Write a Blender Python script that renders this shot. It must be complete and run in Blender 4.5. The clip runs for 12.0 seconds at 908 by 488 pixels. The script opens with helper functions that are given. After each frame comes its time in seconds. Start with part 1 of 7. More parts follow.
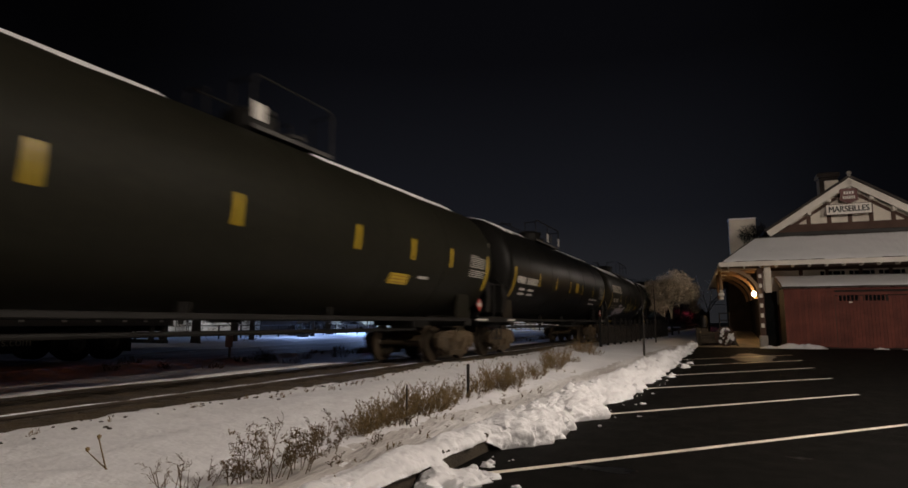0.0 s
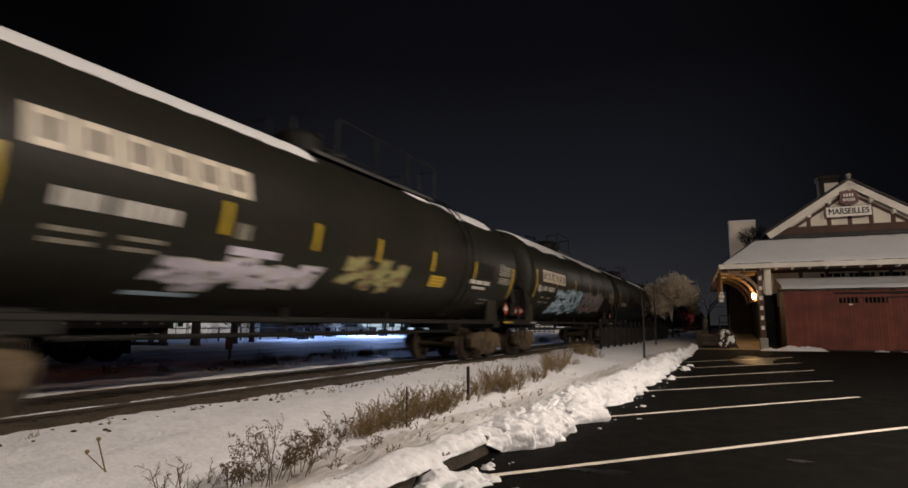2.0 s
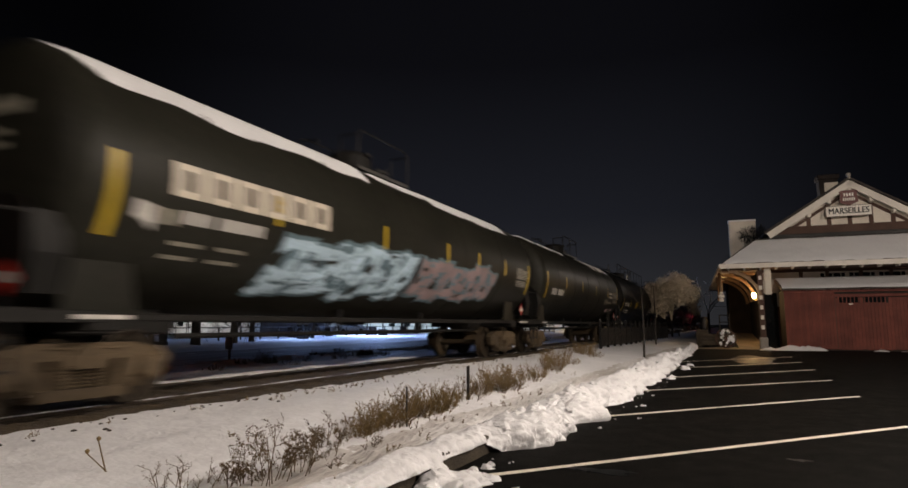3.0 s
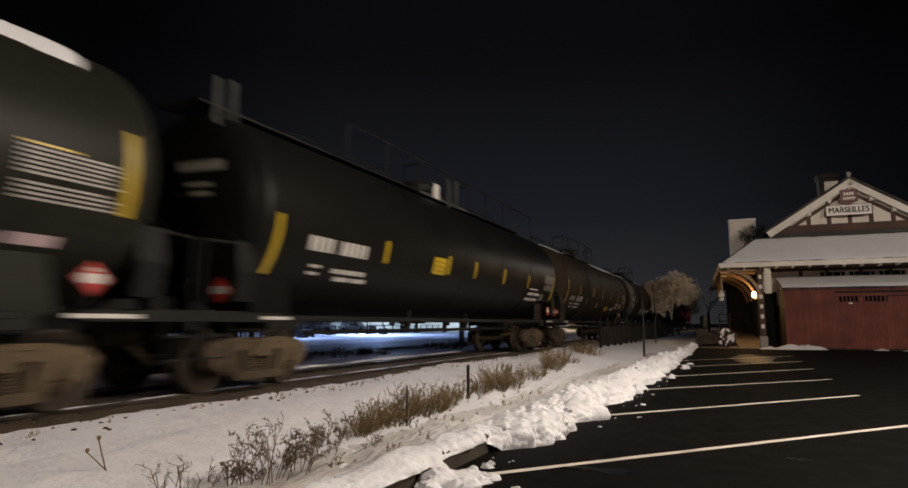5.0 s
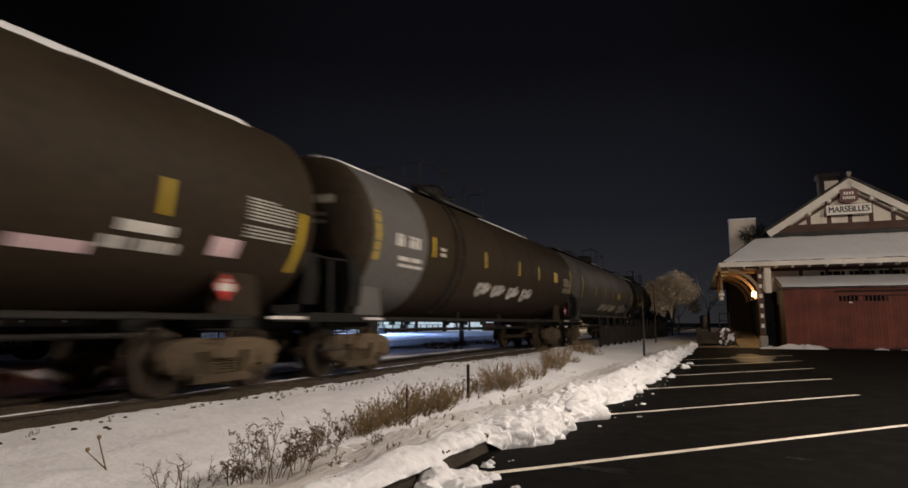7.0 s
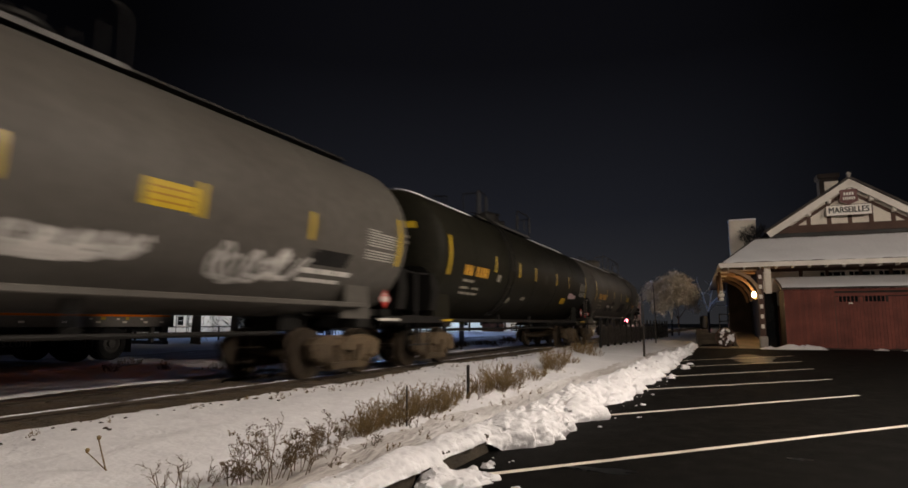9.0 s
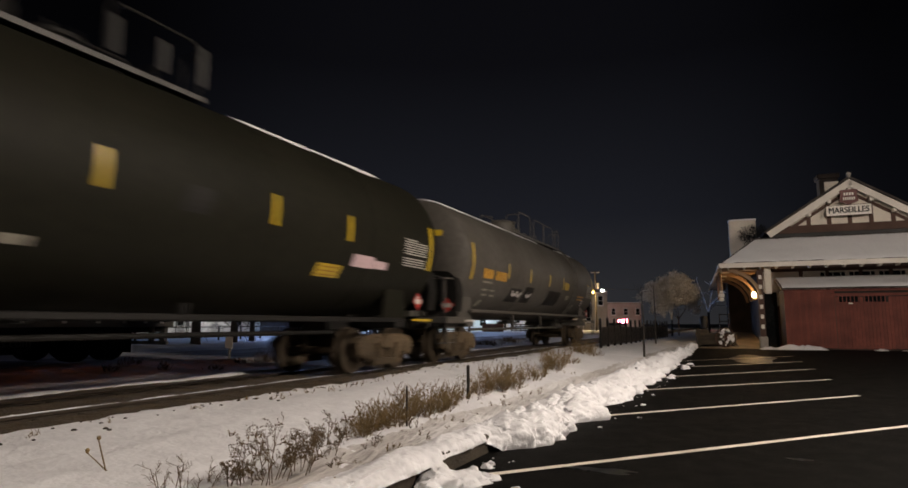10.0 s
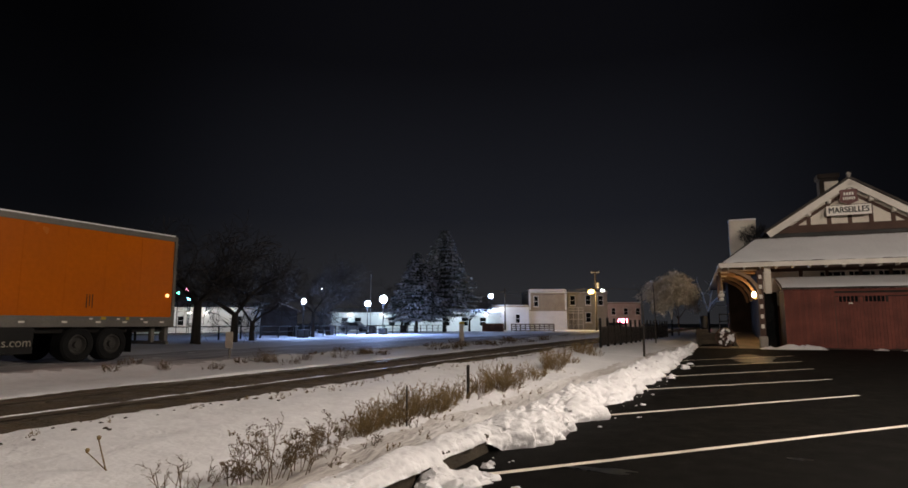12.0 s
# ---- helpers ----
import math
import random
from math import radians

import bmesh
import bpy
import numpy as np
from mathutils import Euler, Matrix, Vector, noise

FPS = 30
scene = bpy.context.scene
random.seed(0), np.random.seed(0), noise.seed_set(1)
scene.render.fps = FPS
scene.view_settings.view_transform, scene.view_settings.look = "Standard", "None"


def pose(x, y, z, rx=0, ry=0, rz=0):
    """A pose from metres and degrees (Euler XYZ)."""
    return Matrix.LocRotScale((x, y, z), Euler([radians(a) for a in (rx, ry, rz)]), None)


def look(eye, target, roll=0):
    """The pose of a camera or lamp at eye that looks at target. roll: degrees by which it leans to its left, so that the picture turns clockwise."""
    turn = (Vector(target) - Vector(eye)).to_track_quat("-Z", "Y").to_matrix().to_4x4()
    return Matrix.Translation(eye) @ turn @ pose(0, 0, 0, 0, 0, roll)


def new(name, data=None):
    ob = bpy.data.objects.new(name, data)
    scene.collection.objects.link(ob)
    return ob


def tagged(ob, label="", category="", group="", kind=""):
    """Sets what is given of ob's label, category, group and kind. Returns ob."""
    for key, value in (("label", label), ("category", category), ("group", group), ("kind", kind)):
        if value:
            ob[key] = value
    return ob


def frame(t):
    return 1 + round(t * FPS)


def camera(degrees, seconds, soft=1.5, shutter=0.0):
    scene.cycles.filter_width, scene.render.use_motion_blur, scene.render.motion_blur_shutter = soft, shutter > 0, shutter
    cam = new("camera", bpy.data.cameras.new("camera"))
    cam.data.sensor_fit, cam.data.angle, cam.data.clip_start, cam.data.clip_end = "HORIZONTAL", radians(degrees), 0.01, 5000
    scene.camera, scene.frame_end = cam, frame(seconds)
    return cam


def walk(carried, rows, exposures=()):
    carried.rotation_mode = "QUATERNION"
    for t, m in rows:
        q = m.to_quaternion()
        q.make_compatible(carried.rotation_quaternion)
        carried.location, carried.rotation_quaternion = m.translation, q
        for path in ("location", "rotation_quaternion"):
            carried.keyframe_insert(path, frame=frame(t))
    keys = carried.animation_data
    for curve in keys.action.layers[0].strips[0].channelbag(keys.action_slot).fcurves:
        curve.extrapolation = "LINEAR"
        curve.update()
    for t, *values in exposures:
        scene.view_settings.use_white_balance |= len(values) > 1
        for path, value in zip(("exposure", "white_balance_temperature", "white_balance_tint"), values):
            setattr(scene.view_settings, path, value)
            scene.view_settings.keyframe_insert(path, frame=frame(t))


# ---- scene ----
# A freight train of tank cars passes a small station on a winter night.
# x: to the right of the track, y: along the track, z: up. The car park lies near z = 0.
EYE = (0.0, 0.0, 1.42)
cam = camera(72.97, 12.0, soft=1.6, shutter=0.48)
YAW, PITCH = 24.228, 7.391
SWAY = [(0.0, -1.6), (0.5, 0.0), (1.0, 1.6), (1.5, 2.0), (2.0, 2.4), (2.5, 2.0), (3.0, 1.6), (5.0, 0.0), (6.0, 0.0),
        (6.5, -0.1), (7.0, -1.0), (7.5, -0.8), (9.0, 0.0), (10.0, 0.4), (10.5, 0.7), (11.0, 0.7), (11.5, 0.0), (12.0, 0.0)]
walk(cam, [(t, pose(*EYE, 90 + PITCH + math.degrees(d / 1060.0), 0, YAW)) for t, d in SWAY], exposures=[(0.0, -0.42), (0.25, -0.15), (0.5, 0.0), (12.0, 0.0)])

TRACK_X = -7.92      # centre of the track
RAIL_Z = 0.42        # top of the rails
SPEED = 16.55        # metres a second, towards -y

# ---- night sky ----
world = bpy.data.worlds.new("night")
scene.world = world
world.use_nodes = True
wn, wl = world.node_tree.nodes, world.node_tree.links
tc = wn.new("ShaderNodeTexCoord")
sep = wn.new("ShaderNodeSeparateXYZ")
ramp = wn.new("ShaderNodeValToRGB")
wl.new(tc.outputs["Generated"], sep.inputs[0])
wl.new(sep.outputs["Z"], ramp.inputs[0])
for place, colour in ((0.17, (0.0075, 0.0080, 0.0108, 1)), (0.40, (0.0025, 0.0025, 0.0034, 1))):
    ramp.color_ramp.elements.new(place).color = colour
ramp.color_ramp.elements[0].color = (0.0185, 0.0185, 0.0205, 1)
ramp.color_ramp.elements[-1].position, ramp.color_ramp.elements[-1].color = 0.62, (0.0018, 0.0018, 0.0025, 1)
# the town's faint glow, strongest over the street behind the park
glow = wn.new("ShaderNodeVectorMath")
glow.operation = "DOT_PRODUCT"
glow.inputs[1].default_value = (-0.36, 0.933, 0.0)
flat = wn.new("ShaderNodeVectorMath")
flat.operation = "MULTIPLY"
flat.inputs[1].default_value = (1, 1, 0)
unit = wn.new("ShaderNodeVectorMath")
unit.operation = "NORMALIZE"
wl.new(tc.outputs["Generated"], flat.inputs[0])
wl.new(flat.outputs[0], unit.inputs[0])
wl.new(unit.outputs[0], glow.inputs[0])
side = wn.new("ShaderNodeMapRange")
side.inputs[1].default_value, side.inputs[2].default_value = 0.82, 1.0
side.inputs[3].default_value, side.inputs[4].default_value = 0.36, 1.45
side.interpolation_type = "SMOOTHSTEP"
wl.new(glow.outputs["Value"], side.inputs[0])
tint = wn.new("ShaderNodeVectorMath")
tint.operation = "SCALE"
wl.new(ramp.outputs[0], tint.inputs[0])
wl.new(side.outputs[0], tint.inputs["Scale"])
wl.new(tint.outputs[0], wn["Background"].inputs[0])
wn["Background"].inputs[1].default_value = 1.0


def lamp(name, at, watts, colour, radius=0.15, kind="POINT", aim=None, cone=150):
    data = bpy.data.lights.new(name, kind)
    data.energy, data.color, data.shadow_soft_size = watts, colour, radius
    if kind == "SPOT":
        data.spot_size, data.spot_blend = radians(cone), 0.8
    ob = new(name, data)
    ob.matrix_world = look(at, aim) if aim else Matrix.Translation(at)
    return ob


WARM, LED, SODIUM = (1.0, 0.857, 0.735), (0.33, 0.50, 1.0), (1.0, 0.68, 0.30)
# unseen street lamps of the car park behind the camera and beside the station
lamp("unseen_light", (-1.0, -4.5, 8.0), 1300, WARM, 0.25)
# added where no lamp is known, to brighten the frosted tree
lamp("unseen_light", (2.0, 50.0, 7.5), 560, WARM, 0.2)
lamp("unseen_light", (10.0, 25.0, 7.2), 150, WARM, 0.2, "SPOT", (5.5, 37.0, 2.5), 125)
lamp("unseen_light", (6.0, 10.5, 8.6), 5000, WARM, 0.3)
lamp("unseen_light", (20.0, 9.0, 9.4), 7400, WARM, 0.3)


# ---- materials ----
def material(name, colour, rough=0.8, metal=0.0, vary=0.25, scale=6.0, bump=0.0, bump_scale=40.0, second=None, spread=0.5,
             per_piece=0.0, emit=None, strength=0.0, coat=0.0, spec=0.5, stretch=None):
    """Two scales of variation: broad stains towards second, fine grain, and a fine relief."""
    m = bpy.data.materials.new(name)
    m.use_nodes = True
    n, l = m.node_tree.nodes, m.node_tree.links
    b = n["Principled BSDF"]
    b.inputs["Roughness"].default_value, b.inputs["Metallic"].default_value = rough, metal
    b.inputs["Coat Weight"].default_value = coat
    b.inputs["Specular IOR Level"].default_value = spec
    geo = n.new("ShaderNodeTexCoord")
    big, fine = n.new("ShaderNodeTexNoise"), n.new("ShaderNodeTexNoise")
    big.inputs["Scale"].default_value, big.inputs["Detail"].default_value = scale * 0.25, 5
    fine.inputs["Scale"].default_value, fine.inputs["Detail"].default_value = scale * 5, 4
    where = geo.outputs["Object"]
    if stretch:
        mapping = n.new("ShaderNodeMapping")
        mapping.inputs["Scale"].default_value = stretch
        l.new(where, mapping.inputs["Vector"])
        where = mapping.outputs["Vector"]
    for t in (big, fine):
        l.new(where, t.inputs["Vector"])
    mix = n.new("ShaderNodeMix")
    mix.data_type = "RGBA"
    mix.inputs[6].default_value = (*colour, 1)
    mix.inputs[7].default_value = (*(second or [c * (1 - vary) for c in colour]), 1)
    rng = n.new("ShaderNodeMapRange")
    rng.inputs[1].default_value, rng.inputs[2].default_value = spread - 0.15, spread + 0.15
    l.new(big.outputs[0], rng.inputs[0])
    l.new(rng.outputs[0], mix.inputs[0])
    hsv = n.new("ShaderNodeHueSaturation")
    val = n.new("ShaderNodeMapRange")
    val.inputs[1].default_value, val.inputs[2].default_value = 0.3, 0.7
    val.inputs[3].default_value, val.inputs[4].default_value = 1 - vary * 0.6, 1 + vary * 0.6
    l.new(fine.outputs[0], val.inputs[0])
    if per_piece:
        info = n.new("ShaderNodeObjectInfo")
        one = n.new("ShaderNodeMapRange")
        one.inputs[3].default_value, one.inputs[4].default_value = 1 - per_piece, 1 + per_piece
        l.new(info.outputs["Random"], one.inputs[0])
        mul = n.new("ShaderNodeMath")
        mul.operation = "MULTIPLY"
        l.new(val.outputs[0], mul.inputs[0])
        l.new(one.outputs[0], mul.inputs[1])
        l.new(mul.outputs[0], hsv.inputs["Value"])
    else:
        l.new(val.outputs[0], hsv.inputs["Value"])
    l.new(mix.outputs[2], hsv.inputs["Color"])
    l.new(hsv.outputs[0], b.inputs["Base Color"])
    rr = n.new("ShaderNodeMapRange")
    rr.inputs[3].default_value, rr.inputs[4].default_value = max(0.02, rough - 0.12), min(1, rough + 0.12)
    l.new(big.outputs[0], rr.inputs[0])
    l.new(rr.outputs[0], b.inputs["Roughness"])
    if bump:
        rel = n.new("ShaderNodeTexNoise")
        rel.inputs["Scale"].default_value, rel.inputs["Detail"].default_value = bump_scale, 6
        l.new(where, rel.inputs["Vector"])
        bp = n.new("ShaderNodeBump")
        bp.inputs["Strength"].default_value, bp.inputs["Distance"].default_value = 1.0, bump
        l.new(rel.outputs[0], bp.inputs["Height"])
        l.new(bp.outputs[0], b.inputs["Normal"])
    if emit:
        b.inputs["Emission Color"].default_value, b.inputs["Emission Strength"].default_value = (*emit, 1), strength
    return m


SNOW = material("snow", (0.80, 0.80, 0.82), 0.75, vary=0.08, scale=2.0, bump=0.016, bump_scale=17, second=(0.70, 0.70, 0.72))
ROOFSNOW = material("roof_snow", (0.80, 0.80, 0.82), 0.75, vary=0.06, scale=3.0, bump=0.02, bump_scale=9)
DIRTYSNOW = material("trodden_snow", (0.70, 0.69, 0.69), 0.8, vary=0.16, scale=3.4, bump=0.04, bump_scale=10, second=(0.40, 0.375, 0.355), spread=0.50, stretch=(2.6, 0.35, 1.0))
ROADSNOW = material("packed_snow", (0.52, 0.51, 0.52), 0.7, vary=0.25, scale=2.2, bump=0.03, bump_scale=6, second=(0.27, 0.26, 0.27), spread=0.5, stretch=(1.6, 0.10, 1.0))
ASPHALT = material("wet_asphalt", (0.0062, 0.0056, 0.0049), 0.75, vary=0.9, scale=14.0, bump=0.008, bump_scale=75, second=(0.0042, 0.0040, 0.0037), spec=0.05)
STAIN = material("oil_stain", (0.004, 0.004, 0.004), 0.3, vary=0.3, scale=20)
WATER = material("puddle", (0.007, 0.0065, 0.006), 0.36, spec=0.035, vary=0.1, scale=3, bump=0.002, bump_scale=4)
PAINT = material("road_paint", (0.72, 0.68, 0.58), 0.7, vary=0.2, scale=10, second=(0.45, 0.42, 0.36), spread=0.62)
BALLAST = material("ballast", (0.088, 0.062, 0.034), 0.9, vary=0.5, scale=9, bump=0.05, bump_scale=22, second=(0.050, 0.036, 0.020))
RAILSTEEL = material("rail_steel", (0.055, 0.040, 0.026), 0.8, 0.2, vary=0.3, scale=8)
RAILTOP = material("rail_head", (0.11, 0.10, 0.085), 0.5, 1.0, vary=0.1)
TIE = material("old_tie", (0.07, 0.055, 0.042), 0.9, vary=0.5, scale=6, bump=0.01, bump_scale=60)
TIMBER = material("weathered_timber", (0.048, 0.036, 0.022), 0.85, vary=0.5, scale=7, bump=0.012, bump_scale=50, per_piece=0.2)
TWIG = material("dry_stalk", (0.18, 0.122, 0.055), 0.9, vary=0.4, scale=20)
DARKTWIG = material("dark_stalk", (0.135, 0.090, 0.045), 0.9, vary=0.4, scale=20)
DARKSEED = material("dark_seed_head", (0.17, 0.115, 0.057), 0.9, vary=0.5, scale=30)
SEED = material("dry_leaf", (0.31, 0.215, 0.095), 0.9, vary=0.5, scale=30)
FROST = material("frosted_leaf", (0.74, 0.62, 0.46), 0.9, vary=0.3, scale=10)
BARK = material("bark", (0.034, 0.028, 0.024), 0.9, vary=0.4, scale=10, bump=0.01)
NEEDLE = material("needles", (0.065, 0.085, 0.062), 0.8, vary=0.5, scale=12)
BLACKPAINT = material("black_tank_paint", (0.0130, 0.0126, 0.0096), 0.48, vary=0.35, scale=1.6, second=(0.0175, 0.0167, 0.0125), bump=0.002, bump_scale=3, spec=0.13)
GLOSSPAINT = material("gloss_black_paint", (0.0056, 0.0055, 0.0050), 0.42, vary=0.3, scale=1.6, second=(0.0086, 0.0081, 0.0070), bump=0.002, bump_scale=3, spec=0.09)
OLIVEPAINT = material("dull_olive_black_paint", (0.0088, 0.0085, 0.0053), 0.6, vary=0.35, scale=1.4, second=(0.0118, 0.0110, 0.0070), bump=0.002, bump_scale=3, spec=0.12)
BROWNPAINT = material("faded_black_paint", (0.0230, 0.0162, 0.0098), 0.65, vary=0.35, scale=1.4, second=(0.0290, 0.0208, 0.0128), bump=0.002, bump_scale=3, spec=0.13)
GREYPAINT = material("grey_tank_paint", (0.087, 0.081, 0.071), 0.6, vary=0.22, scale=1.3, second=(0.066, 0.060, 0.052), bump=0.002, bump_scale=3, spec=0.2)
BANDPAINT = material("pale_band_paint", (0.10, 0.096, 0.09), 0.55, vary=0.25, scale=1.5)
UNDER = material("grimy_steel", (0.100, 0.068, 0.035), 0.8, 0.05, vary=0.5, scale=5, bump=0.004, bump_scale=40)
SHIELDBLACK = material("black_shield_paint", (0.0055, 0.0050, 0.0042), 0.6, vary=0.4, scale=3, spec=0.2)
DARKSTEEL = material("dark_steel", (0.011, 0.010, 0.0088), 0.65, 0.1, spec=0.25, vary=0.4, scale=5)
WHEELSTEEL = material("wheel_steel", (0.070, 0.050, 0.030), 0.65, 0.2, vary=0.4, scale=6)
YELLOW = material("yellow_reflector", (0.46, 0.315, 0.012), 0.4, vary=0.15, scale=8)
WHITEINK = material("white_lettering", (0.56, 0.54, 0.50), 0.55, vary=0.2, scale=9)
PALEINK = material("worn_lettering", (0.27, 0.25, 0.20), 0.6, vary=0.35, scale=9)
DATAINK = material("grey_white_lettering", (0.36, 0.345, 0.31), 0.55, vary=0.3, scale=9)
CREAMINK = material("cream_lettering", (0.56, 0.50, 0.41), 0.55, vary=0.12, scale=9)
REDPLATE = material("red_placard", (0.42, 0.032, 0.024), 0.4, vary=0.15, scale=9)
ORANGEINK2 = material("dark_warning_text", (0.30, 0.16, 0.01), 0.5, vary=0.2, scale=9)
TOPPLATE = material("dull_grey_plate", (0.022, 0.022, 0.021), 0.8, vary=0.3, scale=6)
GALVTRIM = material("dull_galvanised_plate", (0.060, 0.058, 0.053), 0.6, 0.2, vary=0.3, scale=6)


# ---- mesh helpers ----
class Shape:
    """Vertices and faces collected in plain lists; made into a mesh at the end."""

    def __init__(self):
        self.v, self.f = [], []

    def box(self, x0, x1, y0, y1, z0, z1, m=None):
        k = len(self.v)
        pts = [Vector((x, y, z)) for x in (x0, x1) for y in (y0, y1) for z in (z0, z1)]
        self.v += [m @ p if m else p for p in pts]
        self.f += [tuple(k + i for i in q) for q in ((0, 1, 3, 2), (4, 6, 7, 5), (0, 4, 5, 1), (2, 3, 7, 6), (0, 2, 6, 4), (1, 5, 7, 3))]
        return self

    def block(self, x0, x1, y0, y1, z0, z1, c=0.01, m=None):
        """A box with chamfered edges."""
        k = len(self.v)
        cx, cy, cz = (x0 + x1) / 2, (y0 + y1) / 2, (z0 + z1) / 2
        hx, hy, hz = (x1 - x0) / 2, (y1 - y0) / 2, (z1 - z0) / 2
        c = min(c, hx * 0.45, hy * 0.45, hz * 0.45)
        idx = {}
        for sx in (-1, 1):
            for sy in (-1, 1):
                for sz in (-1, 1):
                    for a in range(3):
                        p = Vector((cx + sx * (hx - (c if a != 0 else 0)), cy + sy * (hy - (c if a != 1 else 0)), cz + sz * (hz - (c if a != 2 else 0))))
                        idx[sx, sy, sz, a] = len(self.v)
                        self.v.append(m @ p if m else p)
        s = (-1, 1)
        order = [(-1, -1), (1, -1), (1, 1), (-1, 1)]
        for e in s:
            fx = [idx[e, p, q, 0] for p, q in order]
            fy = [idx[p, e, q, 1] for p, q in order]
            fz = [idx[p, q, e, 2] for p, q in order]
            self.f += [tuple(fx if e > 0 else fx[::-1]), tuple(fy[::-1] if e > 0 else fy), tuple(fz if e > 0 else fz[::-1])]
        for p in s:
            for q in s:
                self.f.append((idx[p, q, -1, 0], idx[p, q, 1, 0], idx[p, q, 1, 1], idx[p, q, -1, 1]))
                self.f.append((idx[p, -1, q, 0], idx[p, 1, q, 0], idx[p, 1, q, 2], idx[p, -1, q, 2]))
                self.f.append((idx[-1, p, q, 1], idx[1, p, q, 1], idx[1, p, q, 2], idx[-1, p, q, 2]))
                for r in s:
                    self.f.append(tuple(idx[p, q, r, a] for a in range(3)))
        return self

    def tube(self, p0, p1, r0, r1=None, n=8, caps=True):
        p0, p1 = Vector(p0), Vector(p1)
        r1 = r0 if r1 is None else r1
        d = p1 - p0
        if d.length < 1e-6:
            return self
        q = d.to_track_quat("Z", "Y")
        k = len(self.v)
        for p, r in ((p0, r0), (p1, r1)):
            for i in range(n):
                a = 2 * math.pi * i / n
                self.v.append(p + q @ Vector((r * math.cos(a), r * math.sin(a), 0)))
        self.f += [(k + i, k + (i + 1) % n, k + n + (i + 1) % n, k + n + i) for i in range(n)]
        if caps:
            self.f += [tuple(k + i for i in reversed(range(n))), tuple(k + n + i for i in range(n))]
        return self

    def lathe(self, profile, axis="x", n=24, m=None):
        """profile: (distance along the axis, radius)."""
        k = len(self.v)
        for a, r in profile:
            for i in range(n):
                t = 2 * math.pi * i / n
                c, s = r * math.cos(t), r * math.sin(t)
                p = Vector({"x": (a, c, s), "y": (s, a, c), "z": (c, s, a)}[axis])
                self.v.append(m @ p if m else p)
        for j in range(len(profile) - 1):
            for i in range(n):
                b = k + j * n
                self.f.append((b + i, b + (i + 1) % n, b + n + (i + 1) % n, b + n + i))
        self.f += [tuple(k + i for i in reversed(range(n))), tuple(k + (len(profile) - 1) * n + i for i in range(n))]
        return self

    def prism(self, outline, x0, x1, axis="x", m=None):
        """An outline in the two other axes, extruded from x0 to x1."""
        k, n = len(self.v), len(outline)
        for a in (x0, x1):
            for p, q in outline:
                w = Vector({"x": (a, p, q), "y": (p, a, q), "z": (p, q, a)}[axis])
                self.v.append(m @ w if m else w)
        self.f += [(k + i, k + (i + 1) % n, k + n + (i + 1) % n, k + n + i) for i in range(n)]
        self.f += [tuple(k + i for i in reversed(range(n))), tuple(k + n + i for i in range(n))]
        return self

    def sheet(self, rows):
        """A grid of points, row by row."""
        k, n = len(self.v), len(rows[0])
        for r in rows:
            self.v += [Vector(p) for p in r]
        for j in range(len(rows) - 1):
            for i in range(n - 1):
                b = k + j * n + i
                self.f.append((b, b + 1, b + n + 1, b + n))
        return self

    def mesh(self, name, mat, smooth=False):
        me = bpy.data.meshes.new(name)
        me.from_pydata([tuple(p) for p in self.v], [], self.f)
        bm = bmesh.new()
        bm.from_mesh(me)
        bmesh.ops.recalc_face_normals(bm, faces=bm.faces)
        bm.to_mesh(me)
        bm.free()
        for mt in (mat if isinstance(mat, (list, tuple)) else [mat]):
            me.materials.append(mt)
        if smooth:
            me.shade_smooth()
            me.set_sharp_from_angle(angle=radians(38))
        return me


def part(name, shape, mat, parent=None, label="", at=None, smooth=False):
    me = shape if isinstance(shape, bpy.types.Mesh) else shape.mesh(name, mat, smooth)
    ob = new(name, me)
    if at is not None:
        ob.matrix_basis = at
    if parent:
        ob.parent = parent
    if label:
        ob["label"] = label
    return ob


def thing(name, at=None, **tags):
    ob = new(name)
    ob.empty_display_size = 0.2
    if at is not None:
        ob.matrix_basis = at
    return tagged(ob, **tags)


def setting(name, shape, mat, label, smooth=False, kind="structure", category=""):
    return tagged(part(name, shape, mat, smooth=smooth), label=label, kind=kind, category=category or name)


def fbm(x, y, s=1.0, z=0.0):
    return noise.fractal(Vector((x * s, y * s, z)), 1.0, 2.0, 4)


def smooth_step(a, b, x):
    t = min(1, max(0, (x - a) / (b - a)))
    return t * t * (3 - 2 * t)


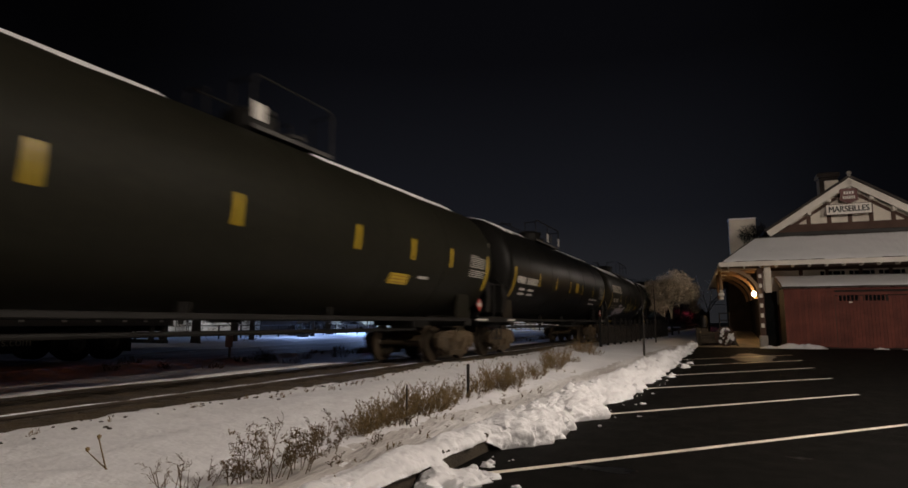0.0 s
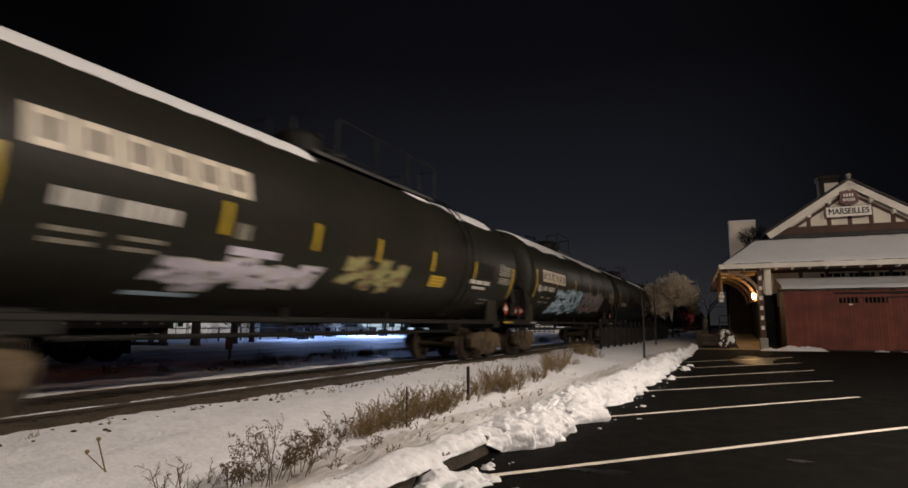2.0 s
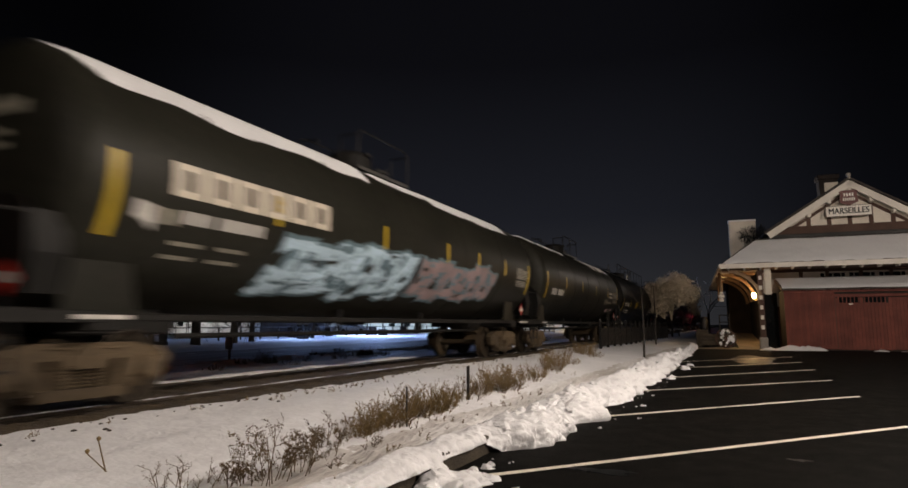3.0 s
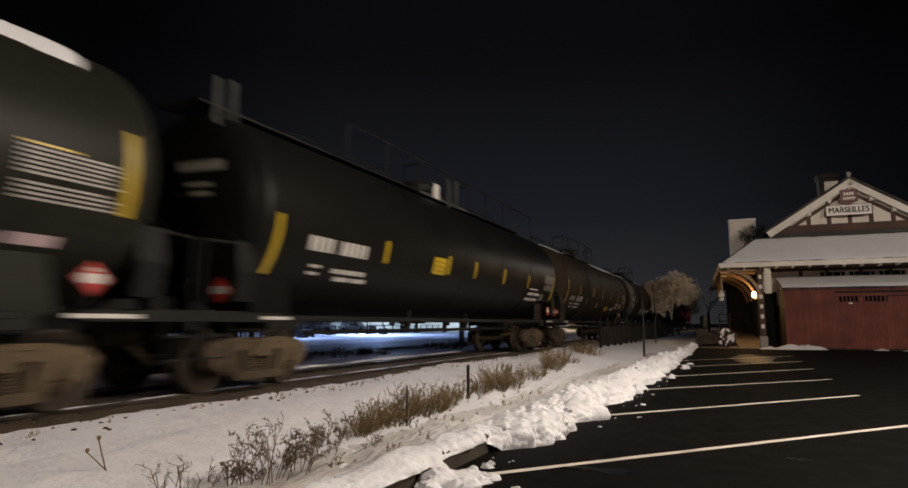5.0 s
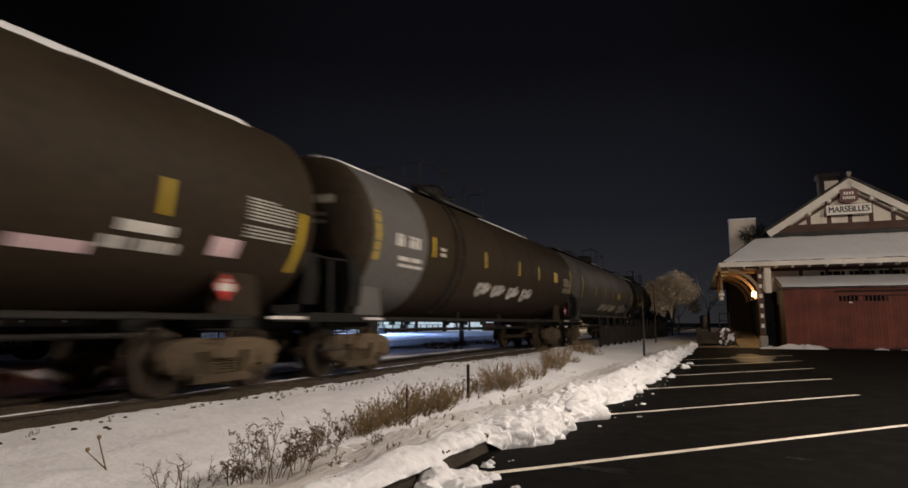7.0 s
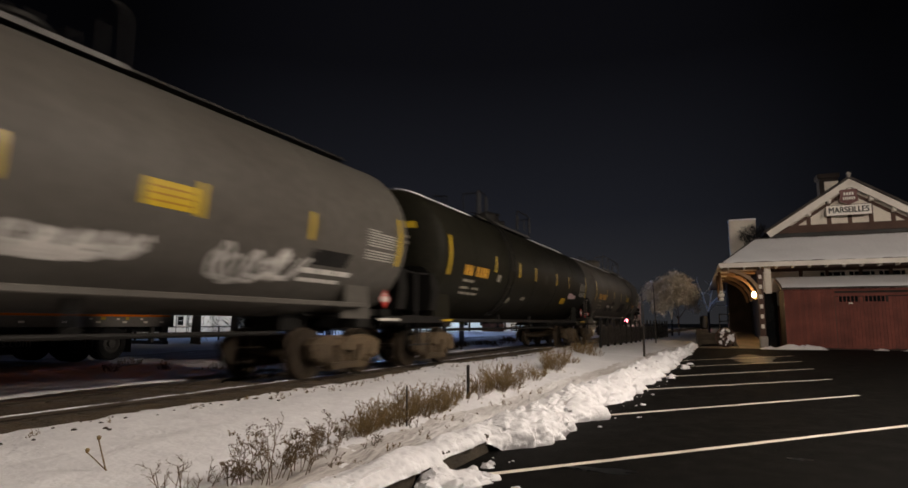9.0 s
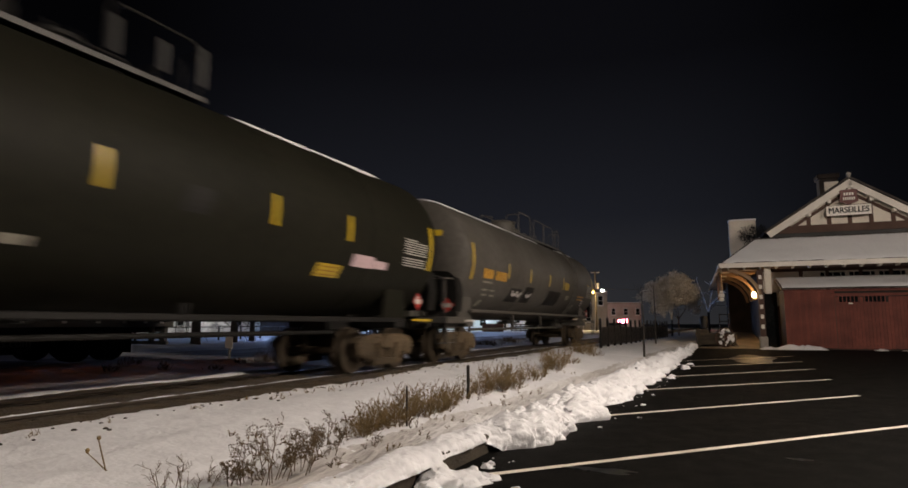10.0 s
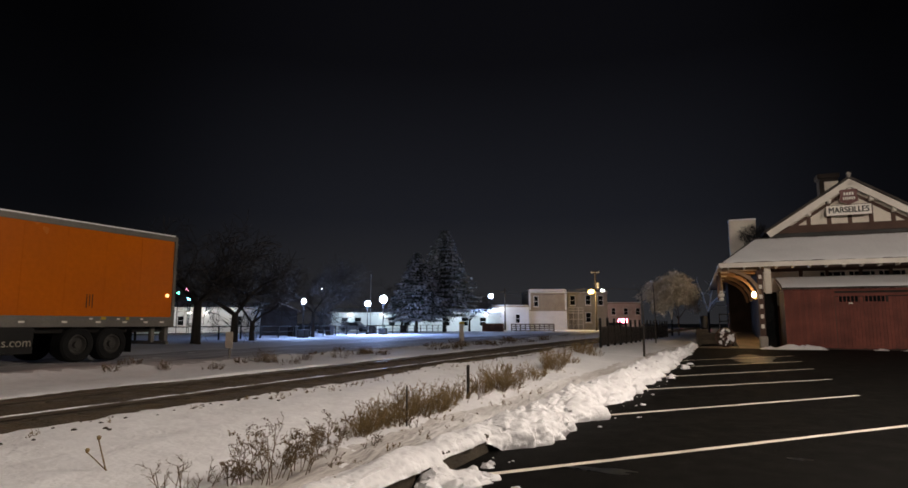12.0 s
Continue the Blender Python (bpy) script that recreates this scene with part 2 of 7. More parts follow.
def grow(shape, p, d, length, r, level, rng, spread=0.55, kids=3, sides=5, droop=0.0, tips=None, rmin=0.004):
    """A limb of three bends, with side limbs that grow from it."""
    p, d = Vector(p), Vector(d).normalized()
    n = 3 if level > 0 else 2
    for i in range(n):
        e = Vector((rng.gauss(0, 1), rng.gauss(0, 1), rng.gauss(0, 0.7) - droop)) * 0.16
        d = (d + e).normalized()
        q = p + d * (length / n)
        r1 = max(rmin, r * (1 - 0.55 / n))
        shape.tube(p, q, r, r1, sides if level > 1 else 3, caps=False)
        p, r = q, r1
        if level > 0 and (i > 0 or level < 3):
            for _ in range(kids if i == n - 1 else max(1, kids - 1)):
                side = d.orthogonal().normalized()
                side.rotate(Matrix.Rotation(rng.uniform(0, 2 * math.pi), 3, d))
                grow(shape, p, d * (1 - spread * rng.uniform(0.5, 1)) + side * spread * rng.uniform(0.7, 1.2), length * rng.uniform(0.55, 0.75), r * 0.62, level - 1, rng, spread, kids, sides, droop, tips, rmin)
    if tips is not None and level <= 1:
        tips.append(p)


# ---- ground ----
def kerb_x(y):
    return -2.72 + 0.030 * min(y, 30)


def ground_z(x, y):
    """Height of the snow-covered ground: the strip by the track, the track bed, the road and the park."""
    k = kerb_x(y)
    if x > k - 0.02:
        return -0.15
    bumps = 0.055 * fbm(x * 1.3, y * 0.6, 0.55) + 0.02 * fbm(x, y, 2.2, 3.0) + 0.012 * fbm(x, y, 5.0, 8.0)
    path = smooth_step(0.25, 0.4, k - x) * (1 - smooth_step(0.65, 0.9, k - x)) if y > -9 else 0.0
    bumps += path * (0.035 * abs(fbm(x, y * 0.8, 5.0, 9.0)) - 0.03)
    strip = 0.22 + 0.14 * smooth_step(0.1, 2.2, k - x) + 0.02 * smooth_step(2.2, 3.6, k - x) + 0.0035 * min(y, 20)
    bed = smooth_step(-6.55, -6.3, x + 0.10 * fbm(y, 1.7, 1.3) + 0.07 * fbm(y, 9.1, 4.5) if x < -6.0 else x)
    far = smooth_step(-9.3, -9.6, x)
    strip *= 1 - 0.15 * smooth_step(30, 60, y)
    z = strip * bed + 0.22 * (1 - bed) if x > -7.9 else 0.22 + 0.16 * far
    z += bumps * (bed if x > -7.9 else far)
    if x < -10:
        z -= 0.09 * smooth_step(-10, -12.0, x) + 0.02
        z += 0.10 * smooth_step(-13.2, -14.0, x) * (1 - smooth_step(-14.0, -15.2, x)) * (1 + fbm(x, y, 0.7))
        z -= 0.03 * smooth_step(-14.5, -16, x)
    return z


def steps(*spans):
    """Rising values: (start, stop, step) one after another."""
    out = []
    for a, b, s in spans:
        n = max(1, round((b - a) / s))
        out += [a + (b - a) * i / n for i in range(n)]
    return out + [spans[-1][1]]


def build_ground():
    xs = steps((-2600, -400, 400), (-400, -80, 40), (-80, -30, 5), (-30, -16, 0.8), (-16, -9.8, 0.3), (-9.8, -9.2, 0.1), (-9.2, -6.6, 0.65), (-6.6, -6.2, 0.06), (-6.2, -3.4, 0.05), (-3.4, -1.6, 0.03), (-1.6, 40, 8), (40, 2600, 512))
    ys = steps((-2600, -100, 500), (-100, -10, 9), (-10, 2, 0.5), (2, 14, 0.07), (14, 34, 0.25), (34, 100, 2), (100, 400, 30), (400, 2800, 480))
    rows = [[(x, y, ground_z(x, y) if abs(x) < 100 and -20 < y < 300 else (0.2 if x < -3 else -0.15)) for x in xs] for y in ys]
    setting("ground", Shape().sheet(rows), SNOW, "snow-covered ground with shallow drifts beside the track", smooth=True)


build_ground()


def lot_z(y):
    return 0.0052 * y


def build_car_park():
    ys = steps((-40, 40, 1.0))
    rows = []
    for y in ys:
        k = kerb_x(y) + 0.03
        rows.append([(x, y, lot_z(y)) for x in (k, k + 0.5, 0, 3, 8, 20, 60)])
    s = Shape().sheet(rows)
    ob = setting("car_park", s, ASPHALT, "wet black asphalt car park cleared of snow", category="car park")
    # angled bay lines, from the kerb out to the aisle
    for y0, y1 in ((5.44, 10.30), (9.25, 13.95), (13.1, 17.45), (16.3, 20.95), (19.9, 24.5), (23.4, 28.0)):
        p0, p1 = Vector((kerb_x(y0) + 0.32, y0, 0)), Vector((2.10, y1, 0))
        d = (p1 - p0).normalized()
        side = Vector((-d.y, d.x, 0)) * 0.05
        rows = []
        for j in range(25):
            p = p0.lerp(p1, j / 24)
            w = 1 + 0.12 * fbm(p.x, p.y, 3.0)
            rows.append([(*(p + side * w).xy, lot_z(p.y) + 0.004), (*(p - side * w).xy, lot_z(p.y) + 0.004)])
        ln = part("bay_line", Shape().sheet(rows), PAINT, ob, "worn cream-white painted bay line")
    return ob


build_car_park()


def build_kerb():
    """Old timbers laid end to end between the car park and the snow."""
    r = random.Random(4)
    kerb = thing("timber_kerb", label="row of old brown timbers edging the car park", category="kerb", kind="structure")
    y = -2.0
    while y < 33:
        n = 2.35 + r.uniform(-0.1, 0.1)
        x0, x1 = kerb_x(y), kerb_x(y + n)
        m = Matrix.Translation((x0 - 0.06, y, lot_z(y))) @ Matrix.Rotation(-math.atan2(x1 - x0, n), 4, "Z")
        s = Shape().block(-0.09, 0.09, 0, n - 0.008, -0.05, 0.20 + r.uniform(-0.015, 0.01), 0.022)
        part("timber", s, TIMBER, kerb, at=m)
        y += n


build_kerb()


EDGE = [(2.0, -2.62), (6.3, -2.52), (6.6, -2.38), (6.8, -2.17), (7.05, -1.99), (8.9, -1.95), (10.4, -1.90), (13.0, -1.76), (17.0, -1.70), (33.5, -1.72)]


def bank_edge(y):
    """Foot of the ploughed snow on the asphalt."""
    for (y0, x0), (y1, x1) in zip(EDGE, EDGE[1:]):
        if y <= y1:
            return x0 + (x1 - x0) * (y - y0) / (y1 - y0)
    return EDGE[-1][1]


def lump_shape(shape, c, r, rng, flat=0.8):
    """A rough clod of snow: a ball with broken facets, appended to shape."""
    n, k = 15, 9
    o = Vector((rng.uniform(0, 50), rng.uniform(0, 50), rng.uniform(0, 50)))
    rows = []
    for j in range(k + 1):
        a = math.pi * (j / k - 0.5)
        row = []
        for i in range(n + 1):
            b = 2 * math.pi * (i % n) / n
            d = Vector((math.cos(b) * math.cos(a), math.sin(b) * math.cos(a), math.sin(a)))
            f = 0.8 + 0.7 * abs(noise.noise(d * 1.5 + o)) + 0.35 * abs(noise.noise(d * 3.4 + o)) + 0.06 * noise.noise(d * 9 + o)
            row.append(Vector(c) + Vector((d.x, d.y, d.z * flat)) * r * f)
        rows.append(row)
    shape.sheet(rows)


def billow(p):
    """Rounded clods with sharp creases between them."""
    return 1.35 * abs(noise.noise(p * 1.9)) + 0.62 * abs(noise.noise(p * 4.6 + Vector((7, 3, 1)))) + 0.30 * abs(noise.noise(p * 11)) + 0.10 * noise.noise(p * 26)


def build_snow_bank():
    """The ploughed ridge of lumpy snow on the kerb, spilling on to the car park."""
    rows = []
    for y in steps((-8, 2.2, 0.2), (2.2, 13, 0.026), (13, 20, 0.05), (20, 34, 0.1)):
        k = kerb_x(y)
        big = smooth_step(6.25, 6.7, y)
        e = bank_edge(y) - k - 0.05 * big + 0.20 * big * fbm(y, 7.7, 0.9)
        if big < 1:
            bare = smooth_step(3.7, 4.0, y) * (1 - smooth_step(5.02, 5.14, y)) + smooth_step(5.18, 5.32, y)
            e = e * big + (1 - big) * (0.17 + (0.05 - 0.035 * bare) * fbm(y, 1.1, 2.6) - bare * 0.106)
        uc = -0.16 + big * (0.10 + 0.3 * max(0, e - 0.3))
        base = lot_z(y) + (0.142 + 0.015 * fbm(y, 2.2, 3.0) - (0.13 * (1 - bare) if big < 1 else 0)) * (1 - big) - 0.03 * big
        top = lot_z(y) + 0.258 * (1 - big) + big * (0.24 + 0.13 * fbm(y, 5.0, 0.7)) + 0.03 * fbm(y, 3.0, 2.0)
        amp = 0.075 + 0.115 * big
        row = []
        for j in range(13):
            u = -0.36 + (uc + 0.36) * j / 12
            x = k + u
            w = smooth_step(-0.36, uc, u)
            p = Vector((x, y, (ground_z(x, y) - 0.03) * (1 - w) + top * w))
            row.append(p + Vector((0, 0, 1)) * amp * w * (billow(p) - 0.36))
        for j in range(1, 31):
            a = math.pi / 2 * j / 30
            p = Vector((k + uc + (e - uc) * math.sin(a), y, base + (top - base) * math.cos(a) ** 0.85))
            row.append(p + Vector((math.sin(a), 0.25 * noise.noise(p * 3), math.cos(a) * 0.8 + 0.1)) * amp * (billow(p) - 0.36))
        rows.append(row)
    s = Shape().sheet(rows)
    rng = random.Random(21)
    y = 6.75
    while y < 33:
        w = bank_edge(y) - kerb_x(y)
        u = rng.uniform(0.1, 1.0)
        r = rng.uniform(0.05, 0.13)
        z = lot_z(y) + 0.27 * math.sqrt(max(0, 1 - u ** 2)) - 0.2 * r
        lump_shape(s, (kerb_x(y) + u * w, y, z), r, rng)
        y += rng.uniform(0.5, 1.3)
    setting("snow_bank", s, SNOW, "ploughed ridge of lumpy white snow along the kerb", smooth=True, kind="stuff", category="snow")


build_snow_bank()


def build_snow_chunks():
    """Loose lumps of snow thrown on to the asphalt."""
    r = random.Random(9)
    spots = [(-2.30, 4.98, 0.21), (-2.22, 5.18, 0.17), (-2.10, 5.38, 0.10), (-2.27, 4.72, 0.22), (-2.30, 5.55, 0.07), (-2.25, 5.80, 0.06), (-2.38, 4.5, 0.10),
             (-2.1, 5.42, 0.05), (-2.30, 4.72, 0.14), (-2.28, 5.95, 0.05), (-1.75, 5.2, 0.04), (-1.86, 9.45, 0.07), (-1.80, 9.6, 0.05), (-1.74, 13.5, 0.07), (-1.35, 19.6, 0.14),
             (-1.45, 16.3, 0.09), (-1.5, 17.0, 0.07), (-1.3, 21.5, 0.1), (-1.45, 11.0, 0.05), (-2.05, 8.3, 0.05)]
    for x, y, s in spots:
        me = Shape()
        n, k = 22, 14
        rows = []
        for j in range(k + 1):
            a = math.pi / 2 * j / k
            row = []
            for i in range(n + 1):
                b = 2 * math.pi * (i % n) / n
                d = Vector((math.cos(b) * math.cos(a), math.sin(b) * math.cos(a), math.sin(a)))
                f = 0.85 + 0.6 * noise.noise(d * 1.5 + Vector((x * 9, y * 9, 0))) + 0.25 * abs(noise.noise(d * 3.4 + Vector((y, x, 3)))) + 0.07 * noise.noise(d * 9)
                row.append((d.x * s * f * 1.2, d.y * s * f, d.z * s * f * 0.75 - 0.01))
            rows.append(row)
        ob = part("snow_lump", me.sheet(rows), SNOW, at=pose(x, y, lot_z(y), 0, 0, r.uniform(0, 90)), smooth=True)
        tagged(ob, label="loose white lump of ploughed snow on asphalt", category="snow lump", group="snow lumps by the kerb")


build_snow_chunks()


def build_path():
    """Trodden strip between the weeds and the kerb."""
    rows = []
    for y in steps((-8, 2.6, 0.3), (2.6, 16, 0.06), (16, 32, 0.3)):
        k = kerb_x(y)
        row = []
        for j in range(17):
            u = j / 16
            x = k - 0.27 - 0.66 * u + 0.05 * fbm(y, 4.4, 0.5)
            e = math.sin(math.pi * u) ** 0.5
            steps_ = 0.016 * fbm(x * 4.0, y * 0.5, 2.0, 5.0) + 0.010 * fbm(x, y * 0.5, 9.0, 2.0)
            row.append((x, y, ground_z(x, y) - 0.02 + 0.032 * e + steps_ * e))
        rows.append(row)
    setting("path", Shape().sheet(rows), DIRTYSNOW, "narrow path of grey trodden snow", smooth=True)


build_path()


def build_road():
    """Packed grey snow of the street beyond the track, rutted along its length."""
    rows = []
    for y in steps((-40, 0, 4), (0, 60, 0.5), (60, 190, 3)):
        row = []
        for x in steps((-21.6, -13.4, 0.16)):
            rut = 0.020 * fbm(x * 3.0, y * 0.06, 1.0, 7.0) + 0.012 * fbm(x * 7.0, y * 0.15, 1.0, 2.0) + 0.008 * fbm(x, y, 3.0, 5.0)
            e = smooth_step(-21.6, -20.6, x) * (1 - smooth_step(-14.2, -13.4, x))
            row.append((x, y, max(ground_z(x, y), 0.20) - 0.03 + (0.05 + rut) * e))
        rows.append(row)
    setting("road", Shape().sheet(rows), ROADSNOW, "street of packed grey snow with wheel ruts", smooth=True)


build_road()


def build_litter():
    """Clods of ballast and dead leaves scattered on the snow beside the track, and grains of snow on the asphalt."""
    rng = random.Random(77)
    s = Shape()
    for i in range(170):
        x, y = -6.28 + abs(rng.gauss(0, 0.30)), rng.uniform(2.6, 26)
        lump_shape(s, (x, y, ground_z(x, y) + 0.004), rng.uniform(0.006, 0.026), rng, 0.5)
    setting("litter", s, TIE, "dark clods and dead leaves on the snow", kind="stuff", category="litter")
    s = Shape()
    for i in range(34):
        y = rng.uniform(4.5, 24)
        x = bank_edge(y) + 0.05 + abs(rng.gauss(0, 0.28))
        lump_shape(s, (x, y, lot_z(y)), rng.uniform(0.008, 0.03), rng, 0.6)
    setting("snow_grains", s, SNOW, "small crumbs of snow on the asphalt", kind="stuff", category="snow")
    rows = []
    for j in range(13):
        a = j / 12
        row = []
        for i in range(25):
            b = 2 * math.pi * i / 24
            r = a * (1 + 0.35 * noise.noise(Vector((math.cos(b) * 1.5, math.sin(b) * 1.5, 2.0))))
            x, y = 0.62 + 0.75 * r * math.cos(b), 25.6 + 2.6 * r * math.sin(b)
            row.append((x, y, lot_z(y) + 0.003))
        rows.append(row)
    setting("puddle", Shape().sheet(rows), WATER, "shallow puddle on the asphalt", category="water")
    for x0, y0, w, h in ((-1.18, 6.13, 0.30, 0.10), (0.55, 7.4, 0.10, 0.06)):
        ring = [(x0, y0, lot_z(y0) + 0.003)] + [(x0 + w * (1 + 0.4 * math.sin(3 * b + x0)) * math.cos(b), y0 + h * (1 + 0.3 * math.cos(5 * b)) * math.sin(b), lot_z(y0) + 0.003) for b in [2 * math.pi * i / 26 for i in range(26)]]
        st = Shape()
        st.v, st.f = [Vector(p) for p in ring], [(0, i, i % 26 + 1) for i in range(1, 27)]
        setting("stain", st, STAIN, "dark oil stain on the asphalt", category="stain")


build_litter()


# ---- track ----
def build_track():
    rows = []
    r = random.Random(2)
    for y in steps((-60, 0, 4), (0, 30, 0.12), (30, 60, 0.6), (60, 420, 12)):
        row = []
        for x in steps((-9.75, -6.1, 0.15)):
            d = abs(x - TRACK_X)
            z = 0.375 - 0.30 * max(0, d - 1.5 - 0.06 * fbm(x, y, 0.8)) / 0.3 + 0.016 * fbm(x, y, 7.0)
            if abs(d - 0.7175) < 0.16:
                z -= 0.05
            row.append((x, y, z))
        rows.append(row)
    setting("ballast", Shape().sheet(rows), BALLAST, "dark brown ballast bed without snow under the train")
    track = thing("railway_track", pose(TRACK_X, 0, 0), label="single railway track of two steel rails on timber ties", category="railway track", kind="structure")
    for sx in (-1, 1):
        web = [(-0.07, -0.16), (0.07, -0.16), (0.07, -0.145), (0.012, -0.12), (0.012, -0.045), (0.036, -0.03), (0.036, -0.006), (0.03, -0.002), (-0.03, -0.002), (-0.036, -0.006), (-0.036, -0.03), (-0.012, -0.045), (-0.012, -0.12), (-0.07, -0.145)]
        rail = part("rail", Shape().prism([(sx * 0.7175 + a, RAIL_Z + b) for a, b in web], -60, 420, "y"), RAILSTEEL, track, "rust-brown rail with a polished running surface")
        part("rail_head", Shape().box(sx * 0.7175 - 0.028, sx * 0.7175 + 0.028, -60, 420, RAIL_Z - 0.004, RAIL_Z), RAILTOP, rail, "polished steel running surface")
    # thin line of snow along the outer side of the near rail, broken here and there
    rows = []
    s = Shape()
    y = 1.0
    while y < 36:
        n = r.uniform(0.4, 2.2)
        rows = []
        for j in range(25):
            t = j / 24
            h = 0.014 * math.sin(math.pi * min(1, max(0.02, t))) ** 0.4 * (1 + 1.1 * fbm(y + t * n, 3, 9.0))
            c = 0.7175 - 0.085 + 0.008 * fbm(y + t, 1, 3.0)
            rows.append([(c + 0.012, y + n * t, 0.39), (c + 0.018, y + n * t, 0.412 + h * 0.5), (c + 0.034, y + n * t, 0.416 + h * 0.7), (c + 0.046, y + n * t, 0.41)])
        s.sheet(rows)
        y += n + r.choice((0.02, 0.04, 0.06, 0.3))
    part("rail_snow", s, SNOW, track, "thin broken line of snow along the rail", smooth=True)
    for i in range(120):
        y = -6 + i * 0.53
        part("tie", TIEMESH, None, track, at=pose(0, y, 0))


TIEMESH = Shape().block(-1.3, 1.3, -0.11, 0.11, 0.2, 0.368, 0.015).mesh("tie", TIE)
build_track()


# ---- the train ----
TANK_R, TANK_Z = 1.66, 2.79          # radius and height of the tank's axis over the rails, set anew for each car


def tank_profile(front, rear, r, deep=0.5, head=0.5):
    """A cylinder from tip to tip with dished heads: a tight knuckle and a flat middle."""
    dish = []
    for i in range(13):
        a = math.pi / 2 * i / 12
        dish.append((head * math.sin(a) ** 0.8, max(0.01, r * max(0.0, math.cos(a)) ** 0.8)))
    return [(front + deep - d * deep / head, q) for d, q in reversed(dish)] + [(rear - head + d, q) for d, q in dish]


def build_wheelset():
    w = Shape()
    for s in (-1, 1):
        prof = [(-0.07, 0.455), (0.055, 0.457), (0.062, 0.484), (0.085, 0.48), (0.085, 0.40), (0.03, 0.37), (0.02, 0.17), (0.06, 0.13), (-0.08, 0.13), (-0.035, 0.17), (-0.05, 0.37), (-0.07, 0.40)]
        w.lathe([(s * 0.745 - s * a, q) for a, q in prof] + [(s * 0.745 + s * 0.07, 0.455)], "x", 28)
    w.tube((-1.05, 0, 0), (1.05, 0, 0), 0.075, n=12)
    for s in (-1, 1):
        w.lathe([(s * 1.04, 0.02), (s * 1.04, 0.11), (s * 1.12, 0.11), (s * 1.15, 0.08), (s * 1.15, 0.02)], "x", 12)
        for k in range(3):
            a = k * 2.094
            w.tube((s * 1.14, 0.055 * math.cos(a), 0.055 * math.sin(a)), (s * 1.165, 0.055 * math.cos(a), 0.055 * math.sin(a)), 0.018, n=6)
    return w.mesh("wheelset", WHEELSTEEL, True)


def build_side_frame():
    """Cast side frame: arched top chord, bearing housings, a deep middle with slots over the spring seat."""
    s = Shape()
    x0, x1 = 0.93, 1.10
    s.prism([(-1.16, 0.62), (-1.02, 0.72), (-0.60, 0.79), (0.60, 0.79), (1.02, 0.72), (1.16, 0.62), (1.14, 0.50), (0.66, 0.60), (-0.66, 0.60), (-1.14, 0.50)], x0, x1)
    for k in (-1, 1):
        s.prism([(k * 0.74, 0.60), (k * 0.50, 0.62), (k * 0.42, 0.30), (k * 0.44, 0.19), (k * 0.54, 0.19)], x0 + 0.01, x1 - 0.005)
        s.block(x0 - 0.03, x1 + 0.03, k * 0.89 - 0.20, k * 0.89 + 0.20, 0.34, 0.68, 0.06)
        s.lathe([(x1 + 0.02, 0.15), (x1 + 0.055, 0.14), (x1 + 0.07, 0.09), (x1 + 0.07, 0.01)], "x", 14, Matrix.Translation((0, k * 0.89, 0.457)))
        s.prism([(k * 0.68, 0.34), (k * 0.74, 0.24), (k * 0.80, 0.24), (k * 0.80, 0.36)], x0, x1)
        s.block(x0, x1 + 0.015, k * 0.29 - 0.05, k * 0.29 + 0.05, 0.24, 0.66, 0.015)
        s.block(x1 - 0.01, x1 + 0.03, k * 0.30 - 0.17, k * 0.30 + 0.17, 0.715, 0.745, 0.008)
    s.prism([(-0.56, 0.16), (0.56, 0.16), (0.52, 0.28), (-0.52, 0.28)], x0 - 0.02, x1 + 0.04)
    s.block(x1 - 0.04, x1 + 0.06, -0.25, 0.25, 0.52, 0.66, 0.02)
    return s.mesh("side_frame", UNDER)


def build_spring():
    prof = []
    for k in range(6):
        z = 0.285 + k * 0.04
        prof += [(z, 0.05), (z + 0.008, 0.075), (z + 0.024, 0.075), (z + 0.032, 0.05)]
    return Shape().lathe(prof, "z", 10).mesh("spring", UNDER, True)


WHEELSET, SIDEFRAME, SPRING = build_wheelset(), build_side_frame(), build_spring()
BOLSTER = Shape().prism([(-0.2, 0.5), (0.2, 0.5), (0.2, 0.66), (0.12, 0.78), (-0.12, 0.78), (-0.2, 0.66)], -1.16, 1.16).block(-0.25, 0.25, -0.25, 0.25, 0.7, 0.9, 0.04).mesh("bolster", UNDER)
BRAKE = Shape().tube((-0.85, 0.42, 0.42), (0.85, 0.42, 0.42), 0.045, n=6).tube((-0.85, -0.42, 0.42), (0.85, -0.42, 0.42), 0.045, n=6).tube((0.1, -0.5, 0.5), (0.1, 0.5, 0.5), 0.03, n=6).mesh("brake_beam", UNDER)
FLIP = Matrix.Rotation(math.pi, 4, "Z")
WHEELSETS = []


def build_truck(car, y):
    truck = part("truck", BOLSTER, None, car, "grimy brown two-axle truck", at=pose(0, y, 0))
    part("brake_beam", BRAKE, None, truck)
    for m in (Matrix(), FLIP):
        part("side_frame", SIDEFRAME, None, truck, at=m)
        for y in (-0.17, 0.0, 0.17):
            part("spring", SPRING, None, truck, at=m @ Matrix.Translation((1.02, y, 0)))
    for k in (-1, 1):
        WHEELSETS.append(part("wheelset", WHEELSET, None, truck, at=pose(0, k * 0.89, 0.457)))


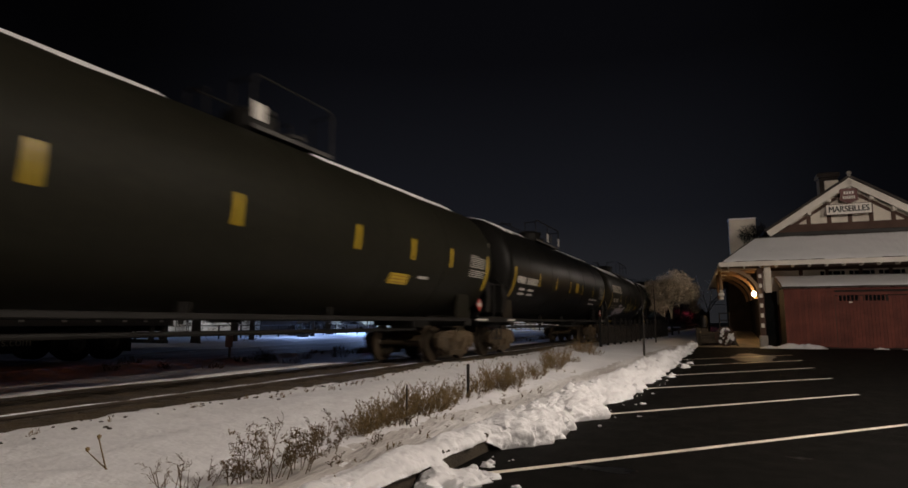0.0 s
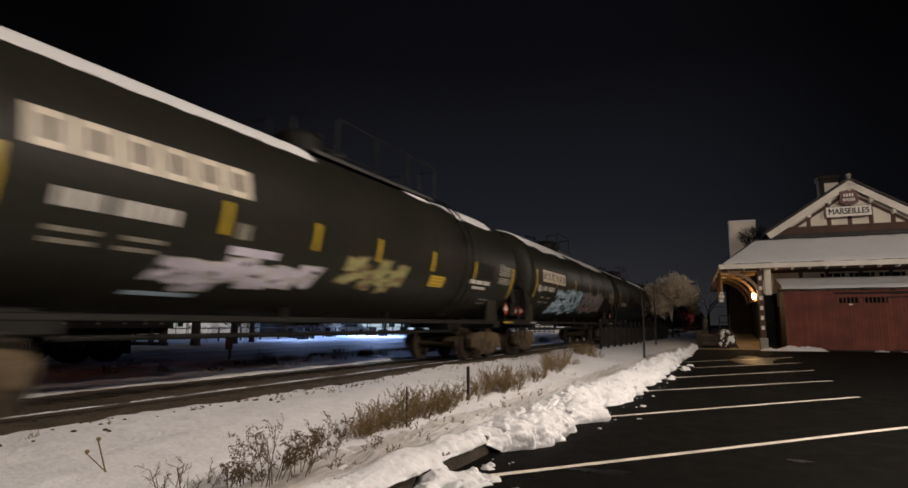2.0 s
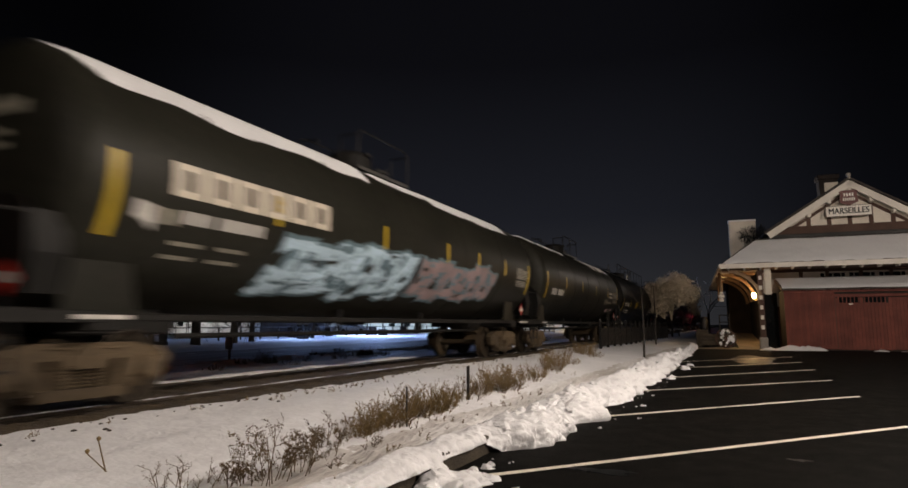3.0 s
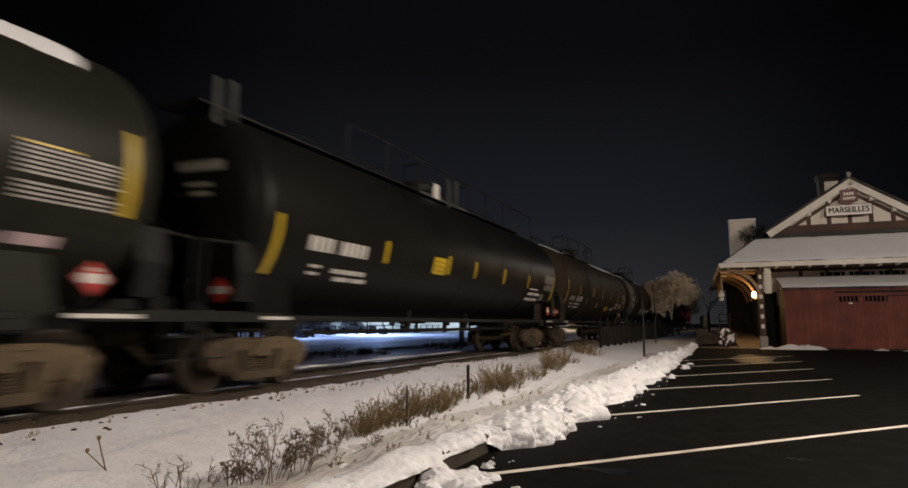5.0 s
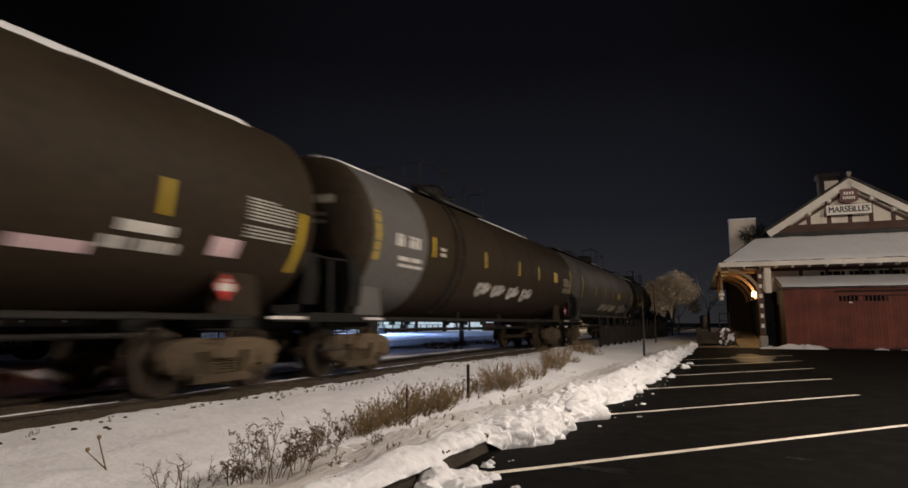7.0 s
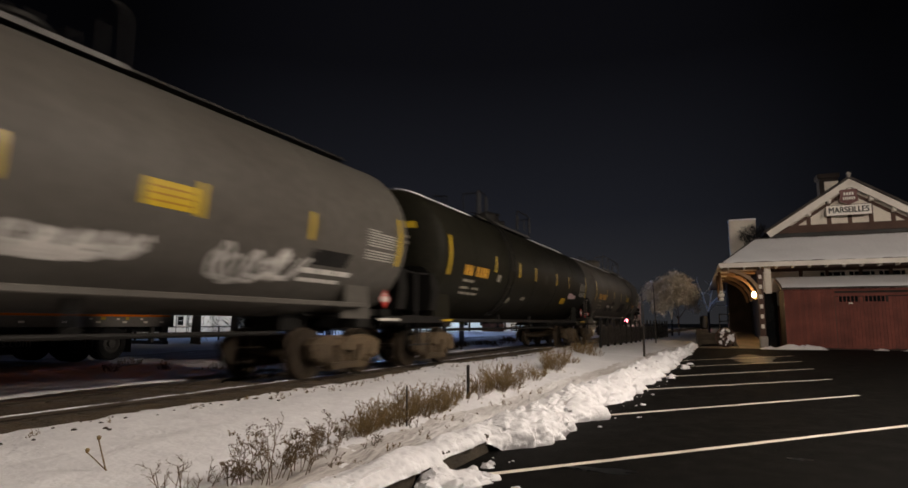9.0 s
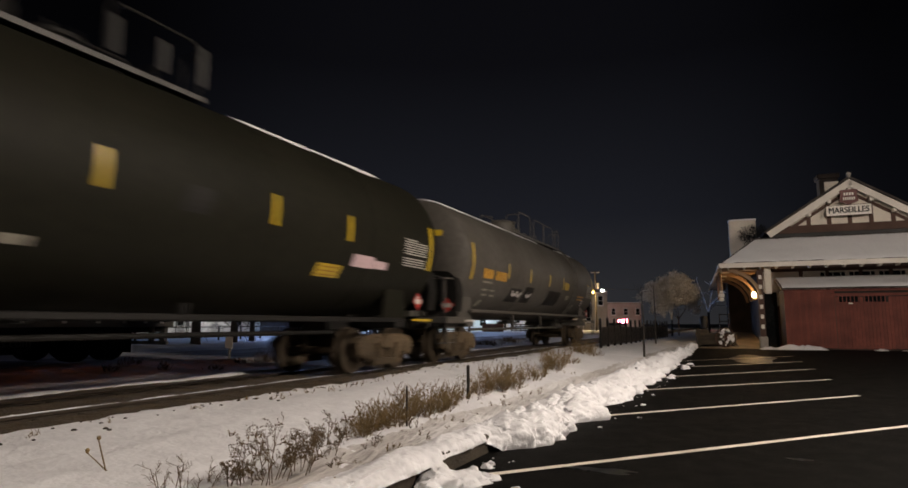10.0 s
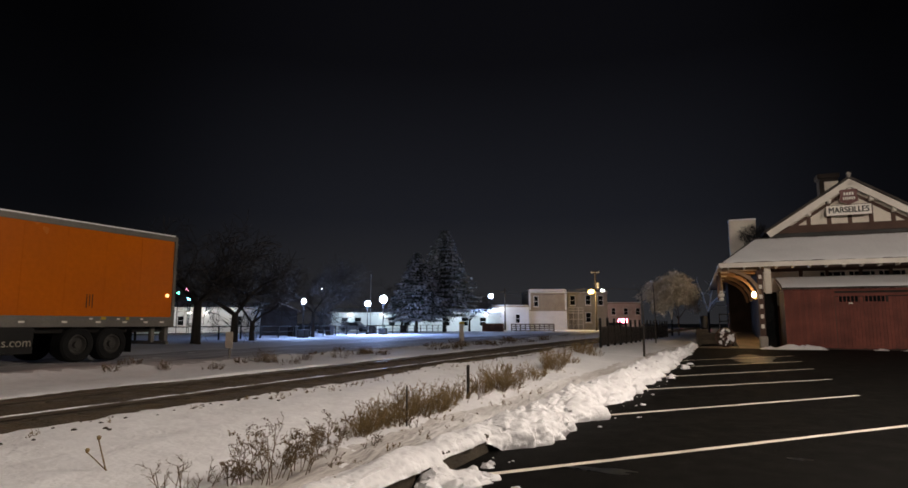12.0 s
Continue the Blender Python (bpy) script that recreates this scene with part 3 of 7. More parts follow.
def patch(y, z, w, h, r=None, lift=0.007, skew=0.0, wavy=0.0, seed=0):
    """A sheet bent round the near side of the tank: middle (y, z), length w, height h; skew slants it."""
    r = r or TANK_R
    s = Shape()
    a0 = math.asin(max(-0.98, min(0.98, (z - TANK_Z) / r)))
    nu, nv = max(2, int(w / 0.15)), max(2, int(h / 0.12) + 1)
    rows = []
    for j in range(nv + 1):
        v = j / nv - 0.5
        a = a0 + v * h / r
        row = []
        for i in range(nu + 1):
            u = i / nu - 0.5
            e = wavy * noise.noise(Vector((u * w * 3.1, v * 4.0, seed)))
            row.append(((r + lift) * math.cos(a + e * 0.3), y + u * w + skew * v * h + e * 0.5, TANK_Z + (r + lift) * math.sin(a + e)))
        rows.append(row)
    return s.sheet(rows)


def glyphs(car, y, z, w, h, seed, mat, label):
    """A line of lettering: bars of the height of the characters, one part a word or character group."""
    rng = random.Random(int(seed * 31 + y * 17 + z * 13))
    pitch = h * 0.72 if h > 0.15 else h * rng.uniform(3.0, 6.0)
    n = max(1, round(w / pitch))
    for i in range(n):
        if n > 4 and i == int(n * 0.4):
            continue
        yc = y - w / 2 + (i + 0.5) * w / n
        part("lettering", patch(yc, z, w / n * (0.74 if h > 0.15 else 0.88), h), mat, car, label)


def block_shapes(car, count, y, z, cw, ch, mat):
    """Plain hollow block shapes on the curved side, one beside another."""
    for i in range(count):
        yc = y + (i + 0.5) * cw
        b = cw * 0.30
        s = Shape()
        for yy, dz, w, h in ((yc - cw * 0.33, 0, b, ch), (yc + cw * 0.25, 0, b, ch), (yc, ch * 0.43, cw * 0.82, ch * 0.2), (yc, -ch * 0.43, cw * 0.82, ch * 0.2)):
            p = patch(yy, z + dz * 0.95, w, h, lift=0.007)
            n = len(s.v)
            s.v += p.v
            s.f += [tuple(n + q for q in f) for f in p.f]
        part("painted_block", s, mat, car, "cream painted block shape")


def scrawl(y, z, w, h, turns, width, seed):
    """A spray-painted line that loops along the side."""
    r = random.Random(seed)
    s = Shape()
    pts = []
    n = turns * 10
    for i in range(n + 1):
        t = i / n
        a = t * turns * 2 * math.pi
        pts.append((y - w / 2 + w * t + 0.22 * h * math.cos(a) * 1.3, z + 0.5 * h * math.sin(a * (1 + 0.05 * r.random())) * (0.6 + 0.4 * noise.noise(Vector((t * turns, seed, 0)))) - 0.04 * math.sin(t * 5)))
    rows = []
    rr = TANK_R + 0.009
    for i, (py, pz) in enumerate(pts):
        qy, qz = pts[min(i + 1, n)]
        oy, oz = pts[max(i - 1, 0)]
        d = Vector((qy - oy, qz - oz, 0))
        d = d.normalized() if d.length > 1e-6 else Vector((1, 0, 0))
        row = []
        for k in (-0.5, 0.5):
            yy, zz = py - d.y * width * k, pz + d.x * width * k
            q = max(-0.97, min(0.97, (zz - TANK_Z) / rr))
            row.append((rr * math.cos(math.asin(q)), yy, TANK_Z + rr * q))
        rows.append(row)
    return s.sheet(rows)


def bubble_letters(car, y, z, w, h, count, mats, seed):
    """Fat graffiti letter shapes with a darker rim, side by side."""
    r = random.Random(seed)
    for i in range(count):
        yc = y - w / 2 + w * (i + 0.5) / count
        hh, ww = h * r.uniform(0.8, 1.1), w / count * r.uniform(1.0, 1.25)
        zc = z + r.uniform(-0.08, 0.08)
        for lift, k, mt in ((0.006, 1.12, mats[1]), (0.010, 0.98, mats[0])):
            part("graffiti_letter", patch(yc, zc, ww * k, hh * k, lift=lift, skew=0.35, wavy=0.10, seed=seed + i), mt, car)
        for b in range(3):
            part("graffiti_stroke", patch(yc + r.uniform(-0.3, 0.3) * ww, zc + r.uniform(-0.3, 0.3) * hh, ww * r.uniform(0.12, 0.3), hh * r.uniform(0.15, 0.4), lift=0.013, skew=0.4, wavy=0.08, seed=seed + 7 * i + b), mats[1], car)


def rail_run(x, y0, y1, z0, z1, bend=0.16):
    """One bent steel rail: up, round the corner, along and down again."""
    pts = [(y0, z0), (y0, z1 - bend), (y0 + bend * 0.3, z1 - bend * 0.3), (y0 + bend, z1), (y1 - bend, z1), (y1 - bend * 0.3, z1 - bend * 0.3), (y1, z1 - bend), (y1, z0)]
    s = Shape()
    for (ya, za), (yb, zb) in zip(pts, pts[1:]):
        s.tube((x, ya, za), (x, yb, zb), 0.021, n=6)
    n = max(1, round((y1 - y0) / 1.6))
    for k in range(1, n):
        y = y0 + (y1 - y0) * k / n
        s.box(x - 0.012, x + 0.012, y - 0.03, y + 0.03, z0, z1)
    return s


def build_platform(car, y0, y1, runs, dome, mat):
    """Top walkway with handrails round the fittings, and the domed housing of valves."""
    z, top = TANK_Z + TANK_R, 5.20
    zd = z - 0.10
    deck = Shape()
    for x in (-0.76, 0.76):
        deck.block(x - 0.20, x + 0.02, y0, y1, zd, zd + 0.04, 0.006) if x > 0 else deck.block(x - 0.02, x + 0.20, y0, y1, zd, zd + 0.04, 0.006)
    for k in range(int((y1 - y0) / 0.8) + 1):
        y = min(y1 - 0.06, y0 + 0.02 + 0.8 * k)
        deck.block(-0.72, 0.72, y, y + 0.05, zd - 0.16, zd - 0.001, 0.006)
    walkway = part("walkway", deck, mat, car, "steel grating walkway on brackets")
    for x in (-0.785, 0.785):
        part("deck_edge", Shape().block(x - 0.006, x + 0.006, y0, y1, zd - 0.02, zd + 0.055, 0.002), GALVTRIM, walkway, "pale worn edge of the walkway")
    for x in (-0.765, 0.765):
        for a, b in runs:
            part("handrail", rail_run(x, a, b, zd, top), mat, car, "bent steel handrail")
    for y in (y0, y1):
        for x in (-1, 1):
            part("handrail", Shape().tube((x * 0.765, y, top - 0.1), (x * 0.3, y, top - 0.1), 0.02, n=6).tube((x * 0.3, y, zd), (x * 0.3, y, top - 0.1), 0.02, n=6), mat, car)
    d = Shape().lathe([(z - 0.1, 0.5), (z + 0.34, 0.5), (z + 0.40, 0.47), (z + 0.47, 0.36), (z + 0.50, 0.05)], "z", 24, Matrix.Translation((0, dome, 0)))
    housing = part("valve_housing", d, mat, car, "round steel housing over the valves", smooth=True)
    part("lid_hinge", Shape().block(0.40, 0.56, dome - 0.08, dome + 0.08, z + 0.33, z + 0.43, 0.02), mat, housing)
    m = Shape().lathe([(z - 0.05, 0.3), (z + 0.22, 0.3), (z + 0.22, 0.36), (z + 0.28, 0.36), (z + 0.30, 0.1)], "z", 16, Matrix.Translation((0, dome + 1.1, 0)))
    manway = part("manway", m, mat, car, smooth=True)
    for i in range(6):
        a = i * math.pi / 3 + 0.3
        part("eye_bolt", Shape().tube((0.33 * math.cos(a), dome + 1.1 + 0.33 * math.sin(a), z + 0.2), (0.33 * math.cos(a), dome + 1.1 + 0.33 * math.sin(a), z + 0.36), 0.025, n=6), mat, manway)


RUNG = Shape().tube((0, -0.22, 0), (0, 0.22, 0), 0.016, n=6)


def build_ladder(car, y, mat):
    r = TANK_R + 0.14
    lad = None
    for k in (-0.22, 0.22):
        rows = []
        for i in range(17):
            a = -1.05 + i * 0.147
            rows.append([((r + p) * math.cos(a), y + k + q, TANK_Z + (r + p) * math.sin(a)) for p, q in ((-0.02, -0.02), (0.02, -0.02), (0.02, 0.02), (-0.02, 0.02), (-0.02, -0.02))])
        rail = part("ladder" if lad is None else "ladder_rail", Shape().sheet(rows), mat, lad or car, "steel ladder bent round the tank")
        lad = lad or rail
    for i in range(8):
        a = -1.0 + i * 0.31
        part("rung", RUNG.mesh("rung", mat) if i == 0 else bpy.data.meshes["rung"], None, lad, at=pose(r * math.cos(a), y, TANK_Z + r * math.sin(a)))


def top_snow(y0, y1, width, seed, sag=0.0):
    """Snow lying along the top of the tank with a ragged edge."""
    rows = []
    for y in steps((y0, y1, 0.12)):
        e = min(1, (y - y0) / 0.35 + 0.02, (y1 - y) / 0.35 + 0.02)
        w = (width + 0.07 * fbm(y, seed, 0.7) + 0.025 * fbm(y, seed + 5, 4.0)) * math.sqrt(max(0.02, e))
        row = []
        for k in range(9):
            a = (k / 4 - 1) * w
            th = 0.05 * (1 - (k / 4 - 1) ** 4) * math.sqrt(e) + 0.002
            r = TANK_R + th
            row.append((r * math.sin(a + sag), y, TANK_Z + r * math.cos(a + sag)))
        rows.append(row)
    return Shape().sheet(rows)


def head_patch(x, z, w, h, front, head=0.5):
    """A line of lettering bent over the dished front head."""
    rows = []
    for j in range(4):
        zz = z + (j / 3 - 0.5) * h
        row = []
        for i in range(9):
            xx = x + (i / 8 - 0.5) * w
            q = min(0.985, math.sqrt(xx * xx + (zz - TANK_Z) ** 2) / TANK_R)
            row.append((xx, front + head - head * (1 - q ** 2.5) ** 0.4 - 0.012, zz))
        rows.append(row)
    return Shape().sheet(rows)


def build_tank_car(spec):
    paint, trim = spec["paint"], spec.get("trim", DARKSTEEL)
    car = thing("tank_car", label=spec["label"], category="tank car", group="tank cars of the train")
    front, rear_arc = spec.get("front", -7.97), spec["rear_arc"]
    rear_y = rear_arc - 1.02          # pivot of the rear truck
    prof = tank_profile(front, rear_arc + 0.68, TANK_R, spec.get("dished", 0.5))
    body = Shape().lathe(prof, "y", 56, Matrix.Translation((0, 0, TANK_Z)))
    tank = part("tank", body, paint, car, smooth=True)
    # weld seams and jacket bands round the shell
    for y in spec.get("seams", (-5.6, -2.8, 0, 2.8, 5.6)):
        part("seam", Shape().lathe([(y - 0.035, TANK_R - 0.02), (y - 0.03, TANK_R + 0.006), (y + 0.03, TANK_R + 0.006), (y + 0.035, TANK_R - 0.02)], "y", 56, Matrix.Translation((0, 0, TANK_Z))), paint, tank, smooth=True)
    for y0, y1 in spec.get("bands", ()):
        part("painted_band", Shape().lathe([(y0, TANK_R - 0.02), (y0 + 0.004, TANK_R + 0.007), (y1 - 0.004, TANK_R + 0.007), (y1, TANK_R - 0.02)], "y", 56, Matrix.Translation((0, 0, TANK_Z))), BANDPAINT, tank, "pale grey painted band", smooth=True)
    # stub sills, end platforms, draft gear
    for k in (-1, 1):
        m = Matrix() if k > 0 else FLIP
        tail = rear_arc + 0.68 - 8.2 if k > 0 else -front - 8.2
        sill = Shape().block(-0.36, 0.36, 5.4, 8.75, 0.86, 1.42, 0.03).prism([(5.2, 1.45), (5.9, 1.15), (8.2, 1.15), (8.35, 1.6), (7.9, 1.9), (7.4, 1.75), (6.6, 1.5)], -0.5, 0.5)
        c = -front - 0.9 if k < 0 else rear_y
        for x in (-1.26, 1.26):
            leg = Shape().prism([(c - 0.5, 1.10), (c + 0.5, 1.10), (c + 0.36, 1.80), (c - 0.36, 1.80)], x - 0.02, x + 0.02)
            part("bolster_plate", leg, BANDPAINT if k < 0 and spec.get("bands") else paint, car, "painted steel plate from tank to bolster", at=m)
        part("bolster_beam", Shape().block(-1.44, 1.44, c - 0.22, c + 0.22, 0.92, 1.10, 0.02), trim, car, at=m)
        part("stub_sill", sill, trim, car, at=m @ Matrix.Translation((0, tail, 0)))
        plat = Shape().block(-1.45, 1.45, 8.05, 8.85, 1.12, 1.18, 0.012)
        for x in (-1.42, 1.42):
            plat.block(x - 0.03, x + 0.03, 7.2, 8.85, 1.02, 1.16, 0.01)
            for z in (0.52, 0.82):
                plat.box(x - 0.02, x + 0.02, 8.3, 8.8, z, z + 0.03)
            plat.tube((x, 8.32, 0.5), (x, 8.32, 1.15), 0.018, n=6).tube((x, 8.78, 0.5), (x, 8.78, 1.15), 0.018, n=6)
        part("end_platform", plat, trim, car, "dark steel end platform with steps", at=m @ Matrix.Translation((0, tail, 0)))
        hand = Shape()
        for x in (-1.35, 1.35):
            hand.tube((x, 8.75, 1.15), (x, 8.75, 2.15), 0.022, n=6)
            hand.tube((x, 8.75, 2.15), (x * 0.98, 7.7, 2.2), 0.022, n=6)
        hand.tube((-1.35, 8.75, 2.15), (1.35, 8.75, 2.15), 0.022, n=6)
        part("end_handrail", hand, trim, car, at=m @ Matrix.Translation((0, tail, 0)))
        coup = Shape().block(-0.14, 0.14, 8.7, 9.22, 0.72, 1.02, 0.03).block(-0.2, 0.1, 9.1, 9.38, 0.70, 1.06, 0.05)
        coup.tube((0.3, 8.7, 0.72), (0.34, 9.05, 0.42), 0.035, n=6).tube((0.34, 9.05, 0.42), (0.3, 9.3, 0.45), 0.035, n=6)
        part("coupler", coup, UNDER, car, at=m @ Matrix.Translation((0, tail, 0)))
        # half-height shield over the lower part of the head
        tip = rear_arc + 0.68 if k > 0 else -front
        out = [(-1.40, 1.32), (1.40, 1.32), (1.46, 1.75), (1.40, 2.20), (1.22, 2.36), (0.0, 2.46), (-1.22, 2.36), (-1.40, 2.20), (-1.46, 1.75)]
        shield = part("head_shield", Shape().prism(out, tip - 0.02, tip + 0.03, "y").prism([(1.40, 1.32), (1.46, 1.75), (1.40, 2.20), (1.34, 2.20), (1.39, 1.75), (1.34, 1.32)], tip - 0.36, tip - 0.021, "y").prism([(-1.40, 1.32), (-1.46, 1.75), (-1.40, 2.20), (-1.34, 2.20), (-1.39, 1.75), (-1.34, 1.32)], tip - 0.36, tip - 0.021, "y"), SHIELDBLACK, car, "black half-height steel head shield", at=m)
        for i, z in enumerate((2.05, 1.92)):
            part("stencil_line", Shape().box(0.45 - 0.05 * i, 1.15 - 0.1 * i, tip + 0.0305, tip + 0.033, z, z + 0.035), PALEINK, shield)
        build_truck(car, k * c)
    # side running boards seen along the bottom of the tank
    sz = spec.get("sill", 1.13)
    edge = Shape()
    for x in (-1.40, 1.40):
        edge.block(x - 0.05, x + 0.05, -7.0, rear_y + 0.1, sz - 0.09, sz, 0.015)
        for k in range(7):
            y = -6 + 2 * k
            edge.box(min(x, x * 0.62), max(x, x * 0.62), y - 0.03, y + 0.03, sz - 0.07, sz - 0.02)
    part("side_sill", edge, spec.get("sill_paint", trim), car, "long steel bar under the tank")
    part("brake_pipe", Shape().tube((0.75, -5.6, 0.84), (0.75, 5.6, 0.84), 0.04, n=8).block(0.70, 0.80, -1.6, -1.5, 0.84, 1.3, 0.01).block(0.70, 0.80, 1.9, 2.0, 0.84, 1.3, 0.01), trim, car, "brake pipe under the tank")
    outlet = Shape().lathe([(1.0, 0.12), (1.05, 0.22), (1.3, 0.24), (1.45, 0.3)], "z", 16).tube((-0.4, 0, 1.05), (0.4, 0, 1.05), 0.05)
    part("bottom_outlet", outlet, trim, car, smooth=True)
    p0, p1 = spec.get("platform", (-1.2, 2.2))
    build_platform(car, p0, p1, spec.get("rails", [(p0, p1)]), spec.get("dome", (p0 + p1) / 2 - 0.3), trim)
    for y, z, w, h, white in spec.get("top", ()):
        part("top_plate", Shape().block(0.79, 0.805, y - w / 2, y + w / 2, z - h / 2, z + h / 2, 0.004), WHITEINK if white else TOPPLATE, car, "pale plate on the handrail" if white else "dull grey plate on the handrail")
    if spec.get("walk"):
        w = Shape().box(-0.45, 0.45, -8.0, 8.0, TANK_Z + TANK_R + 0.05, TANK_Z + TANK_R + 0.09)
        for k in range(17):
            w.box(-0.3, 0.3, -8 + k, -7.95 + k, TANK_Z + TANK_R - 0.06, TANK_Z + TANK_R + 0.05)
        part("running_board", w, trim, car, "long grating along the top")
    for y in spec.get("ladders", ()):
        build_ladder(car, y, trim)
    for i, (y0, y1, w) in enumerate(spec.get("snow", ())):
        part("snow_cap", top_snow(max(y0, front + 0.42), min(y1, rear_arc + 0.22), w, spec["seed"] + i), SNOW, car, "strip of snow lying on the tank", smooth=True)
    for y, z, w, h in spec.get("yellow", ()):
        st_part = part("reflective_stripe" if w < 0.2 else "yellow_plate", patch(y, z, w, h), YELLOW, car, "yellow reflective stripe" if w < 0.2 else "yellow warning plate with dark lines")
        if w > 0.4:
            for k in (-0.28, -0.02, 0.24):
                part("text_line", patch(y, z + k * h, w * 0.8, 0.028, lift=0.010), ORANGEINK2, st_part)
    for y, z, w, h in spec.get("white", ()):
        glyphs(car, y, z, w, h, spec["seed"], WHITEINK, "white lettering")
    for y, z, w, h in spec.get("pale", ()):
        glyphs(car, y, z, w, h, spec["seed"], PALEINK, "worn pale lettering")
    for y, z, w, h in spec.get("dark", ()):
        part("dark_patch", patch(y, z, w, h, lift=0.005, skew=0.3), DARKSTEEL, car, "dark painted-out patch")
    ink = spec.get("head_ink", PALEINK)
    for i, (x, z, w, h) in enumerate(((0.55, 3.42, 0.85, 0.16), (0.5, 3.12, 0.6, 0.07), (0.45, 2.97, 0.7, 0.07))):
        part("head_lettering", head_patch(x, z, w, h, front, spec.get("dished", 0.5)), ink if i == 0 else PALEINK, car)
    # data panel of fine lines near the tail, and placards at both ends
    rng = random.Random(spec["seed"] + 900)
    y, z = rear_arc - 0.66, spec.get("panel_z", 2.80)
    for i in range(12):
        if i == 7:
            continue
        w = 1.12 * (rng.uniform(0.35, 0.6) if i == 0 else rng.uniform(0.86, 1.0))
        part("data_line", patch(y - (1.12 - w) / 2, z - i * 0.05, w, 0.027), YELLOW if spec.get("yellow_head") and i == 0 else DATAINK, car)
    y, z = spec.get("placard_y", rear_arc - 0.24), 1.50
    post = part("placard", Shape().prism([(y - 0.20, z), (y, z - 0.20), (y + 0.20, z), (y, z + 0.20)], 1.44, 1.45), REDPLATE, car, "red and white hazard placard")
    part("placard_holder", Shape().block(1.42, 1.438, y - 0.22, y + 0.22, z - 0.03, z + 0.03, 0.004).block(1.42, 1.438, y - 0.02, y + 0.02, 1.1, z - 0.2, 0.004), trim, post)
    part("placard_band", Shape().block(1.4505, 1.454, y - 0.14, y + 0.14, z - 0.055, z + 0.055, 0.001), WHITEINK, post)
    part("placard_band", Shape().block(1.4505, 1.454, y - 0.05, y + 0.05, z + 0.075, z + 0.12, 0.001), WHITEINK, post)
    for y, h in ((front + 0.84, 0.33), (rear_arc - 0.05, 0.45)):
        part("sill_stripe", Shape().block(1.452, 1.458, y - h, y + h, 1.06, 1.11, 0.001), YELLOW if spec["seed"] in (3, 10) else WHITEINK, car, "reflective strip on the side sill")
    if spec.get("front_placard"):
        post = part("placard", Shape().prism([(0.98, 1.48), (1.18, 1.28), (1.38, 1.48), (1.18, 1.68)], front - 0.08, front - 0.07, "y"), REDPLATE, car, "red and white hazard placard")
        part("placard_band", Shape().block(1.04, 1.32, front - 0.086, front - 0.081, 1.425, 1.535, 0.001), WHITEINK, post)
    if spec.get("reservoir"):
        part("air_reservoir", Shape().lathe([(8.0, 0.05), (8.03, 0.2), (8.75, 0.2), (8.8, 0.05)], "y", 14, Matrix.Translation((1.05, 0, 1.45))), GALVTRIM, car, "grey air reservoir on the end platform", smooth=True)
    return car


def stripes(z, *ys):
    return [(y, z, 0.11, 0.46) for y in ys]


def arcs(z, *ys):
    return [(y, z, 0.13, 1.0) for y in ys]


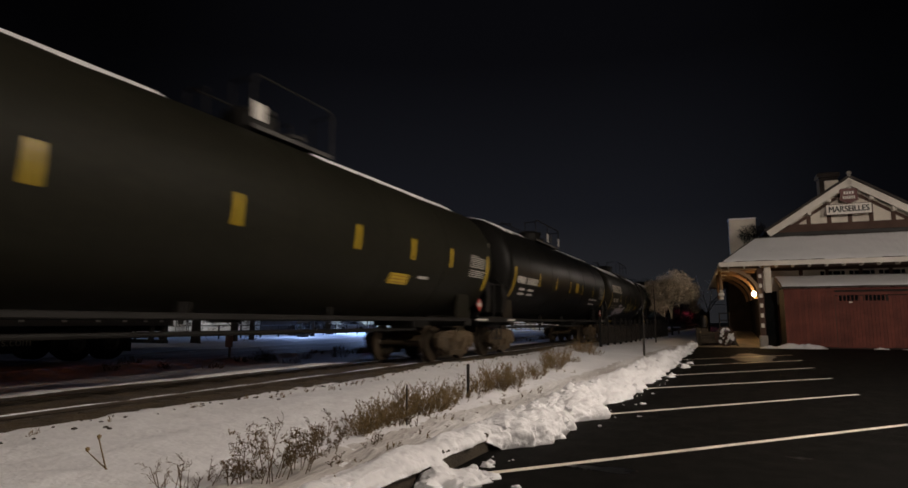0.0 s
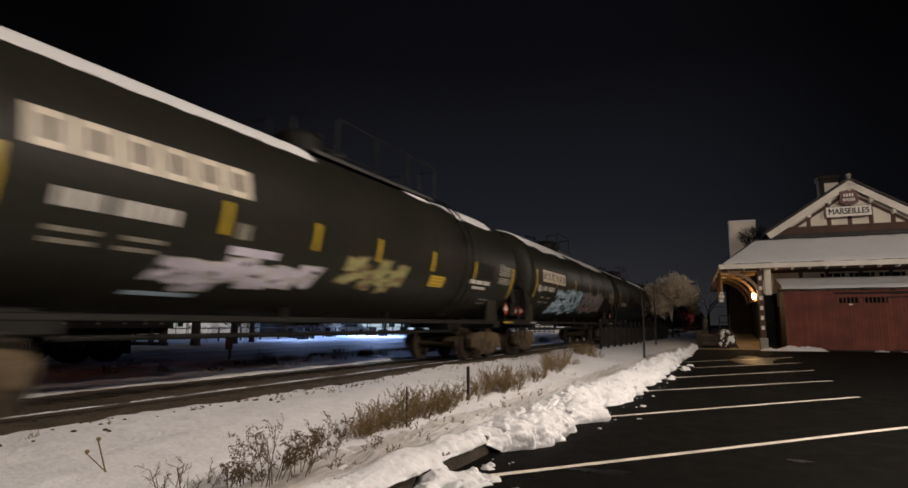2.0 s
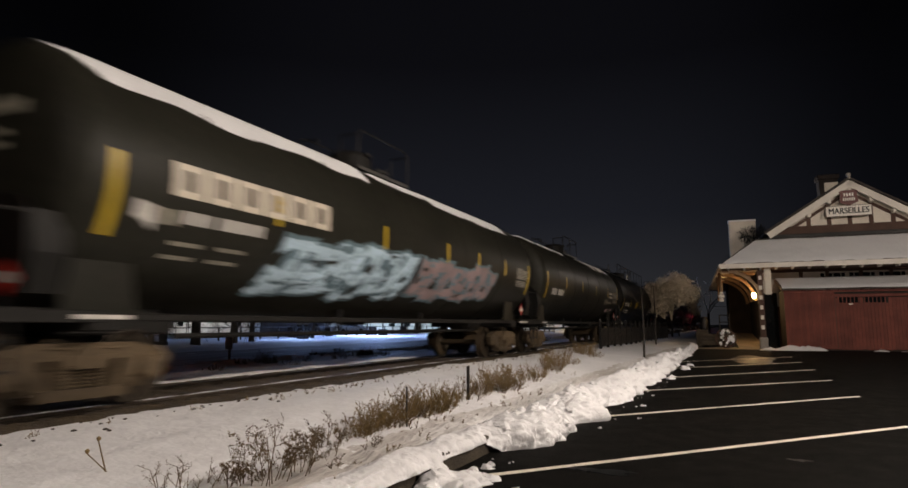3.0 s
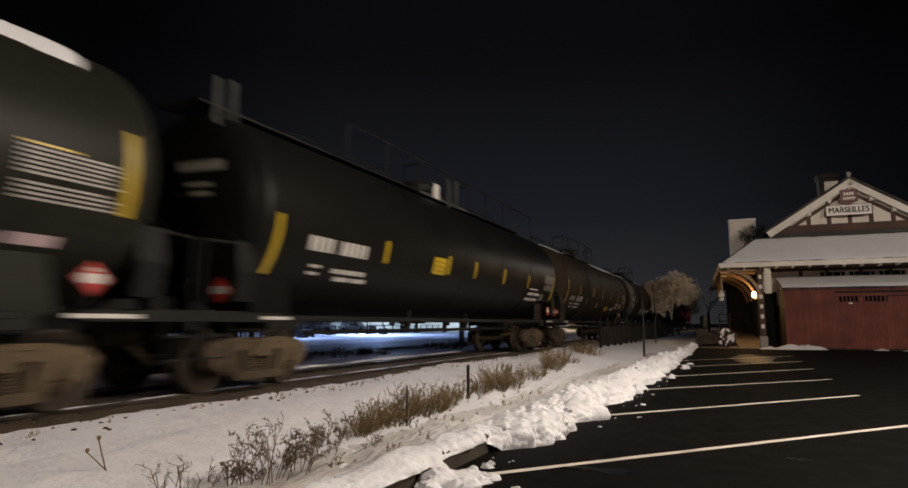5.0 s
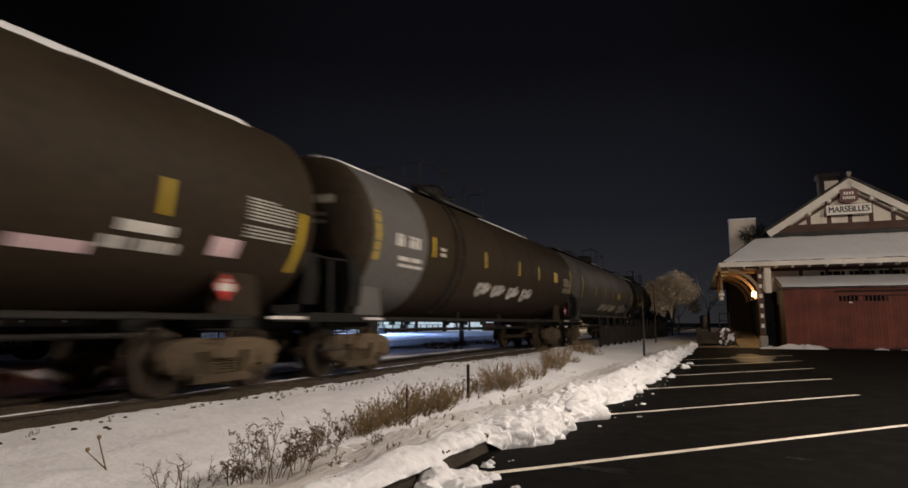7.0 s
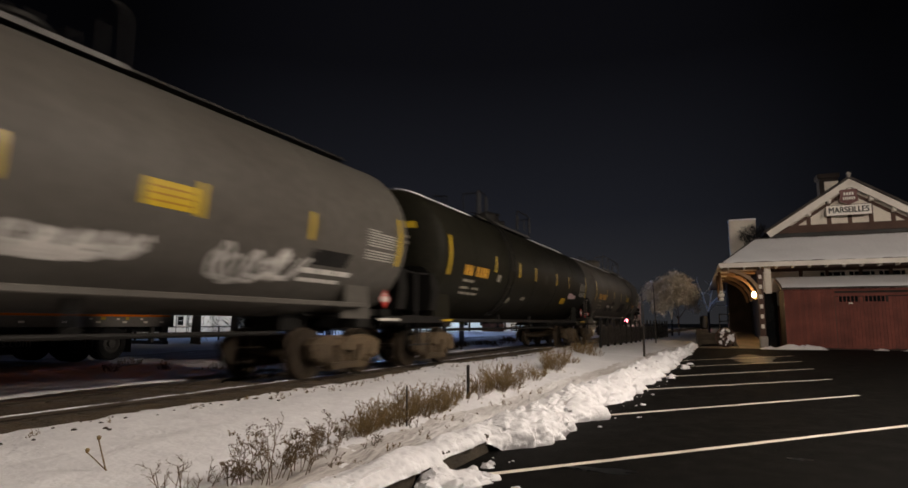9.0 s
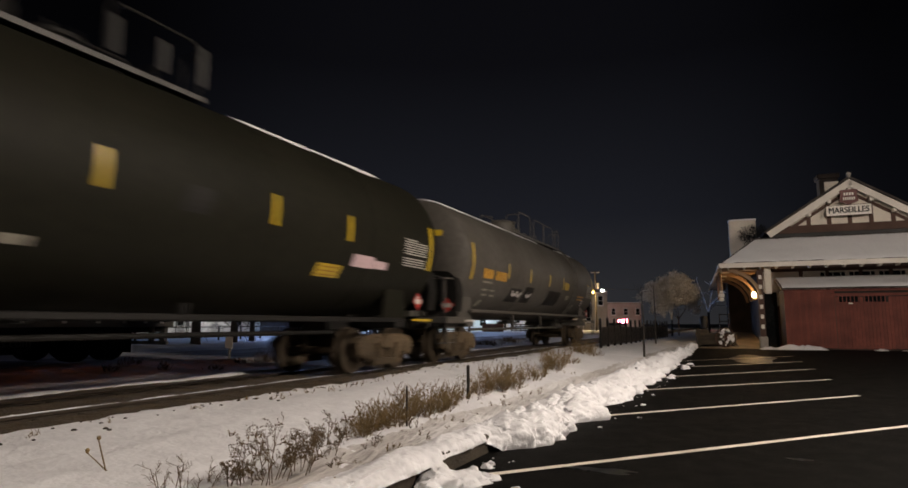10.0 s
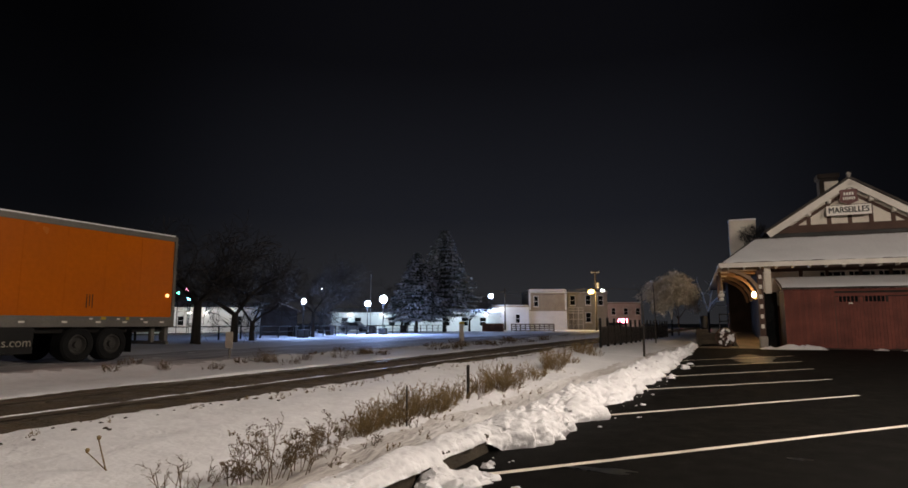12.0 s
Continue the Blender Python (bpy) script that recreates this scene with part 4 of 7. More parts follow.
CARS = [
    dict(at=8.1, seed=1, rear_arc=8.35, crest=4.36, paint=OLIVEPAINT, label="dull black tank car with a thin line of snow on top", top=[(-0.22, 4.55, 0.3, 0.3, True)], platform=(-0.35, 1.9), dome=0.4, ladders=(),
         snow=[(-8, -1.8, 0.54), (1.1, 8.0, 0.60)], yellow=stripes(2.6, -7.0, -4.28, -1.45, 1.65, 3.86, 5.87) + arcs(2.38, 8.35) + [(3.54, 1.94, 0.8, 0.25)],
         white=[(4.6, 2.03, 0.5, 0.06)],),
    dict(at=26.12, seed=2, rear_arc=7.70, top=[(-0.3, 4.65, 0.25, 0.35, True), (0.2, 4.65, 0.25, 0.35, False), (1.5, 4.65, 0.25, 0.35, True)], paint=GLOSSPAINT, label="glossy black tank car with a long white number", platform=(-2.0, 1.6), ladders=(), walk=False,
         snow=[(-8.1, -3.2, 0.54), (-6.9, -5.2, 0.68), (1.8, 7.4, 0.57)], yellow=arcs(2.3, -7.26, 7.7) + stripes(2.51, -4.47, -2.11, 0.15, 2.5, 4.92) + [(1.45, 2.53, 0.5, 0.42)],
         white=[(-5.85, 2.41, 2.3, 0.22), (-5.78, 2.12, 1.6, 0.08), (-5.72, 1.97, 1.59, 0.08), (-5.46, 1.27, 0.36, 0.2), (5.25, 2.14, 1.9, 0.08), (5.2, 1.93, 1.25, 0.07), (6.85, 1.57, 0.4, 0.05)],),
    dict(at=43.37, seed=3, rear_arc=8.39, crest=4.40, paint=BLACKPAINT, label="black tank car with cream block shapes and graffiti, snowy top", dished=0.95, dome=-0.4, platform=(-0.9, 4.4), rails=[(-0.1, 4.4)],
         snow=[(-8, -0.9, 0.75), (4.6, 8.1, 0.80), (2.6, 4.2, 0.62)], yellow=arcs(2.27, -6.85, 8.39) + stripes(2.47, -3.82, -1.77, 0.25, 2.71, 5.27) + [(3.12, 2.04, 0.75, 0.28)],
         white=[(-5.4, 2.34, 1.6, 0.2), (5.75, 2.18, 1.55, 0.11), (5.82, 2.03, 0.95, 0.08)], pale=[(-5.44, 2.02, 1.5, 0.06), (-5.47, 1.9, 1.4, 0.06), (-3.45, 2.33, 0.25, 0.23), (6.62, 1.74, 0.7, 0.05), (6.6, 1.64, 0.7, 0.05)], ladders=(4.5,), dark=[(5.95, 2.50, 1.5, 0.42)], big=(-6.57, 3.01, 0.535, 0.42), art="pink"),
    dict(at=61.6, seed=4, rear_arc=8.25, front_placard=True, paint=BLACKPAINT, label="black tank car with cream block shapes and pale blue graffiti", platform=(-1.0, 1.2), ladders=(),
         snow=[(-8.1, -0.9, 0.85), (-0.8, 2, 0.66), (1.6, 7.6, 0.80)], yellow=arcs(2.48, -7.25, 8.25) + stripes(2.73, -4.48, -1.28, 1.73, 3.75, 5.9),
         white=[(-5.51, 2.36, 1.5, 0.17)], pale=[(-5.68, 2.03, 1.32, 0.06), (-5.75, 1.86, 1.28, 0.06), (-6.5, 2.33, 0.4, 0.2)], big=(-6.47, 2.82, 0.555, 0.43), art="blue"),
    dict(at=79.6, seed=5, yellow_head=True, rear_arc=8.05, paint=BLACKPAINT, label="black tank car with ragged snow and painted plates", platform=(-1.4, 1.4), ladders=(),
         snow=[(-8, -1.5, 0.61), (1.5, 4.8, 0.61), (3, 4.4, 0.86), (4.7, 8, 0.80)], yellow=arcs(2.5, -7.3) + arcs(2.71, 8.05) + stripes(2.73, -4.4, -1.3, 1.8, 5.01),
         white=[(5.85, 2.73, 0.95, 0.11), (5.97, 2.52, 1.05, 0.10), (-5.6, 2.3, 1.8, 0.25)], pale=[(4.71, 2.23, 0.66, 0.27), (5.83, 2.22, 1.35, 0.10), (6.59, 1.79, 0.45, 0.26)],
         pink=[(5.85, 1.8, 0.54, 0.2), (7.16, 1.86, 0.48, 0.14)],),
    dict(at=97.6, seed=6, rear_arc=8.65, front_placard=True, top=[(-7.9, 4.45, 0.14, 0.75, False), (-7.56, 4.5, 0.14, 0.75, False), (-0.11, 4.55, 0.36, 0.4, True), (0.7, 4.65, 0.28, 0.8, False), (1.23, 4.7, 0.28, 0.8, False)], paint=GLOSSPAINT, label="clean glossy black tank car without snow, white number", platform=(-1.0, 2.0), rails=[(-4.3, 8.5)], dome=0.3, ladders=(), walk=True,
         snow=[], yellow=arcs(2.21, -7.34) + arcs(2.29, 8.65) + stripes(2.43, -4.06, -1.05, 0.68, 3.03, 5.46) + [(-1.56, 2.36, 0.66, 0.40)],
         white=[(-5.66, 2.34, 1.79, 0.25), (-5.15, 1.94, 1.08, 0.09), (-5.0, 1.81, 1.1, 0.09), (-6.19, 1.98, 0.32, 0.06), (-6.19, 1.86, 0.32, 0.06), (6.3, 2.20, 0.95, 0.06), (6.45, 2.04, 1.4, 0.10), (6.4, 1.86, 1.45, 0.10)], pale=[(7.50, 1.97, 0.40, 0.26)],),
    dict(at=116.0, seed=7, rear_arc=7.90, front_placard=True, placard_y=6.49, paint=BROWNPAINT, label="dusty brown-black tank car with a side ladder", platform=(-4.75, 1.83), dome=-0.9, rails=[(-4.7, -3.85), (-3.25, 0.3), (0.7, 1.8)], ladders=(-3.86,),
         snow=[(-8, -4.3, 0.51), (1.2, 7.7, 0.61)], yellow=arcs(2.36, -7.3) + arcs(2.26, 7.9) + stripes(2.55, -5.05, -2.08, 0.32, 2.8, 5.26) + [(2.38, 1.82, 0.85, 0.28)],
         white=[(-6.18, 2.13, 0.81, 0.22), (-4.83, 2.13, 1.07, 0.25), (-6.1, 1.9, 0.5, 0.07), (-5.0, 1.9, 1.2, 0.07), (-5.9, 1.76, 0.4, 0.07), (-4.9, 1.76, 1.0, 0.07), (5.1, 2.14, 0.85, 0.14), (5.1, 1.94, 1.05, 0.16)],
         pale=[(-0.47, 1.94, 0.56, 0.25), (-3.3, 2.1, 0.3, 0.25)], pink=[(6.4, 2.05, 0.5, 0.28), (4.05, 1.84, 0.85, 0.16)],),
    dict(at=133.58, seed=8, rear_arc=8.50, paint=BROWNPAINT, label="dark tank car with a pale grey band and ladder", platform=(-3.9, 0.4), ladders=(-3.61,), bands=[(-7.5, -5.2)],
         snow=[(-8, -4, 0.54), (0.6, 5.6, 0.53)], yellow=arcs(2.73, -7.35, 8.5) + stripes(2.76, -4.83, -1.52, 1.49, 3.73) + [(6.03, 2.77, 0.5, 0.36)],
         white=[(-6.09, 2.73, 1.11, 0.26), (-5.94, 2.36, 1.08, 0.09), (-5.86, 2.22, 1.08, 0.07), (-4.35, 2.75, 0.3, 0.08), (-4.35, 2.62, 0.3, 0.08)], tags="white",),
    dict(at=151.9, seed=9, rear_arc=8.30, paint=GREYPAINT, label="grey tank car with white spray-painted scrawl", sill=1.40, sill_paint=GREYPAINT, platform=(-1.2, 2.4), ladders=(), walk=True,
         snow=[], yellow=stripes(2.61, -4.3, -1.71, 0.48, 3.0, 5.36) + arcs(2.67, -7.4, 8.3) + [(2.52, 2.58, 0.78, 0.33)],
         dark=[(6.03, 2.13, 1.1, 0.28)], white=[(6.1, 1.90, 1.45, 0.10), (6.0, 1.75, 1.2, 0.08)], tags="grey",),
    dict(at=170.1, seed=10, rear_arc=8.11, top=[(-3.27, 4.8, 0.16, 0.7, False), (-2.67, 4.8, 0.12, 0.6, False), (0.57, 4.75, 0.12, 0.5, False), (1.32, 4.75, 0.14, 0.45, False), (2.02, 4.85, 0.14, 0.6, False)], head_ink=YELLOW, paint=OLIVEPAINT, label="dusty dark tank car with a faded orange number", platform=(-3.4, 2.1), dome=-0.8, rails=[(-3.4, -2.7), (0.5, 2.0)], ladders=(-3.0,),
         snow=[(-8.1, -3.5, 0.51), (2.8, 7.5, 0.53)], yellow=arcs(2.7, -7.32, 8.11) + stripes(2.73, -4.1, -1.87, -0.06, 2.79, 4.81) + [(4.45, 1.94, 0.7, 0.26)],
         orange=[(-5.51, 2.41, 1.7, 0.27)], pale=[(-5.92, 2.14, 0.77, 0.07), (-5.65, 1.96, 1.26, 0.07), (-5.57, 1.82, 1.27, 0.07), (-3.71, 2.34, 0.25, 0.21), (-2.17, 1.75, 0.3, 0.2), (-0.8, 1.85, 0.4, 0.12)],
         pink=[(5.42, 2.18, 0.72, 0.24), (6.05, 2.16, 0.5, 0.16)], dark=[(1.31, 2.61, 0.45, 0.36)],),
    dict(at=188.14, seed=11, yellow_head=True, rear_arc=8.05, reservoir=True, front_placard=True, placard_y=7.57, head_ink=YELLOW, paint=GREYPAINT, trim=GREYPAINT, label="grey tank car at the end of the train, orange number", dome=-0.5, platform=(-0.75, 5.1), rails=[(-0.75, 0.75), (1.2, 4.1), (4.5, 5.1)], sill=1.40, sill_paint=GREYPAINT, ladders=(4.03,),
         snow=[(-7.8, 2, 0.51), (4.6, 7.4, 0.58)], yellow=arcs(2.69, -7.33, 8.05) + stripes(2.62, -4.4, -2.11, 0.33, 2.4, 4.82) + [(3.0, 2.55, 0.72, 0.30)],
         orange=[(-5.54, 2.42, 1.95, 0.27), (5.75, 2.22, 1.15, 0.07), (5.75, 2.1, 1.05, 0.06)], pale=[(-6.02, 2.19, 0.73, 0.06), (-5.74, 1.98, 0.98, 0.06), (-5.6, 1.84, 0.99, 0.06), (-5.9, 1.6, 0.3, 0.25), (3.4, 2.1, 0.5, 0.2), (4.9, 1.75, 0.5, 0.22)],
         white=[(6.38, 2.06, 0.45, 0.05), (6.38, 1.96, 0.45, 0.05), (6.38, 1.86, 0.40, 0.05), (6.9, 1.7, 0.3, 0.14)],
         dark=[(1.26, 1.98, 1.75, 0.62), (-3.4, 1.92, 1.1, 0.5), (-2.02, 1.98, 0.95, 0.6), (6.28, 1.98, 0.6, 0.32)], tags="end",),
]
PINK = material("pink_spray", (0.55, 0.40, 0.42), 0.6, vary=0.25, scale=6)
ROSE = material("rose_spray", (0.25, 0.18, 0.18), 0.6, vary=0.3, scale=6)
SKYBLUE = material("pale_blue_spray", (0.42, 0.56, 0.66), 0.6, vary=0.25, scale=6)
TEAL = material("teal_spray", (0.10, 0.16, 0.19), 0.6, vary=0.3, scale=6)
OLIVE = material("olive_spray", (0.26, 0.25, 0.10), 0.6, vary=0.3, scale=6)
SPRAY = material("white_spray", (0.50, 0.48, 0.45), 0.7, vary=0.4, scale=5)
LILAC = material("lilac_spray", (0.50, 0.46, 0.55), 0.6, vary=0.25, scale=5)
ORANGEINK = material("orange_lettering", (0.62, 0.32, 0.03), 0.5, vary=0.3, scale=7)

TRAIN = []
for spec in CARS:
    top_z, low_z = spec.get("crest", 4.45), spec.get("bottom", 1.13)
    TANK_R, TANK_Z = (top_z - low_z) / 2, (top_z + low_z) / 2
    car = build_tank_car(spec)
    for y, z, w, h in spec.get("orange", ()):
        glyphs(car, y, z, w, h, spec["seed"], ORANGEINK, "faded orange lettering")
    for y, z, w, h in spec.get("pink", ()):
        part("painted_plate", patch(y, z, w, h), PINK, car, "pale pink painted plate")
    if "big" in spec:
        y, z, cw, ch = spec["big"]
        block_shapes(car, 6, y, z, cw, ch, CREAMINK)
    art = spec.get("art")
    if art == "pink":
        bubble_letters(car, -3.05, 1.74, 3.2, 0.46, 6, (LILAC, SPRAY), 31)
        bubble_letters(car, 0.35, 1.98, 2.3, 0.5, 6, (OLIVE, TWIG), 37)
        part("graffiti_stroke", patch(-4.3, 1.42, 1.1, 0.09, lift=0.008), SKYBLUE, car)
        part("graffiti_stroke", patch(-3.1, 2.06, 1.0, 0.13, lift=0.008), LILAC, car)
    if art == "blue":
        bubble_letters(car, -2.2, 1.95, 4.4, 1.16, 6, (SKYBLUE, TEAL), 41)
        bubble_letters(car, 2.7, 2.05, 4.7, 1.02, 6, (ROSE, TEAL), 47)
        part("graffiti_stroke", patch(-6.8, 2.34, 0.3, 0.24, lift=0.009, wavy=0.1), SPRAY, car)
    if spec.get("tags") == "grey":
        for y, w, n in ((-1.72, 1.1, 3), (-0.32, 1.3, 3), (1.45, 1.6, 4)):
            part("graffiti_scrawl", scrawl(y, 1.88, w, 0.42, n, 0.10, 5 + n), SPRAY, car, "white sprayed scrawl")
            part("graffiti_scrawl", scrawl(y + 0.1, 1.93, w * 0.95, 0.34, n + 3, 0.06, 15 + n), SPRAY, car, "white sprayed scrawl")
            part("graffiti_scrawl", scrawl(y - 0.05, 1.80, w * 1.05, 0.22, n + 1, 0.07, 25 + n), SPRAY, car, "white sprayed scrawl")
        part("graffiti_scrawl", scrawl(4.4, 1.90, 1.8, 0.80, 3, 0.075, 3), SPRAY, car)
        part("graffiti_scrawl", scrawl(4.3, 1.86, 1.7, 0.62, 5, 0.06, 8), SPRAY, car)
    if spec.get("tags") == "white":
        for y, w in ((-1.35, 0.85), (-0.1, 0.9), (1.3, 0.9), (2.7, 1.0)):
            part("graffiti_scrawl", scrawl(y, 1.97, w, 0.44, 2, 0.11, int(y * 7) + 30), SPRAY, car, "white sprayed scrawl")
            part("graffiti_scrawl", scrawl(y + 0.12, 2.02, w * 0.7, 0.32, 3, 0.08, int(y * 11) + 70), SPRAY, car, "white sprayed scrawl")
    if spec.get("tags") == "end":
        for y in (-3.5, -3.05, -2.0):
            part("graffiti_scrawl", scrawl(y, 2.0, 0.5, 0.32, 1, 0.09, int(y * 7) + 60), SPRAY, car, "white sprayed scrawl")
        part("end_lamp", Shape().lathe([(8.9, 0.02), (8.9, 0.1), (9.02, 0.1), (9.04, 0.02)], "y", 12, Matrix.Translation((0.35, 0, 1.45))), WHITEINK, car, "small white end-of-train device", smooth=True)
    TRAIN.append((car, spec["at"]))


# ---- station ----
STUCCO = material("cream_stucco", (0.72, 0.66, 0.57), 0.85, vary=0.15, scale=3, bump=0.004, bump_scale=60, second=(0.58, 0.52, 0.45))
TRIMWHITE = material("white_trim", (0.76, 0.71, 0.64), 0.7, vary=0.15, scale=6)
BROWNTRIM = material("brown_timber", (0.075, 0.035, 0.022), 0.75, vary=0.3, scale=6)
REDBOARD = material("red_boards", (0.155, 0.034, 0.020), 0.75, vary=0.35, scale=5, bump=0.004, bump_scale=40, second=(0.095, 0.022, 0.014), per_piece=0.12)
SIGNRED = material("sign_maroon", (0.11, 0.019, 0.015), 0.5, vary=0.2, scale=6)
SIGNWHITE = material("sign_white", (0.80, 0.76, 0.69), 0.5, vary=0.06, scale=6)
SIGNBLACK = material("sign_black", (0.008, 0.007, 0.0065), 0.5, vary=0.1, spec=0.25)
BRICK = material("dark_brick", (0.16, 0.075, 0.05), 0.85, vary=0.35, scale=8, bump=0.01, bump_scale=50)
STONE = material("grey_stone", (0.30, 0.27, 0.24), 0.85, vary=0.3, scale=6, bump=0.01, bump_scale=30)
# dark brick; on porch walls and shed body its near-black colour holds shade
DARKSHADEBRICK = material("dark_shade_brick", (0.022, 0.015, 0.012), 0.9, vary=0.4, scale=8, bump=0.01, bump_scale=50)
WOOD = material("warm_timber", (0.23, 0.14, 0.075), 0.65, vary=0.35, scale=6)
PLATFORM = material("platform_paving", (0.30, 0.24, 0.17), 0.6, vary=0.3, scale=5, bump=0.004, bump_scale=40)
SHINGLE = material("dark_shingle", (0.05, 0.042, 0.038), 0.9, vary=0.4, scale=6)
GLASSDARK = material("dark_window_glass", (0.008, 0.009, 0.010), 0.08, vary=0.1, spec=0.3)
BULB = material("lit_bulb", (1, 0.9, 0.7), 0.4, emit=(1.0, 0.62, 0.25), strength=60)
SITE = pose(2.34, 34.5, 0.18, 0, 0, 3.0)


def build_station():
    st = thing("station", SITE, label="small half-timbered station with snowy roofs and a gable", category="station building")
    back = 24.0
    gx, gz = 3.63, 8.66          # apex
    # outer walls: the front one stands back under the eave
    front = Shape().box(-0.75, 8.0, 2.4, 2.62, 0, 4.2)
    part("wall", front, STUCCO, st, "cream stucco wall")
    # porch shade is put into this wall's colour
    part("wall", Shape().box(-0.75, -0.53, 2.62, back, 0, 4.2), DARKSHADEBRICK, st, "brick side wall darkened for the porch shade")
    part("wall", Shape().box(7.78, 8.0, 2.62, back, 0, 4.2), BRICK, st)
    part("wall", Shape().box(-0.75, 8.0, back, back + 0.22, 0, 4.2), BRICK, st)
    part("wall_base", Shape().block(-0.8, 8.05, 2.34, 2.4, 0, 2.2, 0.01), BRICK, st, "brick lower wall")
    for x in (-0.7, 1.2, 2.4, 3.9, 5.2, 6.6, 8.0):
        part("timber", Shape().block(x - 0.09, x + 0.09, 2.33, 2.395, 2.2, 4.2, 0.01), BROWNTRIM, st)
    part("timber", Shape().block(-0.8, 8.05, 2.32, 2.395, 3.98, 4.2, 0.01), BROWNTRIM, st)
    for x0 in (2.1, 3.4, 4.7, 6.0):
        w = part("transom_window", Shape().block(x0, x0 + 1.1, 2.35, 2.39, 3.55, 3.92, 0.005), GLASSDARK, st)
        f = Shape()
        for a in range(3):
            xx = x0 + 0.36 * (a + 1) - 0.18
            f.box(xx, xx + 0.03, 2.335, 2.35, 3.55, 3.92)
        f.box(x0, x0 + 1.1, 2.335, 2.35, 3.53, 3.57).box(x0, x0 + 1.1, 2.335, 2.35, 3.90, 3.94)
        part("frame", f, TRIMWHITE, w)
    # the low roof all round: front apron and side aprons, hipped at the corners
    e, h0, h1 = 0.0, 4.22, 5.75
    xl, xr = -2.78, 10.05
    ql, qr, qy = -0.9, 8.16, 2.25
    zb = 4.08

    def slab(pts, t, mat, name, label=""):
        s = Shape()
        n = len(pts)
        s.v = [Vector(p) for p in pts] + [Vector((p[0], p[1], p[2] + t)) for p in pts]
        s.f = [tuple(reversed(range(n))), tuple(range(n, 2 * n))] + [(i, (i + 1) % n, n + (i + 1) % n, n + i) for i in range(n)]
        return part(name, s, mat, st, label)

    slab([(xl, e, h0), (xr, e, h0), (qr, qy, h1), (ql, qy, h1)], 0.08, SHINGLE, "roof")
    slab([(xl, e, h0), (ql, qy, h1), (ql, back, h1), (xl, back + 2, h0)], 0.08, SHINGLE, "roof")
    slab([(xr, e, h0), (xr, back + 2, h0), (qr, back, h1), (qr, qy, h1)], 0.08, SHINGLE, "roof")

    def snow_sheet(a, b, c, d, nu, nv, seed, lift=0.10, ribs=24):
        """Snow on a roof plane a-b-c-d with a soft ragged edge."""
        a, b, c, d = (Vector(p) for p in (a, b, c, d))
        rows = []
        for j in range(nv + 1):
            row = []
            for i in range(nu + 1):
                u, v = i / nu, j / nv
                p = a.lerp(b, u).lerp(d.lerp(c, u), v)
                edge = min(u * nu, (1 - u) * nu, v * nv, (1 - v) * nv, 2) / 2
                p.z += lift * (0.6 + 0.4 * edge) - (0.05 if edge == 0 else 0) + 0.025 * fbm(p.x * 1.3 + seed, p.y * 1.3 + p.z, 1.0)
                p.z += 0.045 * abs(math.sin(math.pi * u * ribs)) * edge * (0.12 + 0.88 * smooth_step(0.8, 1.0, v))
                if j in (0, nv):
                    p.z += 0.03 * fbm(p.x + seed, v, 2.5)
                    p.y += 0.06 * fbm(p.x + seed, v + 3, 1.7)
                row.append(p)
            rows.append(row)
        return Shape().sheet(rows)

    part("roof_snow", snow_sheet((xl + 0.06, e + 0.02, h0 + 0.05), (xr, e + 0.02, h0 + 0.05), (qr, qy - 0.1, h1 - 0.02), (ql + 0.1, qy - 0.1, h1 - 0.02), 280, 18, 1, ribs=35), ROOFSNOW, st, "smooth snow on the low front roof", smooth=True)
    part("roof_snow", snow_sheet((xl + 0.03, e + 0.1, h0 + 0.05), (xl + 0.03, back, h0 + 0.05), (ql, back, h1), (ql, qy, h1), 40, 10, 5), ROOFSNOW, st, smooth=True)
    # fascia, soffit, rafter tails
    part("fascia", Shape().block(xl - 0.05, xr, e - 0.06, e - 0.005, zb, h0 + 0.10, 0.01), TRIMWHITE, st, "white fascia board")
    part("fascia", Shape().block(xl - 0.06, xl - 0.005, e, back + 2, zb, h0 + 0.10, 0.01), TRIMWHITE, st)
    part("soffit", Shape().box(xl, xr, e, 2.4, zb + 0.06, zb + 0.10), BROWNTRIM, st, "dark boarded soffit")
    part("soffit", Shape().box(xl, -0.53, 2.4, back, zb + 0.06, zb + 0.10), BROWNTRIM, st)
    x = xl + 0.4
    while x < xr:
        part("rafter_tail", RAFTER, None, st, at=pose(x, 0.0, zb))
        x += 0.735
    y = 1.0
    while y < 20:
        part("rafter_tail", RAFTER, None, st, at=pose(xl, y, zb, 0, 0, -90))
        y += 0.735
    # upper gable: stucco panels between brown timbers
    slope = 0.655
    gy = 2.4
    k = 0.25
    part("gable_wall", Shape().prism([(0.1, 5.5), (2 * gx - 0.1, 5.5), (2 * gx - 0.1, 6.15), (gx, gz - 0.25), (0.1, 6.15)], gy, gy + 0.2, "y"), STUCCO, st, "cream stucco gable")
    part("timber", Shape().block(0.25, 2 * gx - 0.25, gy - 0.05, gy - 0.004, 6.02, 6.42, 0.012), BROWNTRIM, st, "brown tie beam")
